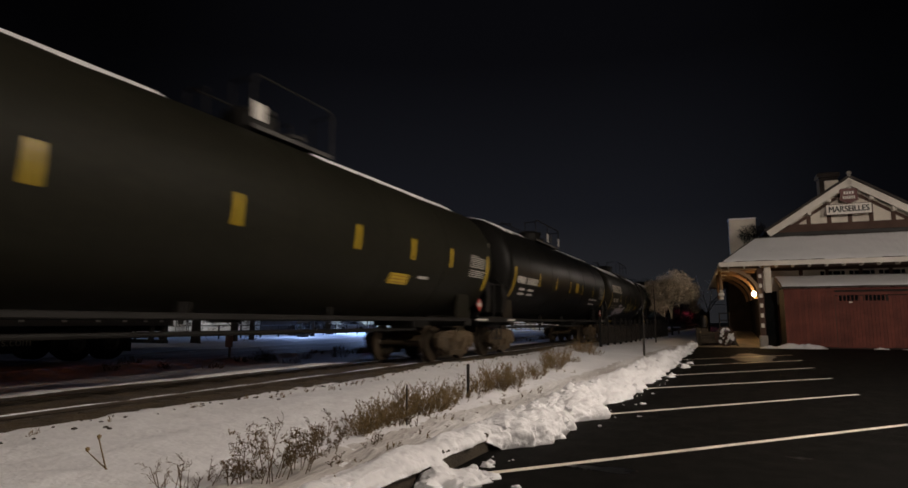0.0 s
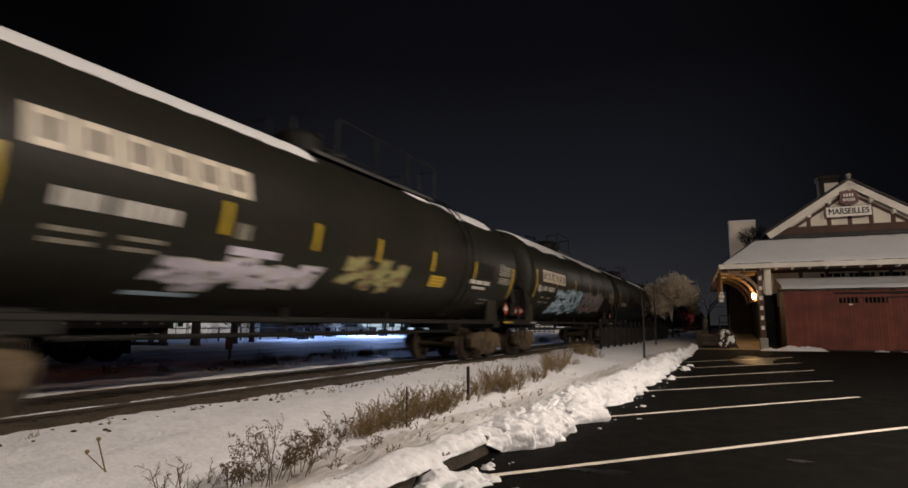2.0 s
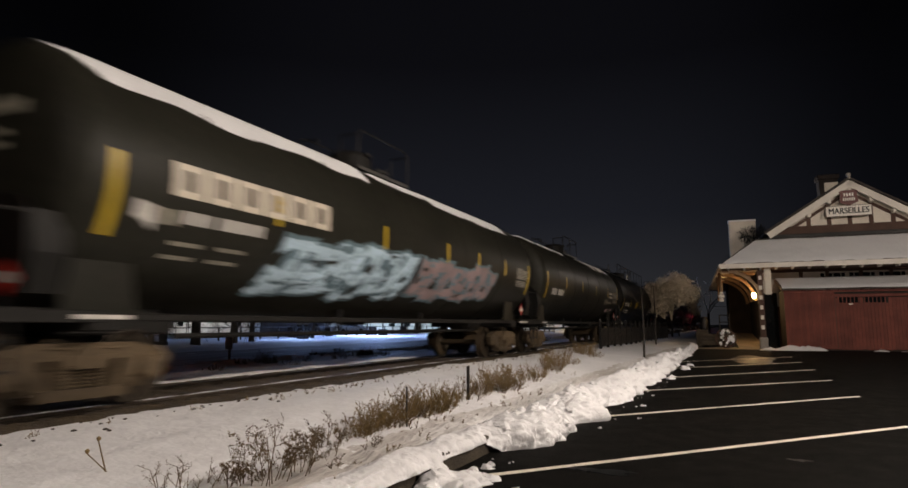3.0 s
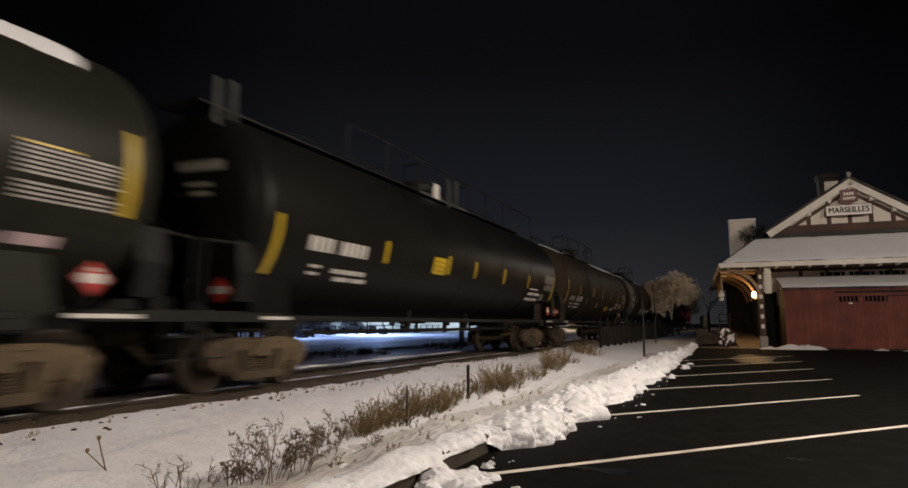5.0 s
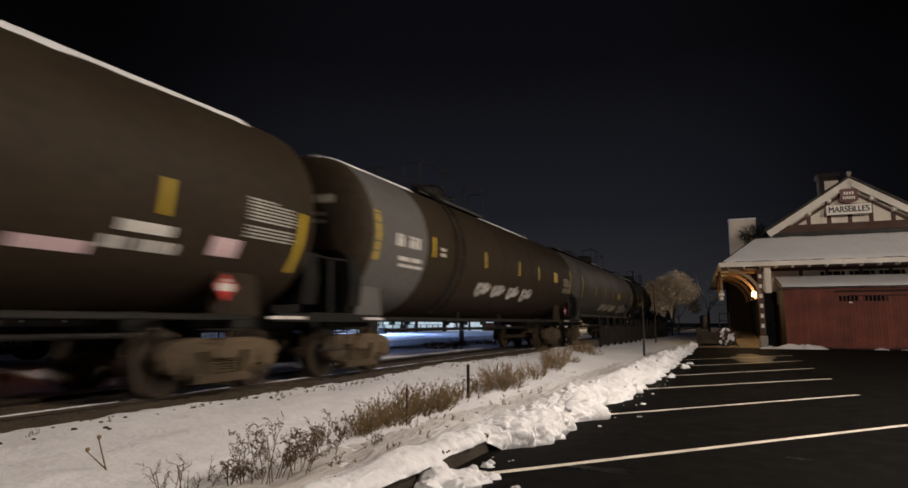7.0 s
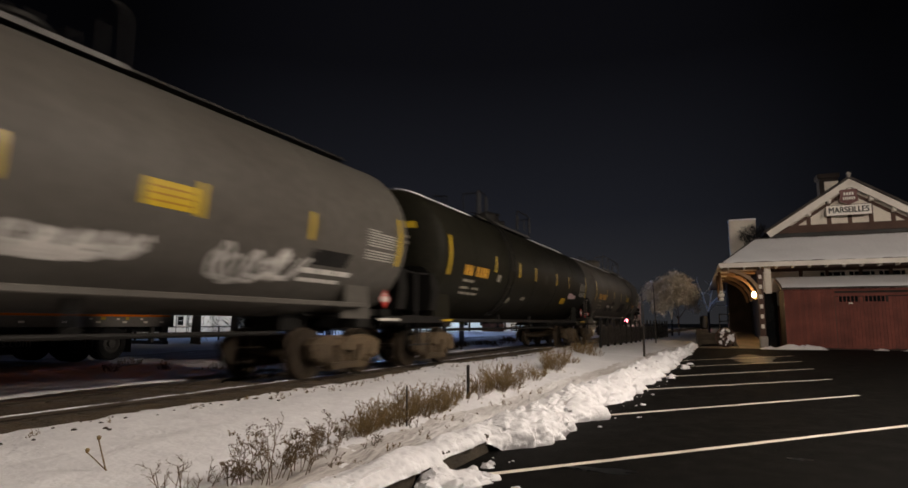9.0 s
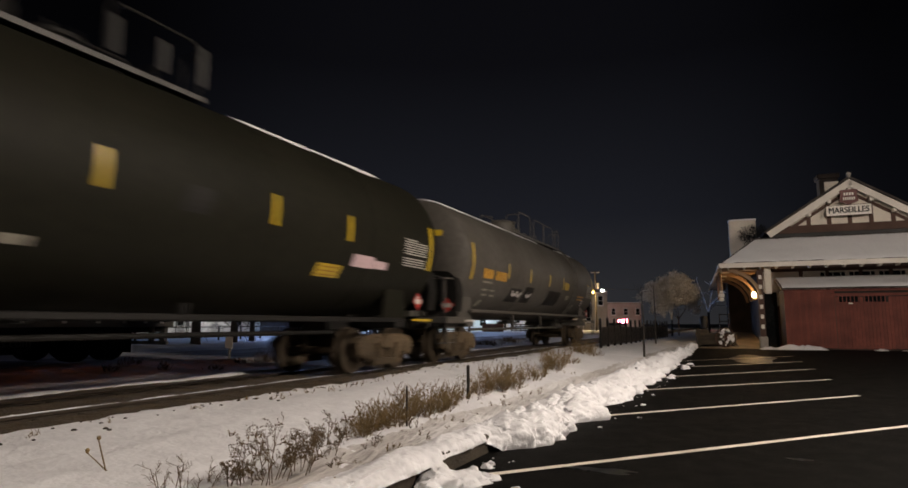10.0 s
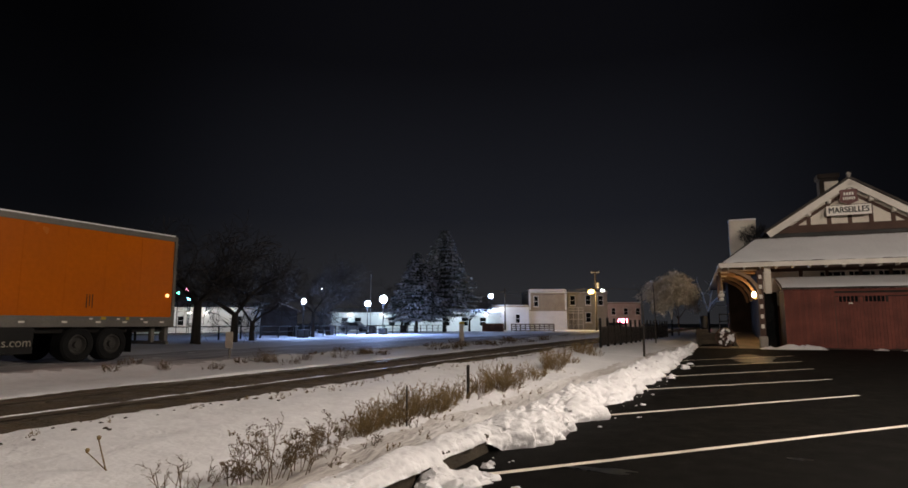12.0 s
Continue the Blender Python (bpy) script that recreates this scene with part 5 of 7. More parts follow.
    part("flashing", Shape().block(-0.2, 2 * gx + 0.2, gy - 0.10, gy - 0.004, 5.62, 6.015, 0.01), SIGNBLACK, st, "black flashing below the gable")
    for x in (0.78, 1.74, 2.69, 3.63, 4.57, 5.52, 6.48):
        top = gz - slope * abs(x - gx) - 0.42
        if top > 6.4:
            part("timber", Shape().block(x - 0.10, x + 0.10, gy - 0.045, gy - 0.004, 6.42, max(6.5, top), 0.012), BROWNTRIM, st)
            part("bracket_end", Shape().block(x - 0.09, x + 0.09, gy - 0.42, gy - 0.05, top - 0.16, top + 0.06, 0.03), TRIMWHITE, st, "white purlin end")
    for s in (-1, 1):
        # raking frieze and barge board, both following the roof
        ang = math.atan(slope)
        length = (gx + 0.34) / math.cos(ang)
        m = Matrix.Translation((gx, gy, gz)) @ Matrix.Rotation(s * ang, 4, "Y")
        a, b = (0.0, length) if s > 0 else (-length, 0.0)
        part("frieze", Shape().block(a, b, -0.04, -0.003, -0.56, -0.40, 0.01, m), BROWNTRIM, st)
        part("barge_board", Shape().block(a, b, -0.50, -0.44, -0.34, 0.0, 0.012, m), TRIMWHITE, st, "broad white barge board")
        part("roof", Shape().block(a - 0.1 * (s < 0), b + 0.1 * (s > 0), -0.62, 21.6, 0.0, 0.12, 0.02, m), SHINGLE, st)
        part("roof_snow", Shape().block(a, b, 3.0, 21.6, 0.121, 0.19, 0.03, m), ROOFSNOW, st, "snow on the main roof")
    part("finial", Shape().lathe([(gz + 0.02, 0.06), (gz + 0.15, 0.09), (gz + 0.24, 0.13), (gz + 0.33, 0.1), (gz + 0.36, 0.02)], "z", 10, Matrix.Translation((gx, gy - 0.5, 0))), STONE, st, smooth=True)
    part("chimney", Shape().block(3.4, 4.4, 8.2, 9.1, 6.5, 10.05, 0.03).block(3.3, 4.5, 8.1, 9.2, 10.05, 10.35, 0.04), DARKSHADEBRICK, st, "dark chimney")
    part("chimney_panel", Shape().block(3.66, 4.405, 8.17, 8.199, 8.7, 9.85, 0.01), STUCCO, st, "pale rendered chimney face")
    # side dormer wall that shows over the low roof
    dormer = part("dormer_wall", Shape().block(-1.92, -0.45, 6.0, 6.7, 4.9, 7.42, 0.02), STUCCO, st, "plain pale side dormer")
    vine, vr = Shape(), random.Random(12)
    for i in range(12):
        grow(vine, (-0.86 + 0.04 * i, 5.93, 5.2 + 0.1 * (i % 4)), (vr.uniform(-0.2, 0.25), 0, 1), 0.85, 0.03, 3, vr, 0.7, 2, 4, 0.0, None, 0.014)
    part("creeper", vine, SIGNBLACK, dormer, "dark bare creeper on the wall")
    part("dormer_roof", Shape().block(-1.95, -0.42, 5.95, 6.8, 7.422, 7.5, 0.02), ROOFSNOW, st)
    # corner post with stone base, and the curved brackets of the overhang
    post = part("porch_post", Shape().block(-1.06, -0.80, 0.35, 0.57, 0.55, 4.1, 0.015), BROWNTRIM, st, "dark timber post")
    part("post_base", Shape().block(-1.12, -0.74, 0.29, 0.63, 0, 0.6, 0.03), STONE, post, "rounded stone base")
    part("post_panel", Shape().block(-0.72, -0.42, 0.38, 0.44, 2.75, 4.1, 0.01), STUCCO, post)
    for i in range(6):
        part("quoin", Shape().block(-1.005, -0.86, 0.33, 0.36, 1.0 + i * 0.5, 1.2 + i * 0.5, 0.01), TRIMWHITE, post)
    for y in (0.42, 3.2, 6.0, 8.8):
        br = Shape()
        pts = []
        for i in range(11):
            a = math.pi / 2 * i / 10
            pts.append((-0.95 - 1.72 * (1 - math.cos(a)), 2.55 + 1.45 * math.sin(a)))
        for (xa, za), (xb, zb2) in zip(pts, pts[1:]):
            d = Vector((xb - xa, 0, zb2 - za)).normalized()
            nrm = Vector((-d.z, 0, d.x)) * 0.075
            o = [(xa - nrm.x, za - nrm.z), (xb - nrm.x, zb2 - nrm.z), (xb + nrm.x, zb2 + nrm.z), (xa + nrm.x, za + nrm.z)]
            br.prism(o, y - 0.08, y + 0.08, "y")
        br.block(-2.7, -0.9, y - 0.07, y + 0.07, 3.95, 4.1, 0.012)
        part("bracket", br, WOOD, st, "curved timber eave bracket")
    # outer row of brackets under the eave edge
    for y in (1.0, 4.0):
        s = Shape()
        for i in range(8):
            a0, a1 = math.pi / 2 * i / 8, math.pi / 2 * (i + 1) / 8
            s.tube((-2.75, y + 1.6 * (1 - math.cos(a0)), 2.6 + 1.4 * math.sin(a0)), (-2.75, y + 1.6 * (1 - math.cos(a1)), 2.6 + 1.4 * math.sin(a1)), 0.09, n=6)
        part("bracket", s, WOOD, st)
    part("scroll", Shape().block(-2.86, -2.64, 0.86, 1.10, 2.42, 2.60, 0.05).block(-2.90, -2.60, 0.84, 1.04, 2.62, 2.80, 0.06).block(-2.84, -2.66, 0.90, 1.10, 2.82, 2.95, 0.04), TRIMWHITE, st, "white carved bracket end")
    # near-black colour stands for the shade deep in the porch
    part("bay_wall", Shape().block(-2.0, -0.75, 9.5, 12.5, 0, 4.1, 0.02), DARKSHADEBRICK, st, "projecting bay darkened for the porch shade")
    part("ramp", Shape().prism([(0.3, 0.016), (0.3, 0.0), (9.49, 0.0), (9.49, 0.70)], -2.05, -0.76), PLATFORM, st, "worn paved ramp to the door")
    # lamp on the side wall
    wl_ = part("wall_lamp", Shape().block(-0.80, -0.75, 2.7, 2.85, 2.6, 3.0, 0.01).tube((-0.8, 2.78, 2.92), (-1.05, 2.78, 2.98), 0.018, n=6), DARKSTEEL, st, "black wall lantern")
    part("globe", Shape().lathe([(2.66, 0.04), (2.70, 0.09), (2.82, 0.11), (2.92, 0.07), (2.94, 0.02)], "z", 12, Matrix.Translation((-1.05, 2.78, 0))), BULB, wl_, "glowing warm glass", smooth=True)
    part("dark_door", Shape().block(-0.62, 0.0, 2.28, 2.335, 0, 2.9, 0.01), GLASSDARK, st, "dark open doorway")
    # paved platform beside the wall
    part("platform", Shape().block(-4.2, -0.75, 0.1, 26, -0.16, 0.015, 0.02), PLATFORM, st, "pale paved platform")
    return st


RAFTER = Shape().prism([(-0.10, -0.02), (-0.10, 0.06), (0.55, 0.06), (0.55, -0.08), (0.1, -0.10)], -0.035, 0.035).mesh("rafter_tail", TRIMWHITE)
build_station()
LAMPAT = SITE @ Vector((-1.38, 2.4, 2.78))
lamp("wall_light", LAMPAT, 85, (1.0, 0.6, 0.26), 0.08)


def text_mesh(words, size, mat, depth=0.006, width=None, bold=0.0):
    cu = bpy.data.curves.new("text", "FONT")
    cu.body, cu.size, cu.extrude, cu.align_x, cu.align_y = words, size, depth, "CENTER", "CENTER"
    tmp = bpy.data.objects.new("text", cu)
    scene.collection.objects.link(tmp)
    bpy.context.view_layer.update()
    me = bpy.data.meshes.new_from_object(tmp.evaluated_get(bpy.context.evaluated_depsgraph_get()))
    bpy.data.objects.remove(tmp)
    if width:
        xs = [v.co.x for v in me.vertices]
        k = width / (max(xs) - min(xs))
        for v in me.vertices:
            v.co.x *= k
    if bold:
        bm = bmesh.new()
        for k in (-1, 0, 1):
            first = len(bm.verts)
            bm.from_mesh(me)
            bm.verts.ensure_lookup_table()
            for v in bm.verts[first:]:
                v.co += Vector((k * bold, 0.4 * k * bold, 0.0006 * k))
        bm.to_mesh(me)
        bm.free()
    me.materials.clear()
    me.materials.append(mat)
    return me


def build_signs():
    sign = tagged(part("station_sign", Shape().block(-0.99, 0.99, -0.03, 0.03, -0.27, 0.27, 0.008), SIGNWHITE, at=SITE @ pose(3.5, 1.90, 7.03, 0, 0, -4)), label="white board with MARSEILLES in black capitals", category="sign")
    part("lettering", text_mesh("MARSEILLES", 0.43, SIGNBLACK, 0.006, 1.76, 0.011), None, sign, "black capital letters", at=pose(0, -0.034, 0, 90, 0, 0))
    edge = Shape()
    for z in (-0.27, 0.27):
        edge.block(-1.01, 1.01, -0.045, 0.035, z - 0.012, z + 0.012, 0.004)
    for x in (-1.0, 1.0):
        edge.block(x - 0.012, x + 0.012, -0.045, 0.035, -0.25, 0.25, 0.004)
    part("frame", edge, BROWNTRIM, sign)
    out = [(-0.42, 0.30), (-0.30, 0.36), (0.30, 0.36), (0.42, 0.30), (0.36, 0.05), (0.42, -0.26), (0.24, -0.33), (0.0, -0.42), (-0.24, -0.33), (-0.42, -0.26), (-0.36, 0.05)]
    sh = tagged(part("shield_sign", Shape().prism(out, -0.03, 0.03, "y"), SIGNRED, at=SITE @ pose(3.55, 1.90, 7.74, 0, 0, -4)), label="maroon shield-shaped sign with two white bars", category="sign")
    for z, w in ((0.13, 0.24), (-0.11, 0.28)):
        for i in range(4 if z > 0 else 6):
            n = 4 if z > 0 else 6
            x = -w + (i + 0.5) * 2 * w / n
            part("bar", Shape().box(x - w / n * 0.62, x + w / n * 0.62, -0.04, -0.031, z - 0.075, z + 0.075), SIGNWHITE, sh)


build_signs()


def build_shed():
    shed = thing("red_shed", SITE @ pose(0.05, 0, 0), label="low red board shed with double doors, snow on its roof", category="shed")
    # body coloured near black so its side by the porch stays in shade
    part("body", Shape().box(0.03, 10.0, 0.04, 2.25, 0, 2.92), DARKSHADEBRICK, shed)
    r = random.Random(3)
    x = 0.0
    n = 0
    while x < 7.6:
        w = 0.145
        door = 2.1 < x < 5.3
        s = Shape().block(x + 0.0025, x + w - 0.0025, 0.0 if not door else 0.012, 0.035, 0.06 + r.uniform(0, 0.03), 2.86 if not door else 2.52, 0.006)
        if not door or not (2.2 < x < 3.15 or 3.3 < x < 4.25):
            part("board", s, REDBOARD, shed)
        else:
            part("board", Shape().block(x + 0.004, x + w - 0.004, 0.012, 0.035, 0.06, 2.26, 0.006), REDBOARD, shed)
        x += w
    part("lintel", Shape().block(2.0, 5.4, -0.03, 0.03, 2.56, 2.70, 0.01), REDBOARD, shed)
    part("top_board", Shape().block(-0.02, 10.0, -0.02, 0.03, 2.80, 2.92, 0.01), REDBOARD, shed)
    for x0 in (2.33, 3.40):
        w = part("window", Shape().block(x0, x0 + 0.82, 0.02, 0.036, 2.27, 2.56, 0.003), GLASSDARK, shed)
        f = Shape()
        for i in range(6):
            xx = x0 + 0.82 * i / 5
            f.block(xx - 0.018, xx + 0.018, 0.0, 0.02, 2.27, 2.56, 0.004)
        f.block(x0 - 0.02, x0 + 0.84, 0.0, 0.02, 2.25, 2.28, 0.004).block(x0 - 0.02, x0 + 0.84, 0.0, 0.02, 2.55, 2.58, 0.004)
        part("frame", f, REDBOARD, w)
    part("handle", Shape().block(2.74, 2.90, -0.02, 0.012, 2.19, 2.24, 0.006), SIGNWHITE, shed, "small pale plate")
    for x0 in (2.15, 5.15):
        part("strap", Shape().block(x0, x0 + 0.03, -0.01, 0.012, 0.1, 2.5, 0.004), BROWNTRIM, shed)
    part("gable_edge", Shape().prism([(-0.12, 2.90), (2.3, 3.52), (2.3, 3.62), (-0.12, 3.02)], -0.12, -0.02), BROWNTRIM, shed)
    part("roof", Shape().prism([(-0.15, 2.925), (2.3, 3.53), (2.3, 3.60), (-0.15, 2.99)], -0.1, 10.1), SHINGLE, shed)
    rows = []
    for j in range(11):
        v = j / 10
        rows.append([(-0.08 + i * 0.17, -0.17 + 2.45 * v + 0.03 * fbm(i * 0.3, v, 1.0), 2.99 + 0.6 * v + (0.01 if j in (0,) else 0.10) + 0.02 * fbm(i * 0.17, v * 3, 1.0)) for i in range(60)])
    part("roof_snow", Shape().sheet(rows), ROOFSNOW, shed, "snow on the sloping roof", smooth=True)
    # a low drift of snow at its foot
    for x0, x1, h in ((-0.6, 1.8, 0.22), (3.6, 4.2, 0.10), (-1.2, -0.3, 0.12), (4.6, 7.5, 0.07)):
        rows = []
        for i in range(31):
            u = i / 30
            x = x0 + (x1 - x0) * u
            row = []
            for j in range(9):
                v = j / 8
                z = h * math.sin(math.pi * min(1, u * 1.02)) ** 0.5 * math.sin(math.pi * v) * (1 + 0.5 * fbm(x * 2, v * 2, 1.3) + 0.5 * fbm(x * 2, v * 1.5, 4.0)) - 0.02
                row.append((x, -0.62 + 0.75 * v, z))
            rows.append(row)
        ob = part("snow_drift", Shape().sheet(rows), SNOW, at=SITE.copy(), smooth=True)
        tagged(ob, label="low drift of snow at the shed's foot", category="snow drift", group="drifts by the shed")


build_shed()


# ---- parked trailer on the road beyond the track ----
ORANGE = material("orange_trailer_paint", (0.44, 0.100, 0.003), 0.24, vary=0.10, scale=1.5)
ALU = material("dull_aluminium", (0.15, 0.14, 0.125), 0.5, 0.4, vary=0.2, scale=4)
# rim metal darkened to carry the shade below the trailer
SHADEDRIM = material("shaded_wheel_rim", (0.045, 0.042, 0.038), 0.7, 0.2, vary=0.5, scale=9)
RUBBER = material("tyre_rubber", (0.009, 0.009, 0.009), 0.9, spec=0.2, vary=0.3, scale=8)
SKIRT = material("black_skirt", (0.008, 0.0078, 0.0075), 0.6, vary=0.2, scale=4, spec=0.25)
TAPE = material("reflective_tape", (0.7, 0.66, 0.6), 0.3, vary=0.1)
# glow that paints a lamp's reflection on the glossy trailer side
AMBER = material("amber_lamp_reflection", (1.0, 0.55, 0.1), 0.4, emit=(1.0, 0.55, 0.2), strength=2.5)


def build_trailer():
    """Box trailer 16.15 m long; its origin is the rear near-side corner on the road, it reaches to -y."""
    t = thing("box_trailer", pose(-17.5, 15.35, 0.30), label="orange box trailer with grey rails parked on the snowy road", category="trailer")
    L, W, H = 16.15, 2.6, 4.1
    z0 = 1.04
    part("box", Shape().box(-W + 0.02, -0.02, -L, -0.02, z0, H - 0.02), ORANGE, t)
    for i in range(13):
        y0 = -0.1 - i * 1.235
        part("side_panel", Shape().block(-0.02, 0.0, y0 - 1.228, y0, z0 + 0.30, H - 0.17, 0.004), ORANGE, t)
        part("panel_joint", Shape().box(-0.02, 0.006, y0 - 0.012, y0 + 0.004, z0 + 0.30, H - 0.17), ORANGE, t)
    part("bottom_rail", Shape().block(-0.03, 0.02, -L, 0.0, z0 - 0.02, z0 + 0.30, 0.01), ALU, t, "grey aluminium bottom rail")
    part("top_rail", Shape().block(-0.03, 0.02, -L, 0.0, H - 0.17, H, 0.01), ALU, t, "grey aluminium top rail")
    part("rear_frame", Shape().block(-W, 0.015, -0.02, 0.06, H - 0.2, H, 0.01).block(-0.1, 0.03, -0.05, 0.06, z0 - 0.05, H, 0.01).block(-W, -W + 0.12, -0.02, 0.06, z0 - 0.05, H, 0.01).block(-W, 0.0, -0.02, 0.06, z0 - 0.05, z0 + 0.1, 0.01), ALU, t, "grey rear door frame")
    part("roof_snow", Shape().block(-W + 0.05, -0.02, -L, 0.0, H + 0.001, H + 0.05, 0.02), ROOFSNOW, t, "thin snow on the roof")
    for i in range(12):
        y = -0.35 - i * (0.55 + 0.07 * i)
        part("reflective_tape", Shape().block(0.021, 0.024, y - 0.16, y, z0 + 0.10, z0 + 0.155, 0.001), TAPE, t)
    # small glowing disc in place of the mirrored lamp
    part("lamp_reflection", Shape().lathe([(0.0, 0.055), (0.035, 0.055), (0.05, 0.03), (0.052, 0.005)], "x", 12, Matrix.Translation((0.02, -0.28, z0 + 1.02))), AMBER, t, "glowing amber spot standing for a lamp's reflection", smooth=True)
    for z in (1.3, 2.0, 2.6, 3.1, 3.6):
        part("hinge", Shape().block(0.02, 0.05, 0.0, 0.07, z + 0.2, z + 0.28, 0.006), ALU, t)
    for k in range(3):
        part("mark", Shape().box(0.001, 0.004, -2.95 - 0.09 * k, -2.92 - 0.09 * k, z0 + 0.55 + 0.05 * (k % 2), z0 + 0.95), SKIRT, t)
    for i, (y, w) in enumerate(((-2.95, 0.10), (-2.55, 0.16), (-2.05, 0.10), (-1.72, 0.12), (-1.2, 0.10))):
        part("sticker", Shape().box(0.021, 0.024, y - w / 2, y + w / 2, z0 + 0.20, z0 + 0.20 + 0.05 + 0.03 * (i % 2)), YELLOW if i % 2 else TAPE, t, "small worn sticker")
    part("underframe", Shape().block(-W + 0.3, -0.3, -L, -0.1, z0 - 0.2, z0 - 0.021, 0.02), DARKSTEEL, t)
    sk = part("side_skirt", Shape().block(-0.05, -0.02, -13.2, -4.55, 0.30, z0 - 0.022, 0.01), SKIRT, t, "black side skirt")
    part("lettering", text_mesh("s.com", 0.33, PALEINK, 0.002), None, sk, "worn white lettering s.com", at=pose(-0.016, -4.98, 0.60, 90, 0, 90))
    for y in (-2.12, -3.22):
        for x in (-0.35, -2.25):
            wl2 = part("wheel", Shape().lathe([(-0.28, 0.25), (-0.28, 0.46), (-0.22, 0.51), (0.22, 0.51), (0.28, 0.46), (0.28, 0.30), (0.12, 0.28), (0.10, 0.12), (0.18, 0.10), (0.18, 0.01)], "x", 24, Matrix.Translation((x, y, 0.51))), RUBBER, t, smooth=True)
            if x > -1:
                rim = Shape().lathe([(0.08, 0.29), (0.24, 0.285), (0.25, 0.25), (0.16, 0.2), (0.16, 0.11), (0.26, 0.1), (0.26, 0.02)], "x", 20, Matrix.Translation((x, y, 0.51)))
                for k in range(8):
                    a = k * math.pi / 4
                    rim.tube((x + 0.15, y + 0.16 * math.cos(a), 0.51 + 0.16 * math.sin(a)), (x + 0.2, y + 0.16 * math.cos(a), 0.51 + 0.16 * math.sin(a)), 0.018, n=6)
                part("rim", rim, SHADEDRIM, wl2, "metal wheel rim darkened for the shade under the trailer", smooth=True)
    part("mud_flap", Shape().block(-0.62, -0.06, -1.48, -1.46, 0.22, 0.95, 0.004), SKIRT, t)
    part("mud_flap", Shape().block(-W + 0.06, -W + 0.62, -1.48, -1.46, 0.22, 0.95, 0.004), SKIRT, t)
    part("bumper", Shape().block(-W + 0.1, -0.1, -0.12, 0.0, 0.42, 0.54, 0.01).block(-0.42, -0.16, -0.14, 0.0, 0.545, 1.02, 0.01).block(-0.36, -0.22, -0.62, -0.48, 0.5, 1.02, 0.01).block(-2.1, -1.98, -0.1, 0.0, 0.55, 1.02, 0.01), ALU, t, "rear underrun bumper")
    for x in (-0.55, -2.05):
        part("landing_leg", Shape().block(x - 0.06, x + 0.06, -13.6, -13.48, 0.03, z0 - 0.2, 0.01).block(x - 0.15, x + 0.15, -13.7, -13.38, 0, 0.04, 0.01), ALU, t)
    return t


build_trailer()


# ---- plants ----
def build_bare_tree(at, height, seed, label, girth=0.2, kids=3, level=4, clear=0.28, snowy=False, out=0.95, crown_mat=None):
    rng = random.Random(seed)
    tree = thing("tree", pose(*at), label=label, category="tree")
    s, tips = Shape(), []
    h0 = height * clear
    s.tube((0, 0, -0.1), (0, 0, 0.15), girth * 1.5, girth * 1.1, 9, False).tube((0, 0, 0.15), (0.03, 0, h0), girth * 1.1, girth * 0.85, 9, False)
    part("trunk", s, BARK, tree, smooth=True)
    c = Shape()
    for k in range(4):
        a = k * 1.6 + rng.uniform(-0.4, 0.4)
        grow(c, (0.03, 0, h0 - 0.05), (math.cos(a) * out, math.sin(a) * out, 0.8), height * 0.40, girth * 0.55, level - 1, rng, 0.6, kids, 5, 0.0, tips, 0.012)
    part("crown", c, crown_mat or BARK, tree, "bare branching crown")
    if snowy:
        f = Shape()
        for p in tips:
            for _ in range(snowy):
                q = p + Vector((rng.gauss(0, 0.15), rng.gauss(0, 0.15), rng.gauss(0, 0.14)))
                w = rng.uniform(0.05, 0.12)
                f.v += [q + Vector((rng.uniform(-w, w), rng.uniform(-w, w), rng.uniform(-w, w))) for _ in range(3)]
                f.f.append(tuple(range(len(f.v) - 3, len(f.v))))
        part("foliage", f, FROST, tree, "pale frosted leaves")
    return tree


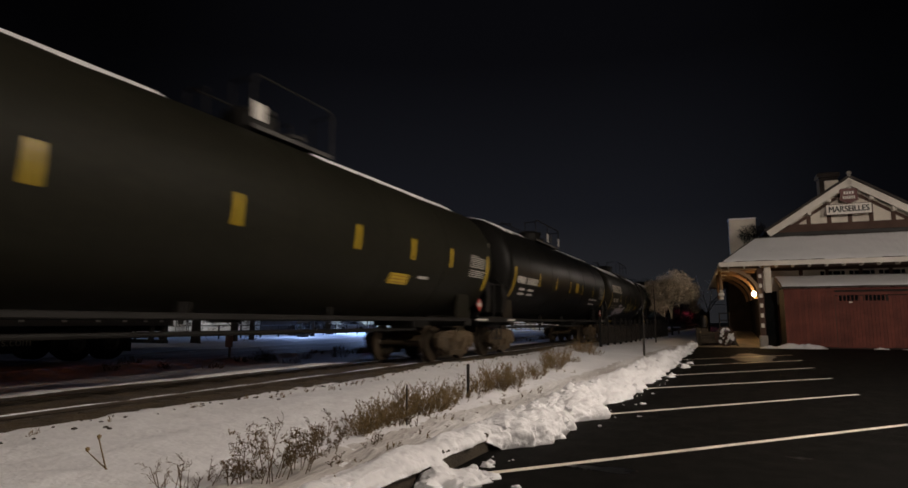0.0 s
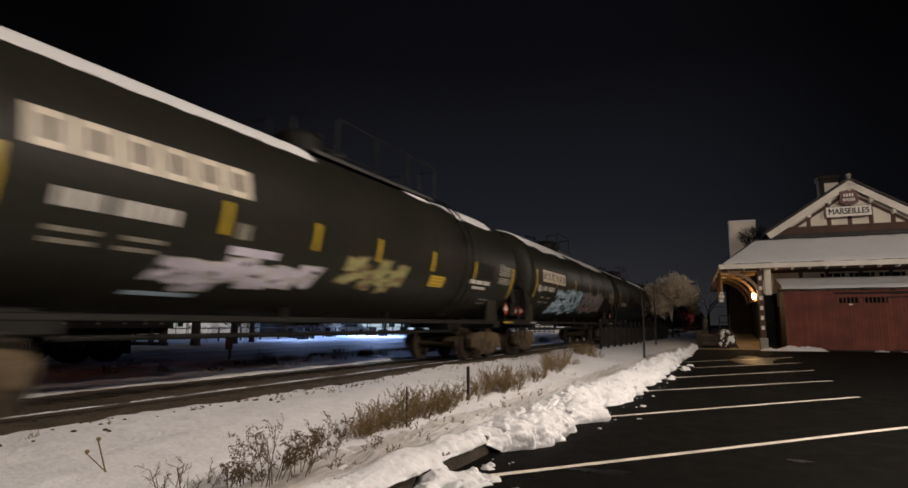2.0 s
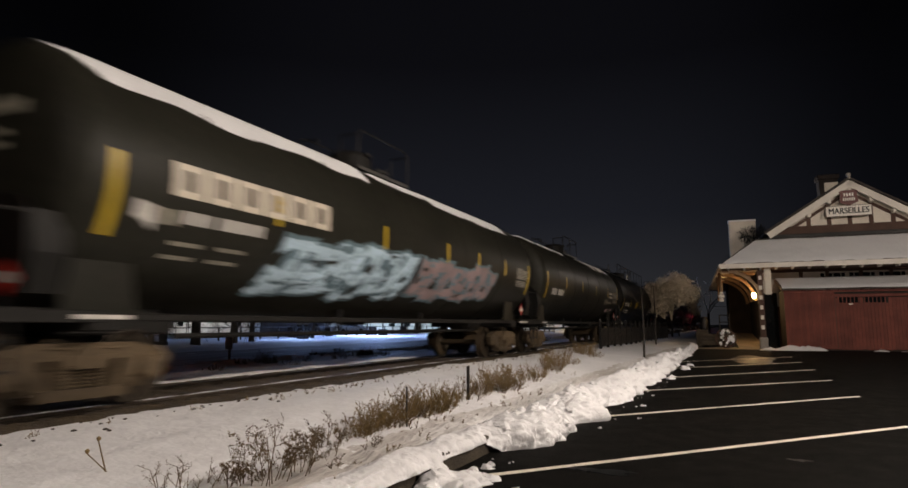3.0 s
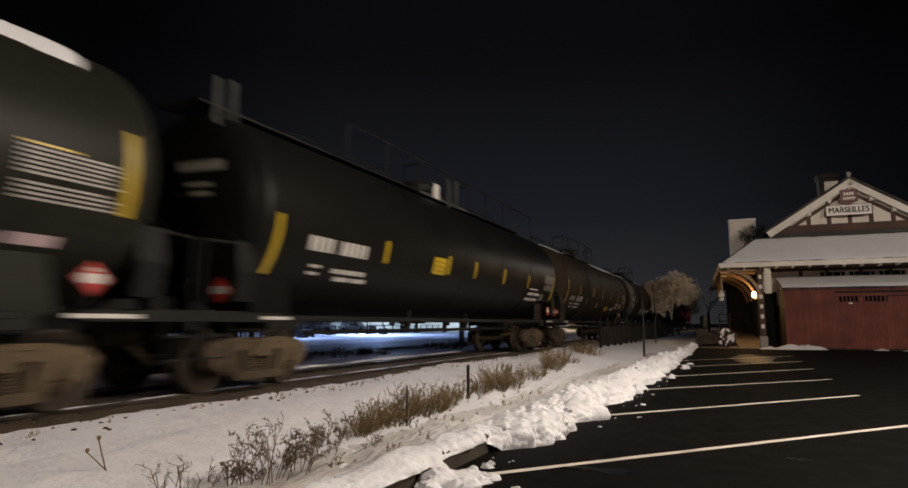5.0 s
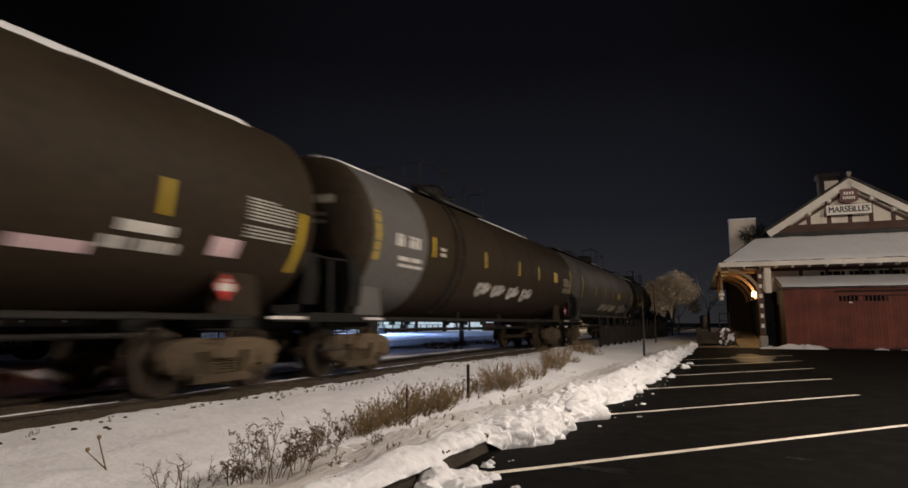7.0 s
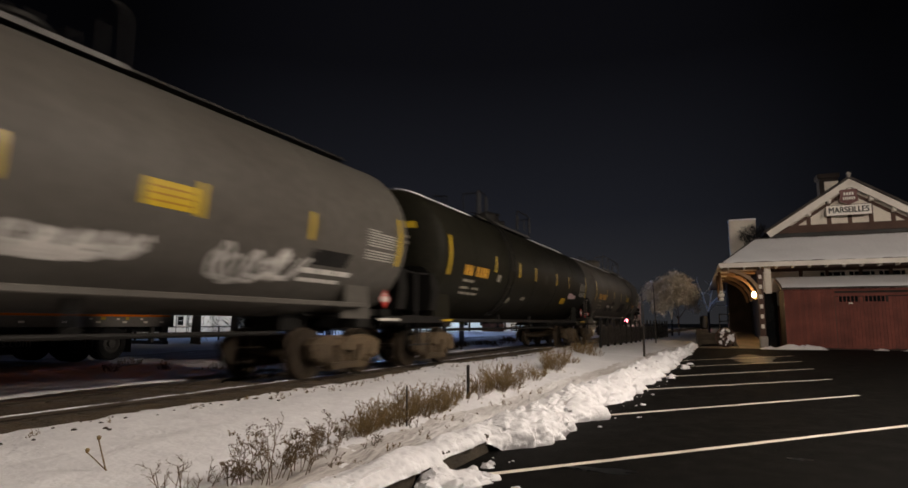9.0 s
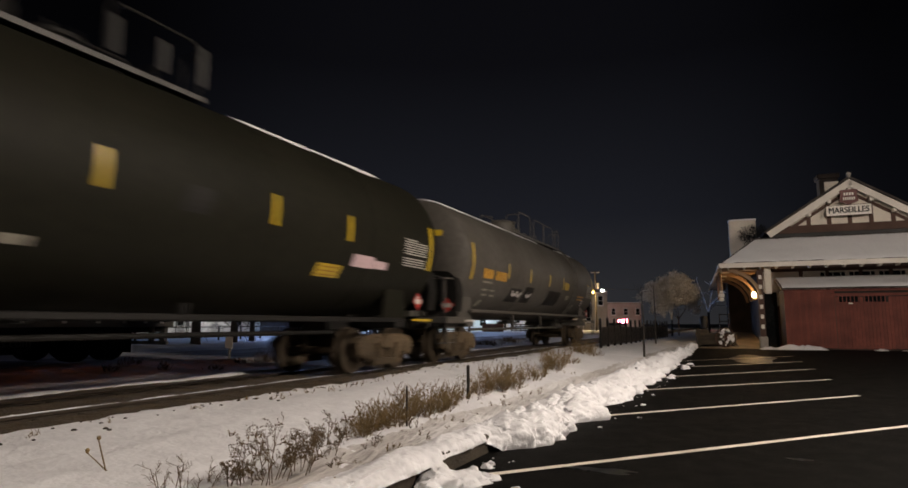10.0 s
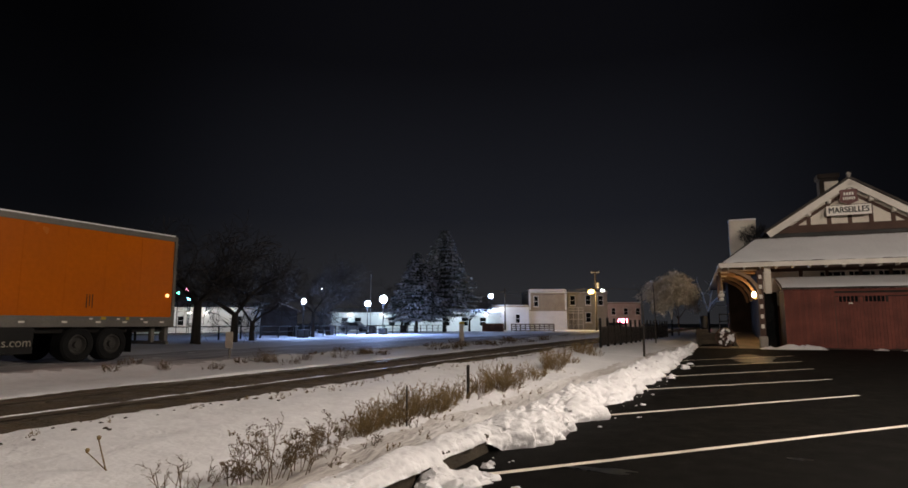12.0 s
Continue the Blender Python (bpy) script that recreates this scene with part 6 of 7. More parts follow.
def build_spruce(at, height, width, seed):
    rng = random.Random(seed)
    tree = thing("spruce", pose(*at), label="dark spruce tree dusted with snow in the park", category="tree")
    part("trunk", Shape().tube((0, 0, -0.1), (0, 0, height * 0.95), height * 0.022, 0.03, 8), BARK, tree)
    g, w = Shape(), Shape()
    z = height * 0.20
    while z < height * 0.99:
        t = (z / height - 0.20) / 0.80
        reach = width * (1 - t) ** 0.85 * min(1, 0.7 + t * 1.6) * (0.92 + 0.16 * rng.random()) + 0.12
        n = int(11 + 12 * (1 - t))
        for i in range(n):
            a = 2 * math.pi * (i + rng.random()) / n
            length = reach * rng.uniform(0.72, 1.12)
            steps_n = max(4, int(length / 0.16))
            for k in range(steps_n):
                u = (k + 0.6) / steps_n
                rr = length * u
                zz = z - 0.30 * length * u + 0.16 * length * u * u + rng.gauss(0, 0.05)
                half = 0.30 * (1 - u * 0.6) * length * 0.5 + 0.1
                for s in range(3):
                    off = rng.uniform(-half, half)
                    c = Vector((rr * math.cos(a) - off * math.sin(a), rr * math.sin(a) + off * math.cos(a), zz))
                    b = rng.uniform(0.18, 0.40)
                    dv = Vector((math.cos(a) + rng.gauss(0, 0.5), math.sin(a) + rng.gauss(0, 0.5), -0.35 + rng.gauss(0, 0.25))).normalized()
                    sd = dv.cross(Vector((0, 0, 1))).normalized() * b * 0.5
                    target = w if (rng.random() < 0.58 and u > 0.3) else g
                    up = Vector((0, 0, 0.03 if target is w else 0))
                    m = len(target.v)
                    target.v += [c - sd + up, c + sd + up, c + dv * b * 1.6 + up]
                    target.f.append((m, m + 1, m + 2))
        z += 0.05 * height * (0.5 + 0.5 * (1 - t))
    part("crown", g, NEEDLE, tree, "dark drooping needle boughs")
    part("snow", w, SNOW, tree, "snow on the boughs")


def bud(f, c, b, rng):
    """A small dry seed head: two crossed leaves."""
    d = Vector((rng.gauss(0, 1), rng.gauss(0, 1), rng.gauss(0, 1) + 0.6)).normalized()
    u = d.orthogonal().normalized()
    v = d.cross(u)
    for side in (u, v):
        m = len(f.v)
        f.v += [c - d * b, c + side * b * 0.5, c + d * b, c - side * b * 0.5]
        f.f.append((m, m + 1, m + 2, m + 3))


def sprig(s, f, p, d, length, r, level, rng, buds, open_):
    """A stem that bends a little and forks upwards, its last twigs set with buds."""
    n = 4 if level else 3
    for k in range(n):
        d = (d + Vector((rng.gauss(0, 0.10), rng.gauss(0, 0.10), 0.05))).normalized()
        q = p + d * (length / n)
        r1 = max(0.0011, r * 0.86)
        s.tube(p, q, r, r1, 3, False)
        if level and k >= (1 if level > 1 else 0):
            for _ in range(rng.choice((1, 1, 2))):
                side = d.orthogonal().normalized()
                side.rotate(Matrix.Rotation(rng.uniform(0, 2 * math.pi), 3, d))
                sprig(s, f, q, (d * (1.1 - open_) + side * open_ + Vector((0, 0, 0.15))).normalized(), length * rng.uniform(0.30, 0.52) * (1.12 - 0.14 * k), r1 * 0.66, level - 1, rng, buds, open_)
        if level == 0 or k == n - 1:
            for _ in range(int(buds * rng.uniform(0.4, 1.5) + 0.5)):
                bud(f, p.lerp(q, rng.random()) + Vector((rng.gauss(0, 0.006), rng.gauss(0, 0.006), rng.gauss(0, 0.006))), rng.uniform(0.0045, 0.0105), rng)
        p, r = q, r1


def build_weed(at, height, width, count, seed, leafy=1.0, label="clump of dry brown weeds standing in snow", stem=None, head=None):
    """A clump of dry forking stems: few and open, or a dense brushy bush when there are many."""
    rng = random.Random(seed)
    clump = thing("dry_weeds", pose(*at), label=label, category="weeds", group="weeds along the track")
    s, f = Shape(), Shape()
    dense = count > 16
    for i in range(int(count * (0.80 if dense else 0.56) + 0.9)):
        a, d0 = rng.uniform(0, 2 * math.pi), width * (0.32 if dense else 0.42) * math.sqrt(rng.random())
        p = Vector((d0 * math.cos(a), d0 * math.sin(a), -0.05))
        fan = (0.30 + 1.1 * d0 / max(0.1, width)) if dense else 0.30
        lean = Vector((math.cos(a) * fan + rng.gauss(0, 0.14), math.sin(a) * fan + rng.gauss(0, 0.14), 1)).normalized()
        h = (height + 0.05) * rng.uniform(0.5, 0.95) * (1 - 0.25 * d0 / max(0.1, width))
        sprig(s, f, p, lean, h, 0.0034 if dense else 0.0048, 1 if dense or height < 0.2 else 2, rng, 2.6 * leafy if dense else 0.9 * leafy, 0.55 if dense else 0.72)
    part("stalks", s, stem or TWIG, clump, "thin brown stalks")
    if f.f:
        part("seed_heads", f, head or SEED, clump, "dry seed heads and curled leaves")
    return clump


def at_ground(x, y):
    return (x, y, ground_z(x, y) - 0.01)


# open dark weeds near the kerb: (x, y, height, width, stems, leafiness)
OPEN_WEEDS = [(-3.52, 3.14, 0.28, 0.22, 10, 0.2), (-3.38, 3.20, 0.18, 0.16, 6, 0.3), (-3.52, 3.42, 0.24, 0.22, 9, 0.3), (-3.42, 3.56, 0.20, 0.20, 7, 0.5), (-3.40, 3.62, 0.30, 0.22, 8, 1.0), (-3.30, 3.70, 0.22, 0.18, 6, 1.2),
              (-3.22, 3.80, 0.64, 0.12, 4, 1.0), (-3.24, 3.86, 0.42, 0.22, 9, 1.2), (-3.34, 3.88, 0.34, 0.24, 8, 1.2), (-3.22, 4.10, 0.40, 0.22, 8, 1.3), (-3.26, 4.24, 0.34, 0.22, 8, 1.2),
              (-3.14, 4.46, 0.16, 0.18, 6, 1.6), (-3.36, 4.52, 0.26, 0.20, 6, 1.4), (-3.38, 4.70, 0.24, 0.20, 7, 1.3), (-3.56, 4.92, 0.32, 0.18, 6, 1.0), (-3.56, 5.14, 0.26, 0.20, 7, 1.2),
              (-3.26, 5.22, 0.11, 0.24, 7, 1.8), (-3.30, 5.44, 0.12, 0.26, 8, 1.8), (-3.40, 6.35, 0.14, 0.24, 7, 1.4), (-3.72, 6.5, 0.42, 0.16, 3, 0.9), (-3.62, 8.35, 0.46, 0.16, 4, 0.8), (-3.60, 8.75, 0.34, 0.22, 7, 1.0)]
# dense olive-brown bushes further along
BUSHES = [(-3.56, 5.58, 0.26, 0.26, 22, 1.3), (-3.64, 5.80, 0.34, 0.32, 34, 1.4), (-3.62, 6.04, 0.28, 0.28, 24, 1.4), (-3.58, 6.28, 0.36, 0.32, 34, 1.5), (-3.62, 6.58, 0.40, 0.32, 36, 1.5), (-3.54, 6.90, 0.36, 0.34, 38, 1.6),
          (-3.56, 7.18, 0.44, 0.38, 46, 1.7), (-3.52, 7.46, 0.34, 0.34, 34, 1.6), (-3.62, 7.92, 0.22, 0.26, 18, 1.4), (-3.74, 8.62, 0.24, 0.24, 17, 1.4), (-3.72, 9.36, 0.36, 0.38, 34, 1.5), (-3.66, 9.88, 0.52, 0.52, 78, 2.0), (-3.58, 10.4, 0.44, 0.44, 50, 1.8), (-3.62, 11.7, 0.32, 0.42, 30, 1.4), (-3.66, 12.4, 0.30, 0.42, 26, 1.4),
          (-3.78, 13.9, 0.48, 0.56, 66, 2.0), (-3.90, 14.8, 0.44, 0.5, 46, 1.8), (-4.03, 16.6, 0.26, 0.5, 22, 1.4), (-4.72, 21.08, 0.48, 1.1, 70, 2.0), (-4.4, 20.3, 0.36, 0.8, 44, 1.8), (-4.01, 19.6, 0.22, 0.7, 22, 1.4)]
# low stubble poking through the snow round them
STUBBLE = [(-2.95, 4.1), (-3.0, 4.9), (-3.05, 5.4), (-3.75, 5.2), (-3.85, 6.4), (-4.3, 4.6), (-3.25, 8.7), (-3.35, 9.6), (-3.3, 10.9), (-3.4, 13.6), (-3.15, 5.9), (-3.2, 6.9), (-3.3, 7.7), (-3.1, 6.4), (-3.25, 10.2), (-3.9, 12.2)]
for i, (x, y, h, w, n, lf) in enumerate(OPEN_WEEDS):
    build_weed(at_ground(x, y), h, w, n, 100 + i, lf, "open dark weed with forked stems and small seed heads", DARKTWIG, DARKSEED)
for i, (x, y, h, w, n, lf) in enumerate(BUSHES):
    build_weed(at_ground(x, y), h * (0.88 + 0.26 * ((i * 37) % 11) / 10), w * (0.8 + 0.4 * ((i * 23) % 7) / 6), n, 140 + i, lf, "dense brushy clump of olive-brown dry weeds in snow")
for i, (x, y) in enumerate(STUBBLE):
    build_weed(at_ground(x, y), 0.06 + 0.015 * (i % 4), 0.4 + 0.06 * (i % 5), 9, 200 + i, 1.6, "low dry stubble poking through the snow")
# a short forked stalk alone in the snow
st_ = thing("forked_stalk", pose(*at_ground(-4.25, 3.24)), label="lone forked brown stalk with two dry heads", category="weeds", group="weeds along the track")
part("stalk", Shape().tube((0, 0, -0.05), (-0.08, -0.035, 0.23), 0.006, 0.005, 5), TWIG, st_)
part("side_stalk", Shape().tube((0.0, 0.0, 0.0), (-0.15, -0.068, 0.14), 0.005, 0.004, 5), TWIG, st_)
for p in ((-0.08, -0.035, 0.225), (-0.15, -0.068, 0.135)):
    part("seed_head", Shape().lathe([(0, 0.005), (0.012, 0.014), (0.028, 0.017), (0.036, 0.006)], "z", 7, Matrix.Translation(p)), SEED, st_)
# thin leaves and litter of stalks poking out of the snow beside the rails
for i in range(46):
    rr_ = random.Random(500 + i)
    x, y = -6.15 + abs(rr_.gauss(0, 0.35)), rr_.uniform(2.5, 24)
    build_weed(at_ground(x, y), rr_.uniform(0.05, 0.12), 0.18, 5, 600 + i, 0.8, "few dry stems poking out of the snow")
for i in range(64):
    rr_ = random.Random(800 + i)
    x, y = -12.6 + rr_.gauss(0, 0.7), rr_.uniform(8, 50)
    build_weed(at_ground(x, y), rr_.uniform(0.10, 0.36), rr_.uniform(0.4, 0.9), 18, 900 + i, 1.8, "small clump of dry weeds beyond the track", DARKTWIG, DARKSEED)


# ---- small things by the track ----
def build_stake(x, y, h, lean=0, r=0.022):
    ob = part("stake", Shape().block(-r, r, -r, r, -0.1, h, 0.006), BARK, at=pose(*at_ground(x, y), lean, 0, 15))
    tagged(ob, label="short dark wooden stake among the weeds", category="stake")


build_stake(-3.69, 8.72, 0.50)
build_stake(-3.42, 6.3, 0.46, 2, 0.008)
GALV = material("galvanised_steel", (0.30, 0.29, 0.27), 0.5, 0.6, vary=0.2, scale=6)
PALEPOST = material("pale_post", (0.62, 0.56, 0.48), 0.7, vary=0.2, scale=8)


def build_marker(x, y, w, h):
    ob = thing("marker_sign", pose(x, y, ground_z(x, y)), label="small pale sign plate on a short post beside the road", category="sign")
    part("post", Shape().block(-0.03, 0.03, -0.03, 0.03, -0.1, h * 0.6, 0.005), GALV, ob)
    part("plate", Shape().block(-w / 2, w / 2, -0.05, -0.031, h * 0.42, h, 0.004).block(-w / 2 - 0.1, w / 2 - 0.1, 0.04, 0.06, h * 0.45, h * 1.03, 0.004), PALEPOST, ob)


build_marker(-14.8, 15.3, 0.30, 0.85)
mk = thing("marker_post", pose(-16.3, 37.45, 0.2), label="slim pale marker post in the snow", category="post")
part("post", Shape().block(-0.16, 0.16, -0.05, 0.05, -0.1, 1.3, 0.03), PALEPOST, mk)
part("cap", Shape().block(-0.17, 0.17, -0.06, 0.06, 1.2, 1.34, 0.02), YELLOW, mk)


def build_iron_fence():
    f = thing("iron_fence", label="black iron picket fence beside the track", category="fence")
    rng = random.Random(8)
    p0, p1 = Vector((-4.95, 25.6, 0)), Vector((-4.55, 49.5, 0))
    n = 16
    for i in range(n + 1):
        p = p0.lerp(p1, i / n)
        z = ground_z(p.x, p.y)
        part("post", Shape().block(p.x - 0.05, p.x + 0.05, p.y - 0.05, p.y + 0.05, z - 0.05, z + 1.10, 0.01).lathe([(z + 1.10, 0.03), (z + 1.14, 0.06), (z + 1.19, 0.05), (z + 1.22, 0.01)], "z", 8, Matrix.Translation((p.x, p.y, 0))), SIGNBLACK, f)
        if i < n:
            q = p0.lerp(p1, (i + 1) / n)
            zz = ground_z(q.x, q.y)
            part("rail", Shape().tube((p.x, p.y, z + 0.80), (q.x, q.y, zz + 0.80), 0.025, n=4).tube((p.x, p.y, z + 0.15), (q.x, q.y, zz + 0.15), 0.025, n=4), SIGNBLACK, f)
            for k in range(1, 13):
                a = p.lerp(q, k / 13)
                za = z + (zz - z) * k / 13
                part("picket", PICKET, None, f, at=pose(a.x, a.y, za))


PICKET = Shape().box(-0.02, 0.02, -0.035, 0.035, 0.08, 0.84).mesh("picket", SIGNBLACK)
build_iron_fence()


def build_sapling(x, y, h, seed):
    rng = random.Random(seed)
    t = thing("sapling", pose(*at_ground(x, y)), label="thin bare sapling tied upright in snow", category="tree", group="saplings by the path")
    part("trunk", Shape().tube((0, 0, -0.1), (0.02, 0, h * 0.5), 0.035, 0.028, 6, False).tube((0.02, 0, h * 0.5), (-0.02, 0, h), 0.028, 0.01, 6), BARK, t)
    s = Shape()
    for k in range(5):
        z = h * rng.uniform(0.45, 0.95)
        a = rng.uniform(0, 6.28)
        grow(s, (0, 0, z), (math.cos(a), math.sin(a), 0.8), 0.4, 0.007, 1, rng, 0.5, 2, 4, 0, None, 0.003)
    tagged(part("twigs", s, BARK, t), kind="stuff")
    part("guard", Shape().tube((0, 0, 0), (0.01, 0, h * 0.3), 0.042, 0.038, 6), BARK, t)


build_sapling(-2.85, 22.4, 2.45, 3)
build_sapling(-3.6, 33.0, 3.0, 4)


def build_cart():
    """Old baggage cart with spoked wheels, snow on it, beside the platform."""
    c = thing("baggage_cart", pose(-0.75, 35.9, 0.2, 0, 0, 8), label="old wooden baggage cart with snow-covered spoked wheel", category="cart")
    part("bed", Shape().block(-1.0, 0.9, 0.1, 1.3, 0.62, 0.72, 0.02).block(-1.05, -0.85, 0.05, 0.25, 0.0, 0.95, 0.02).block(-1.0, 0.6, 0.05, 0.11, 0.12, 0.66, 0.015), TIMBER, c)
    for i in range(3):
        part("slat", Shape().block(-0.84, 0.45, -0.01, 0.045, 0.18 + i * 0.17, 0.31 + i * 0.17, 0.012), TIMBER, c)
    w = Shape()
    for i in range(24):
        a, b = 2 * math.pi * i / 24, 2 * math.pi * (i + 1) / 24
        w.tube((0.36 + 0.48 * math.cos(a), -0.08, 0.5 + 0.48 * math.sin(a)), (0.36 + 0.48 * math.cos(b), -0.08, 0.5 + 0.48 * math.sin(b)), 0.035, n=6)
    for i in range(10):
        a = 2 * math.pi * i / 10
        w.tube((0.36, -0.08, 0.5), (0.36 + 0.46 * math.cos(a), -0.08, 0.5 + 0.46 * math.sin(a)), 0.022, n=5)
    wheel = part("cart_wheel", w, BROWNTRIM, c, "spoked wheel")
    part("hub", Shape().lathe([(-0.16, 0.03), (-0.15, 0.1), (0.0, 0.1), (0.01, 0.03)], "y", 12, Matrix.Translation((0.36, 0, 0.5))), BROWNTRIM, wheel)
    rng = random.Random(5)
    for i in range(26):
        a, d = rng.uniform(0, 6.28), 0.42 * math.sqrt(rng.random())
        r = rng.uniform(0.05, 0.10)
        part("snow_patch", Shape().lathe([(-0.16, 0.01), (-0.14, r * 0.7), (-0.10, r), (-0.05, r * 0.9), (-0.03, 0.01)], "y", 8, Matrix.Translation((0.36 + d * math.cos(a), 0, 0.5 + d * math.sin(a)))), SNOW, wheel, smooth=True)
    for x in (0.15, 0.62):
        part("end_rack", Shape().tube((x, 0.2, 0.7), (x, 0.2, 1.75), 0.03, n=6), DARKSTEEL, c)
    for z in (1.35, 1.72):
        part("end_rack", Shape().tube((0.15, 0.2, z), (0.62, 0.2, z), 0.028, n=6), DARKSTEEL, c)


build_cart()
bn = thing("litter_bin", pose(-1.45, 37.0, 0.2), label="dark litter bin on the platform", category="bin")
part("body", Shape().lathe([(0.92, 0.14), (0.96, 0.20), (1.55, 0.21), (1.62, 0.17), (1.66, 0.06)], "z", 14), SIGNBLACK, bn, smooth=True)
part("post", Shape().block(-0.2, 0.2, -0.2, 0.2, -0.05, 0.92, 0.03), TIMBER, bn)


# ---- the park and the town ----
LEDGLOW = material("lit_led_globe", (0.9, 0.95, 1), 0.4, emit=(0.75, 0.87, 1.0), strength=45)
SODIUMGLOW = material("lit_sodium_lamp", (1, 0.9, 0.6), 0.4, emit=(1.0, 0.64, 0.13), strength=3.6)
REDGLOW = material("red_light", (1, 0.1, 0.1), 0.4, emit=(1.0, 0.10, 0.17), strength=55)
GREENGLOW = material("green_light", (0.1, 1, 0.5), 0.4, emit=(0.1, 1.0, 0.5), strength=14)
BLUEGLOW = material("blue_light", (0.2, 0.6, 1), 0.4, emit=(0.2, 0.65, 1.0), strength=16)
PINKGLOW = material("pink_light", (1, 0.3, 0.5), 0.4, emit=(1.0, 0.25, 0.42), strength=8)
SIDING = material("white_siding", (0.66, 0.68, 0.70), 0.75, vary=0.12, scale=3)
GREYWALL = material("grey_wall", (0.33, 0.30, 0.255), 0.85, vary=0.2, scale=3)
TANWALL = material("tan_wall", (0.31, 0.265, 0.21), 0.85, vary=0.2, scale=3)
PINKWALL = material("pale_brick_wall", (0.48, 0.40, 0.37), 0.85, vary=0.2, scale=3)
SHELTERWALL = material("shelter_boards", (0.055, 0.052, 0.055), 0.85, vary=0.3, scale=4)
DARKWALL = material("dark_wall", (0.03, 0.029, 0.029), 0.85, vary=0.2, scale=3)


def build_park_lamp(x, y, h, globe=0.22, watts=900, colour=LED, glow=None, label="park lamp post with a bright cold-white globe", box=True):
    t = thing("park_lamp", pose(x, y, 0.2), label=label, category="lamp post", group="park lamps")
    part("post", Shape().lathe([(0, 0.16), (0.25, 0.14), (0.4, 0.07), (h - 0.3, 0.05), (h - 0.2, 0.1), (h - 0.1, 0.06)], "z", 10), DARKSTEEL, t, smooth=True)
    if box:
        part("base_box", Shape().block(-0.4, 0.4, -0.3, 0.3, 0, 0.75, 0.04), DARKWALL, t)
    g = [( h - 0.1 + globe * (1 - math.cos(a)), max(0.01, globe * math.sin(a))) for a in [math.pi * i / 10 for i in range(11)]]
    part("globe", Shape().lathe(g, "z", 16), glow or LEDGLOW, t, "glowing globe", smooth=True)
    lamp("park_light", (x + 0.15, y - 0.45, 0.2 + h + 0.1), watts, colour, globe)


build_park_lamp(-32.1, 41.2, 2.95, 0.20, 900)
build_park_lamp(-33.7, 56.6, 3.5, 0.40, 4800)
build_park_lamp(-36.9, 58.6, 3.2, 0.32, 2800, box=False)
build_park_lamp(-37.8, 99.5, 5.6, 0.38, 4000, box=False)


def build_pole_light(x, y, h, glow, colour, watts, r, arms):
    t = thing("utility_pole", pose(x, y, 0.2), label="wooden utility pole with a lit street lamp", category="utility pole")
    part("pole", Shape().tube((0, 0, -0.2), (0, 0, h), 0.17, 0.11, 10), TIMBER, t)
    if arms:
        for z in (h - 0.3,):
            part("crossarm", Shape().block(-0.75, 0.75, -0.06, 0.06, z, z + 0.13, 0.02), GALV, t)
            for k in (-0.65, 0.65):
                part("insulator", Shape().lathe([(z + 0.13, 0.05), (z + 0.2, 0.07), (z + 0.3, 0.05)], "z", 8, Matrix.Translation((k, 0, 0))), STONE, t)
        part("transformer", Shape().lathe([(h - 3.0, 0.1), (h - 3.0, 0.3), (h - 2.1, 0.3), (h - 2.0, 0.15)], "z", 12, Matrix.Translation((0.45, 0, 0))), GALV, t, smooth=True)
    zl = h - 3.6 if arms else h
    part("lamp_arm", Shape().tube((0, 0, zl - 0.2), (-0.6, -0.9, zl + 0.15), 0.04, n=6), GALV, t)
    part("lamp_head", Shape().lathe([(zl - r * 0.7, 0.05), (zl - r * 0.5, r * 0.8), (zl, r), (zl + r * 0.5, r * 0.8), (zl + r * 0.7, 0.05)], "z", 14, Matrix.Translation((-0.6, -0.9, 0))), glow, t, "glowing lamp head", smooth=True)
    lamp("pole_light", (x - 0.6, y - 0.9 - r * 1.4, 0.2 + zl - 0.3), watts, colour, r)


build_pole_light(-21.4, 107.5, 10.3, SODIUMGLOW, SODIUM, 2700, 0.60, True)
build_pole_light(-23.9, 131.2, 8.1, LEDGLOW, (1.0, 0.88, 0.72), 3800, 0.32, False)


def wire(a, b, sag, label="thin dark power line between two poles"):
    a, b = Vector(a), Vector(b)
    w = thing("power_line", label=label, category="wire", group="power lines over the street")
    s = Shape()
    pts = [a.lerp(b, i / 8) - Vector((0, 0, sag * 4 * (i / 8) * (1 - i / 8))) for i in range(9)]
    for p, q in zip(pts, pts[1:]):
        s.tube(p, q, 0.028, n=4)
    part("cable", s, SHINGLE, w)


up = thing("utility_pole", pose(-37.4, 105.6, 0.2), label="plain wooden utility pole beside the white building", category="utility pole")
part("pole", Shape().tube((0, 0, -0.2), (0, 0, 7.5), 0.16, 0.11, 10), TIMBER, up)
part("crossarm", Shape().block(-0.9, 0.9, -0.06, 0.06, 6.9, 7.02, 0.02), TIMBER, up)
wire((-37.4, 105.6, 7.15), (-21.4, 107.5, 7.6), 0.35)
wire((-37.2, 105.6, 6.7), (-21.4, 107.5, 7.1), 0.35)
wire((-21.4, 107.5, 7.6), (-9.0, 118.0, 7.9), 0.3)
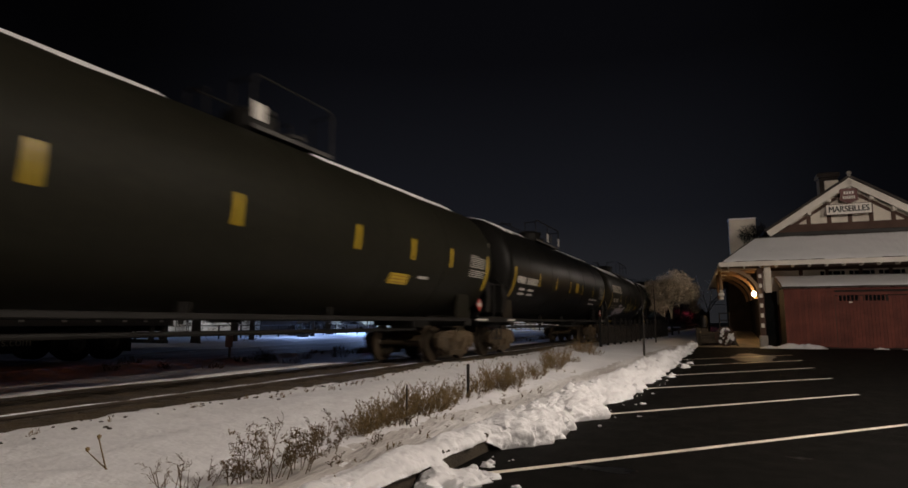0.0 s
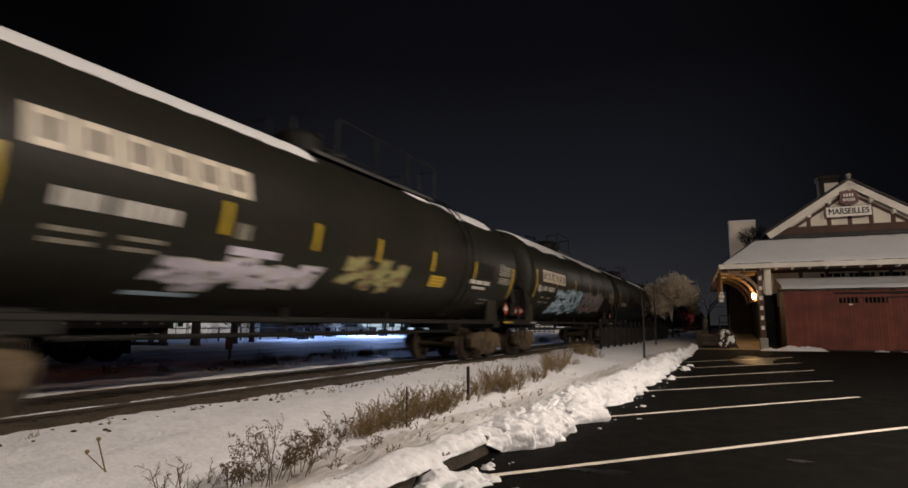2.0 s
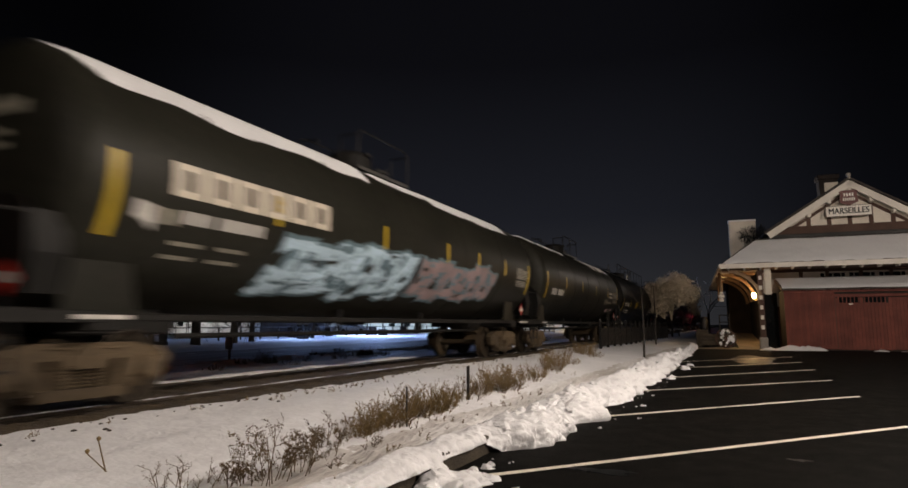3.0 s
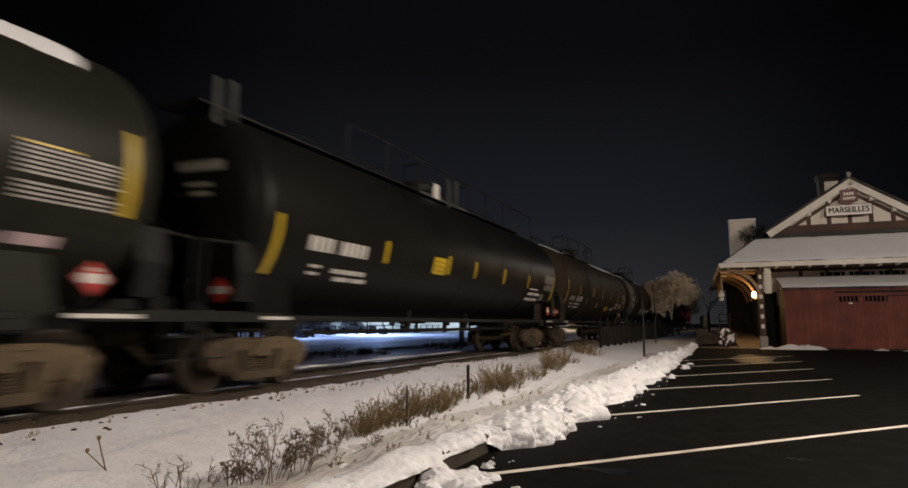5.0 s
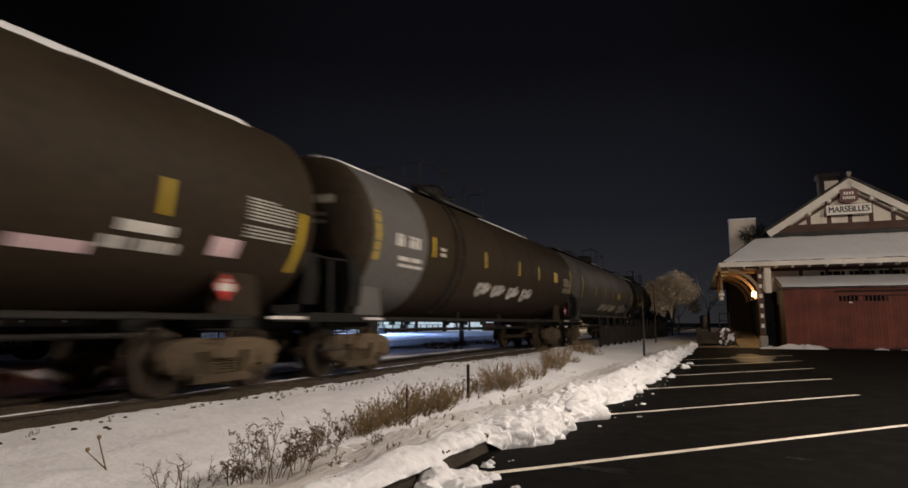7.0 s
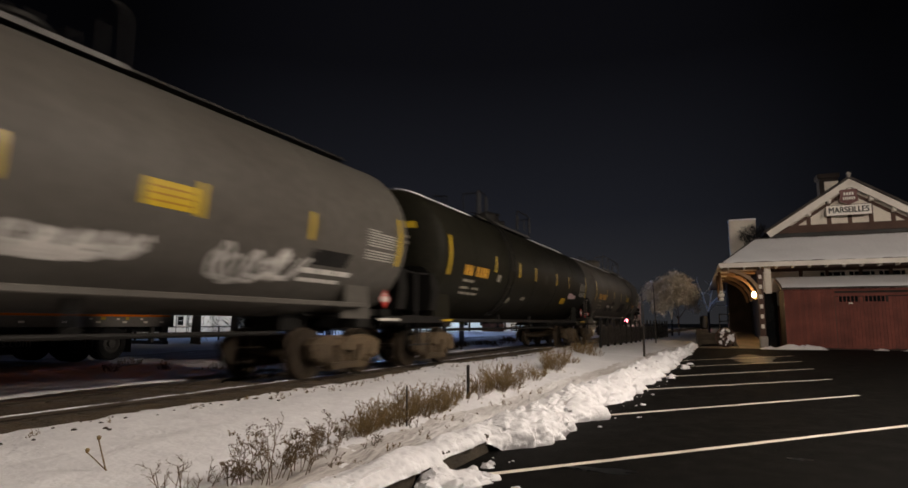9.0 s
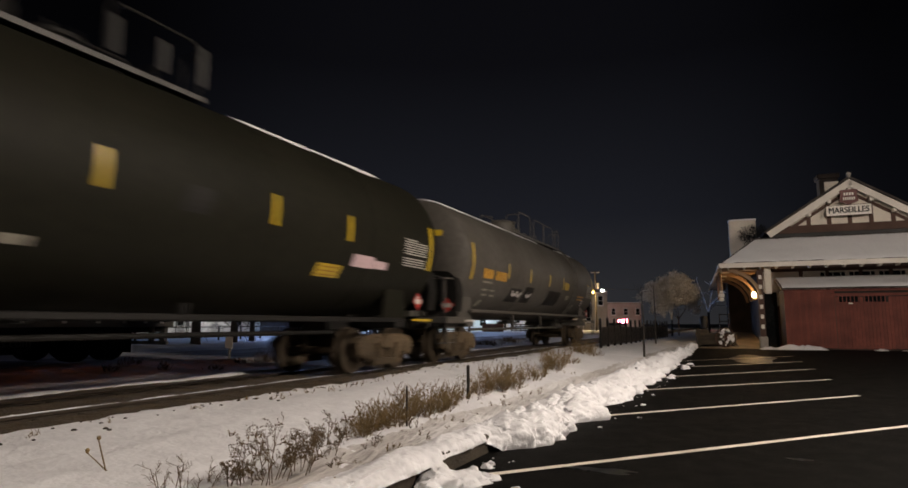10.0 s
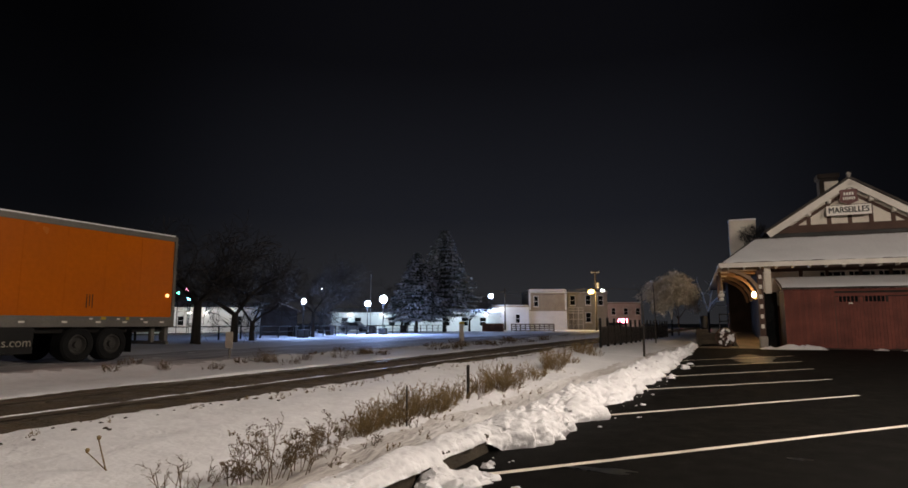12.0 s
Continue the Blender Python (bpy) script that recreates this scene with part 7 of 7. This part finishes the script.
fp = thing("flagpole", pose(-39.7, 63.7, 0.2), label="thin bare pale flagpole in the park", category="flagpole")
part("pole", Shape().tube((0, 0, -0.2), (0, 0, 7.0), 0.06, 0.04, 8), GALV, fp)
part("finial", Shape().lathe([(7.0, 0.02), (7.05, 0.07), (7.12, 0.07), (7.16, 0.01)], "z", 8), GALV, fp)


def build_house(at, turn, w, d, h, wall_mat, label, windows=(), flat=True, roof_h=0.0, corner=None, name="building"):
    """A box building: walls, a parapet or pitched roof, and windows (x, z, w, h) on its front (-y side)."""
    b = thing(name, pose(*at, 0, 0, turn), label=label, category="building")
    part("wall", Shape().box(0, w, 0, d, -0.3, h), wall_mat, b)
    if flat:
        part("parapet", Shape().block(-0.12, w + 0.12, -0.12, d + 0.12, h + 0.002, h + 0.3, 0.04), GREYWALL, b)
        part("roof_snow", Shape().block(0.1, w - 0.1, 0.1, d - 0.1, h + 0.302, h + 0.42, 0.05), ROOFSNOW, b, "snow on the flat roof")
    else:
        part("roof", Shape().prism([(-0.3, h), (d + 0.3, h), (d / 2, h + roof_h)], -0.3, w + 0.3), SHINGLE, b)
        part("roof_snow", Shape().prism([(-0.35, h + 0.03), (d / 2, h + roof_h + 0.12), (d / 2, h + roof_h + 0.04), (-0.3, h - 0.02)], -0.3, w + 0.3), ROOFSNOW, b)
    if corner:
        for x in (0.0, w):
            part("corner_board", Shape().block(x - 0.2, x + 0.2, -0.06, 0.2, -0.3, h, 0.02), corner, b)
    for x, z, ww, hh, lit in windows:
        f = part("window", Shape().block(x - ww / 2 - 0.1, x + ww / 2 + 0.1, -0.06, 0.0, z - 0.1, z + hh + 0.1, 0.01), SIDING if not lit else TRIMWHITE, b)
        part("pane", Shape().box(x - ww / 2, x + ww / 2, -0.07, -0.062, z, z + hh / 2 - 0.03), GLASSDARK, f)
        part("pane", Shape().box(x - ww / 2, x + ww / 2, -0.07, -0.062, z + hh / 2 + 0.03, z + hh), GLASSDARK, f)
        part("sill", Shape().block(x - ww / 2 - 0.15, x + ww / 2 + 0.15, -0.14, 0.0, z - 0.2, z - 0.102, 0.01), TRIMWHITE, f)
    return b


build_house((-60.3, 84.7, 0.2), 24.2, 27.8, 12, 3.0, SIDING, "long low white building beyond the park", [(x, 0.9, 1.0, 1.3, 0) for x in (2.2, 4.4, 10, 12.5, 19, 22, 25)], flat=False, roof_h=0.7)
build_house((-72.8, 60.5, 0.2), 24.2, 14.2, 12, 3.4, SIDING, "pale lit building behind the park trees", [(x, 1.0, 0.8, 1.2, 0) for x in (4.0, 12)], flat=False, roof_h=0.8)
build_house((-41.2, 108.8, 0.2), 24.2, 7.0, 12, 4.3, SIDING, "white single-storey building with one dark window", [(4.9, 1.4, 0.7, 1.5, 0)])
TWO = build_house((-35.2, 113.6, 0.2), 24.2, 6.9, 14, 7.4, TANWALL, "two-storey flat-roofed building with pale corner boards", [(1.2, 4.5, 0.7, 1.9, 0)], corner=SIDING)
part("top_board", Shape().block(-0.15, 7.05, -0.14, -0.122, 7.05, 7.7, 0.005), SIDING, TWO, "pale board along the roofline")
part("storey_band", Shape().block(-0.1, 7.0, -0.10, 0.0, 3.6, 3.85, 0.02), GREYWALL, TWO)
part("lower_front", Shape().block(0.22, 6.68, -0.09, -0.002, -0.2, 3.59, 0.01), SIDING, TWO, "pale ground-floor front")
THREE = build_house((-29.0, 118.5, 0.2), 24.2, 7.6, 14, 6.9, GREYWALL, "grey two-storey building with an outside stair", [(0.9, 4.8, 0.9, 1.8, 0), (3.9, 4.9, 0.9, 1.8, 0), (6.3, 4.8, 0.9, 1.8, 0), (3.9, 1.5, 0.9, 1.8, 0)])
for i in range(12):
    part("stair_tread", Shape().block(0.1, 1.2, -2.6 + i * 0.2, -2.35 + i * 0.2, 0.3 + i * 0.24, 0.36 + i * 0.24, 0.01), TIMBER, THREE)
part("stair_landing", Shape().block(-0.4, 2.6, -1.6, -0.1, 3.2, 3.32, 0.02), PALEPOST, THREE)
for x in (-0.4, 0.6, 1.6, 2.5):
    part("stair_post", Shape().block(x, x + 0.12, -1.6, -1.48, -0.2, 4.3, 0.01), PALEPOST, THREE)
for z in (1.0, 2.0, 3.7, 4.2):
    part("stair_rail", Shape().block(-0.4, 2.6, -1.58, -1.52, z, z + 0.12, 0.01), PALEPOST, THREE)
build_house((-27.6, 152.0, 0.2), 24.2, 8.2, 14, 6.0, PINKWALL, "pale brick building at the end of the street", [(1.5, 3.4, 0.9, 1.5, 0), (4.5, 3.4, 0.9, 1.5, 0), (7.4, 3.4, 0.9, 1.5, 0)], corner=None)
build_house((-39.8, 50.1, 0.2), 131, 3.4, 3.5, 2.45, SHELTERWALL, "small dark park shelter with a pitched roof", (), flat=False, roof_h=0.75, name="park_shelter")


def build_wall_lamp(house_at, along, h, watts, colour):
    m = pose(*house_at, 0, 0, 24.2)
    p = m @ Vector((along, -0.1, h))
    t = thing("wall_lamp", Matrix.Translation(p) @ Matrix.Rotation(radians(24.2), 4, "Z"), label="small lit lamp fixed on a pale wall", category="lamp", group="lamps on the low buildings")
    part("bracket", Shape().block(-0.08, 0.08, 0.0, 0.1, -0.1, 0.1, 0.01), DARKSTEEL, t)
    part("glass", Shape().block(-0.12, 0.12, -0.22, 0.0, -0.12, 0.08, 0.02), PORCHGLOW, t, "glowing glass")
    lamp("wall_light", m @ Vector((along, -2.4, h + 0.2)), watts, colour, 0.1)


PORCHGLOW = material("lit_porch_glass", (1, 0.95, 0.85), 0.4, emit=(1.0, 0.93, 0.8), strength=20)
for along in (2.6, 5.2, 7.4, 11.0):
    build_wall_lamp((-72.8, 60.5, 0.2), along, 2.7, 75, (1.0, 0.88, 0.7))
for along in (3.0, 8.5, 14.5, 20.0, 25.5):
    build_wall_lamp((-60.3, 84.7, 0.2), along, 2.7, 270, (0.72, 0.9, 1.0))
build_wall_lamp((-41.2, 108.8, 0.2), 2.0, 3.9, 200, (0.9, 0.95, 1.0))


def build_park_fence():
    """Low rail fence with brick piers along the edge of the park."""
    f = thing("park_fence", label="low dark rail fence with posts along the park", category="fence")
    pts = [Vector((-33.0, 24.0, 0.2)), Vector((-36.5, 50.0, 0.2)), Vector((-40.5, 86.0, 0.2))]
    for a, b in zip(pts, pts[1:]):
        n = int((b - a).length / 2.4)
        for i in range(n):
            p, q = a.lerp(b, i / n), a.lerp(b, (i + 1) / n)
            part("post", Shape().block(p.x - 0.05, p.x + 0.05, p.y - 0.05, p.y + 0.05, 0.1, 1.25, 0.01), DARKSTEEL, f)
            part("rail", Shape().tube((p.x, p.y, 1.2), (q.x, q.y, 1.2), 0.035, n=5).tube((p.x, p.y, 0.75), (q.x, q.y, 0.75), 0.03, n=5), DARKSTEEL, f)
    for x, y in ((-36.0, 46.0), (-36.9, 53.0), (-38.0, 63.0), (-39.0, 72.5)):
        pr = part("planter_box", Shape().block(-0.32, 0.32, -0.32, 0.32, -0.1, 0.92, 0.04).block(-0.38, 0.38, -0.38, 0.38, 0.92, 1.02, 0.03), DARKSHADEBRICK, at=pose(x - 1.0, y, 0.2))
        tagged(pr, label="dark brick pier beside the park fence", category="pier", group="brick piers in the park")


build_park_fence()
bw = thing("brick_wall", label="low dark brick wall with snow along its foot", category="wall")
part("wall", Shape().block(-34.9, -31.5, 88.0, 88.4, 0.0, 1.45, 0.03), BRICK, bw, at=pose(0, 0, 0))
bw2 = thing("lattice_fence", label="weathered timber lattice fence before the houses", category="fence")
for i in range(10):
    part("post", Shape().block(-31.3 + i * 0.75, -31.18 + i * 0.75, 91.0, 91.12, 0.0, 1.35, 0.01), TIMBER, bw2)
for z in (0.35, 0.65, 0.95, 1.25):
    part("rail", Shape().block(-31.3, -24.5, 91.03, 91.1, z, z + 0.14, 0.01), TIMBER, bw2)

for i, (x, y, h, g, c, l) in enumerate([(-29.0, 27.2, 7.5, 0.26, 0.32, 4), (-29.4, 30.7, 7.0, 0.24, 0.26, 4), (-30.2, 33.2, 6.5, 0.18, 0.2, 4), (-34.0, 45.0, 7.5, 0.16, 0.3, 4), (-46.0, 62.5, 10.0, 0.34, 0.18, 4), (-45.5, 82.0, 8.0, 0.18, 0.3, 4), (-37.0, 88.0, 7.5, 0.16, 0.22, 4), (-42.0, 104.0, 5.5, 0.16, 0.25, 4)]):
    build_bare_tree((x, y, 0.2), h, 40 + i, "dark bare park tree in snow", g, 3, l, c)
build_spruce((-37.3, 79.6, 0.2), 14.8, 6.0, 11)
build_spruce((-38.4, 73.2, 0.2), 10.8, 5.0, 12)
build_bare_tree((-4.75, 56.0, 0.2), 4.55, 61, "small tree with clumps of pale frosted leaves beside the path", 0.08, 3, 4, 0.34, snowy=44, out=0.09, crown_mat=FROST)
build_bare_tree((-2.35, 72.0, 0.2), 7.2, 62, "sparse bare tree with snow on its limbs behind the station", 0.15, 2, 2, 0.34, out=0.35, crown_mat=SNOW)
build_bare_tree((-9.0, 120.0, 0.2), 7.0, 63, "bare tree at the end of the street", 0.16, 2, 4, 0.3, out=0.6)


def build_car(x, y, turn, mat, label):
    c = thing("parked_car", pose(x, y, 0.2, 0, 0, turn), label=label, category="car")
    out = [(-2.2, 0.35), (2.2, 0.35), (2.25, 0.75), (1.3, 0.9), (0.7, 1.42), (-1.2, 1.45), (-1.9, 0.95), (-2.25, 0.85)]
    part("body", Shape().prism(out, -0.85, 0.85, "y"), mat, c)
    part("window", Shape().prism([(1.05, 0.95), (0.62, 1.36), (-1.12, 1.38), (-1.6, 0.97)], -0.86, 0.86, "y"), GLASSDARK, c)
    for k in (-1.4, 1.4):
        for s in (-0.8, 0.8):
            part("wheel", Shape().lathe([(-0.1, 0.1), (-0.1, 0.32), (0.1, 0.32), (0.1, 0.1)], "y", 14, Matrix.Translation((k, s, 0.32))), RUBBER, c)
    for s in (-0.7, 0.7):
        part("tail_light", Shape().block(-2.28, -2.22, s - 0.16, s + 0.16, 0.72, 0.84, 0.01), SIGNRED, c)
    return c


CARDARK = material("dark_car_paint", (0.03, 0.03, 0.035), 0.3, vary=0.1)
CARGREY = material("grey_car_paint", (0.25, 0.25, 0.26), 0.3, vary=0.1)
for x, y, m, l in ((-52.0, 79.0, CARGREY, "grey car parked by the white building"), (-57.5, 78.0, CARDARK, "dark car parked by the white building"), (-45.0, 100.0, CARDARK, "dark car parked under a lamp"), (-22.5, 128.0, CARDARK, "dark car parked in the street")):
    build_car(x, y, 10, m, l)
pc = build_car(-20.6, 129.4, 10, CARGREY, "grey car with a glowing red light on the street")
part("light_bar", Shape().block(-0.7, 1.1, -0.75, 0.75, 1.45, 2.15, 0.03), REDGLOW, pc, "red light bar")
for i, (x, y, z, g, r, l) in enumerate([(-64.8, 57.55, 5.2, GREENGLOW, 0.2, "green neon light far behind the trees"), (-63.45, 58.0, 5.6, PINKGLOW, 0.4, "pink neon light far behind the trees"), (-62.6, 57.5, 4.4, BLUEGLOW, 0.32, "blue neon light far behind the trees"), (-4.6, 118.0, 2.2, REDGLOW, 0.16, "small red signal light beside the track"), (-72.6, 98.8, 7.9, PORCHGLOW, 0.17, "small distant white street light")]):
    t_ = thing("distant_light", pose(x, y, 0.2), label=l, category="light")
    part("lamp", Shape().lathe([(z - r, 0.02), (z - r * 0.7, r * 0.7), (z, r), (z + r * 0.7, r * 0.7), (z + r, 0.02)], "z", 10), g, t_, smooth=True)
    part("post", Shape().tube((0, 0, -0.2), (0, 0, z - r), 0.05, n=6), DARKSTEEL, t_)
tb = thing("picnic_table", pose(-5.3, 60.0, 0.2), label="picnic table with snow on it", category="table")
part("tabletop", Shape().block(-1.0, 1.0, -0.4, 0.4, 0.7, 0.76, 0.01), TIMBER, tb)
part("snow", Shape().block(-0.95, 0.95, -0.36, 0.36, 0.761, 0.85, 0.03), SNOW, tb)
for k in (-0.8, 0.8):
    part("leg", Shape().block(k - 0.05, k + 0.05, -0.5, 0.5, 0.35, 0.42, 0.01).block(k - 0.04, k + 0.04, -0.35, -0.25, 0, 0.7, 0.01).block(k - 0.04, k + 0.04, 0.25, 0.35, 0, 0.7, 0.01), TIMBER, tb)


# ---- what moves ----
def motions():
    for car, y0 in TRAIN:
        walk(car, [(t, pose(TRACK_X, y0 - 0.08 - SPEED * t, RAIL_Z)) for t in (0.0, 3.0, 6.0, 9.0, 12.0)])
    # the wheelsets roll: radius 0.457 m
    turn = SPEED / 0.457
    n = 1 + int(12.0 * FPS / 1)
    for ws in WHEELSETS:
        p = ws.location.copy()
        walk(ws, [(i / FPS, Matrix.Translation(p) @ Matrix.Rotation(turn * i / FPS, 4, "X")) for i in range(n)])


motions()
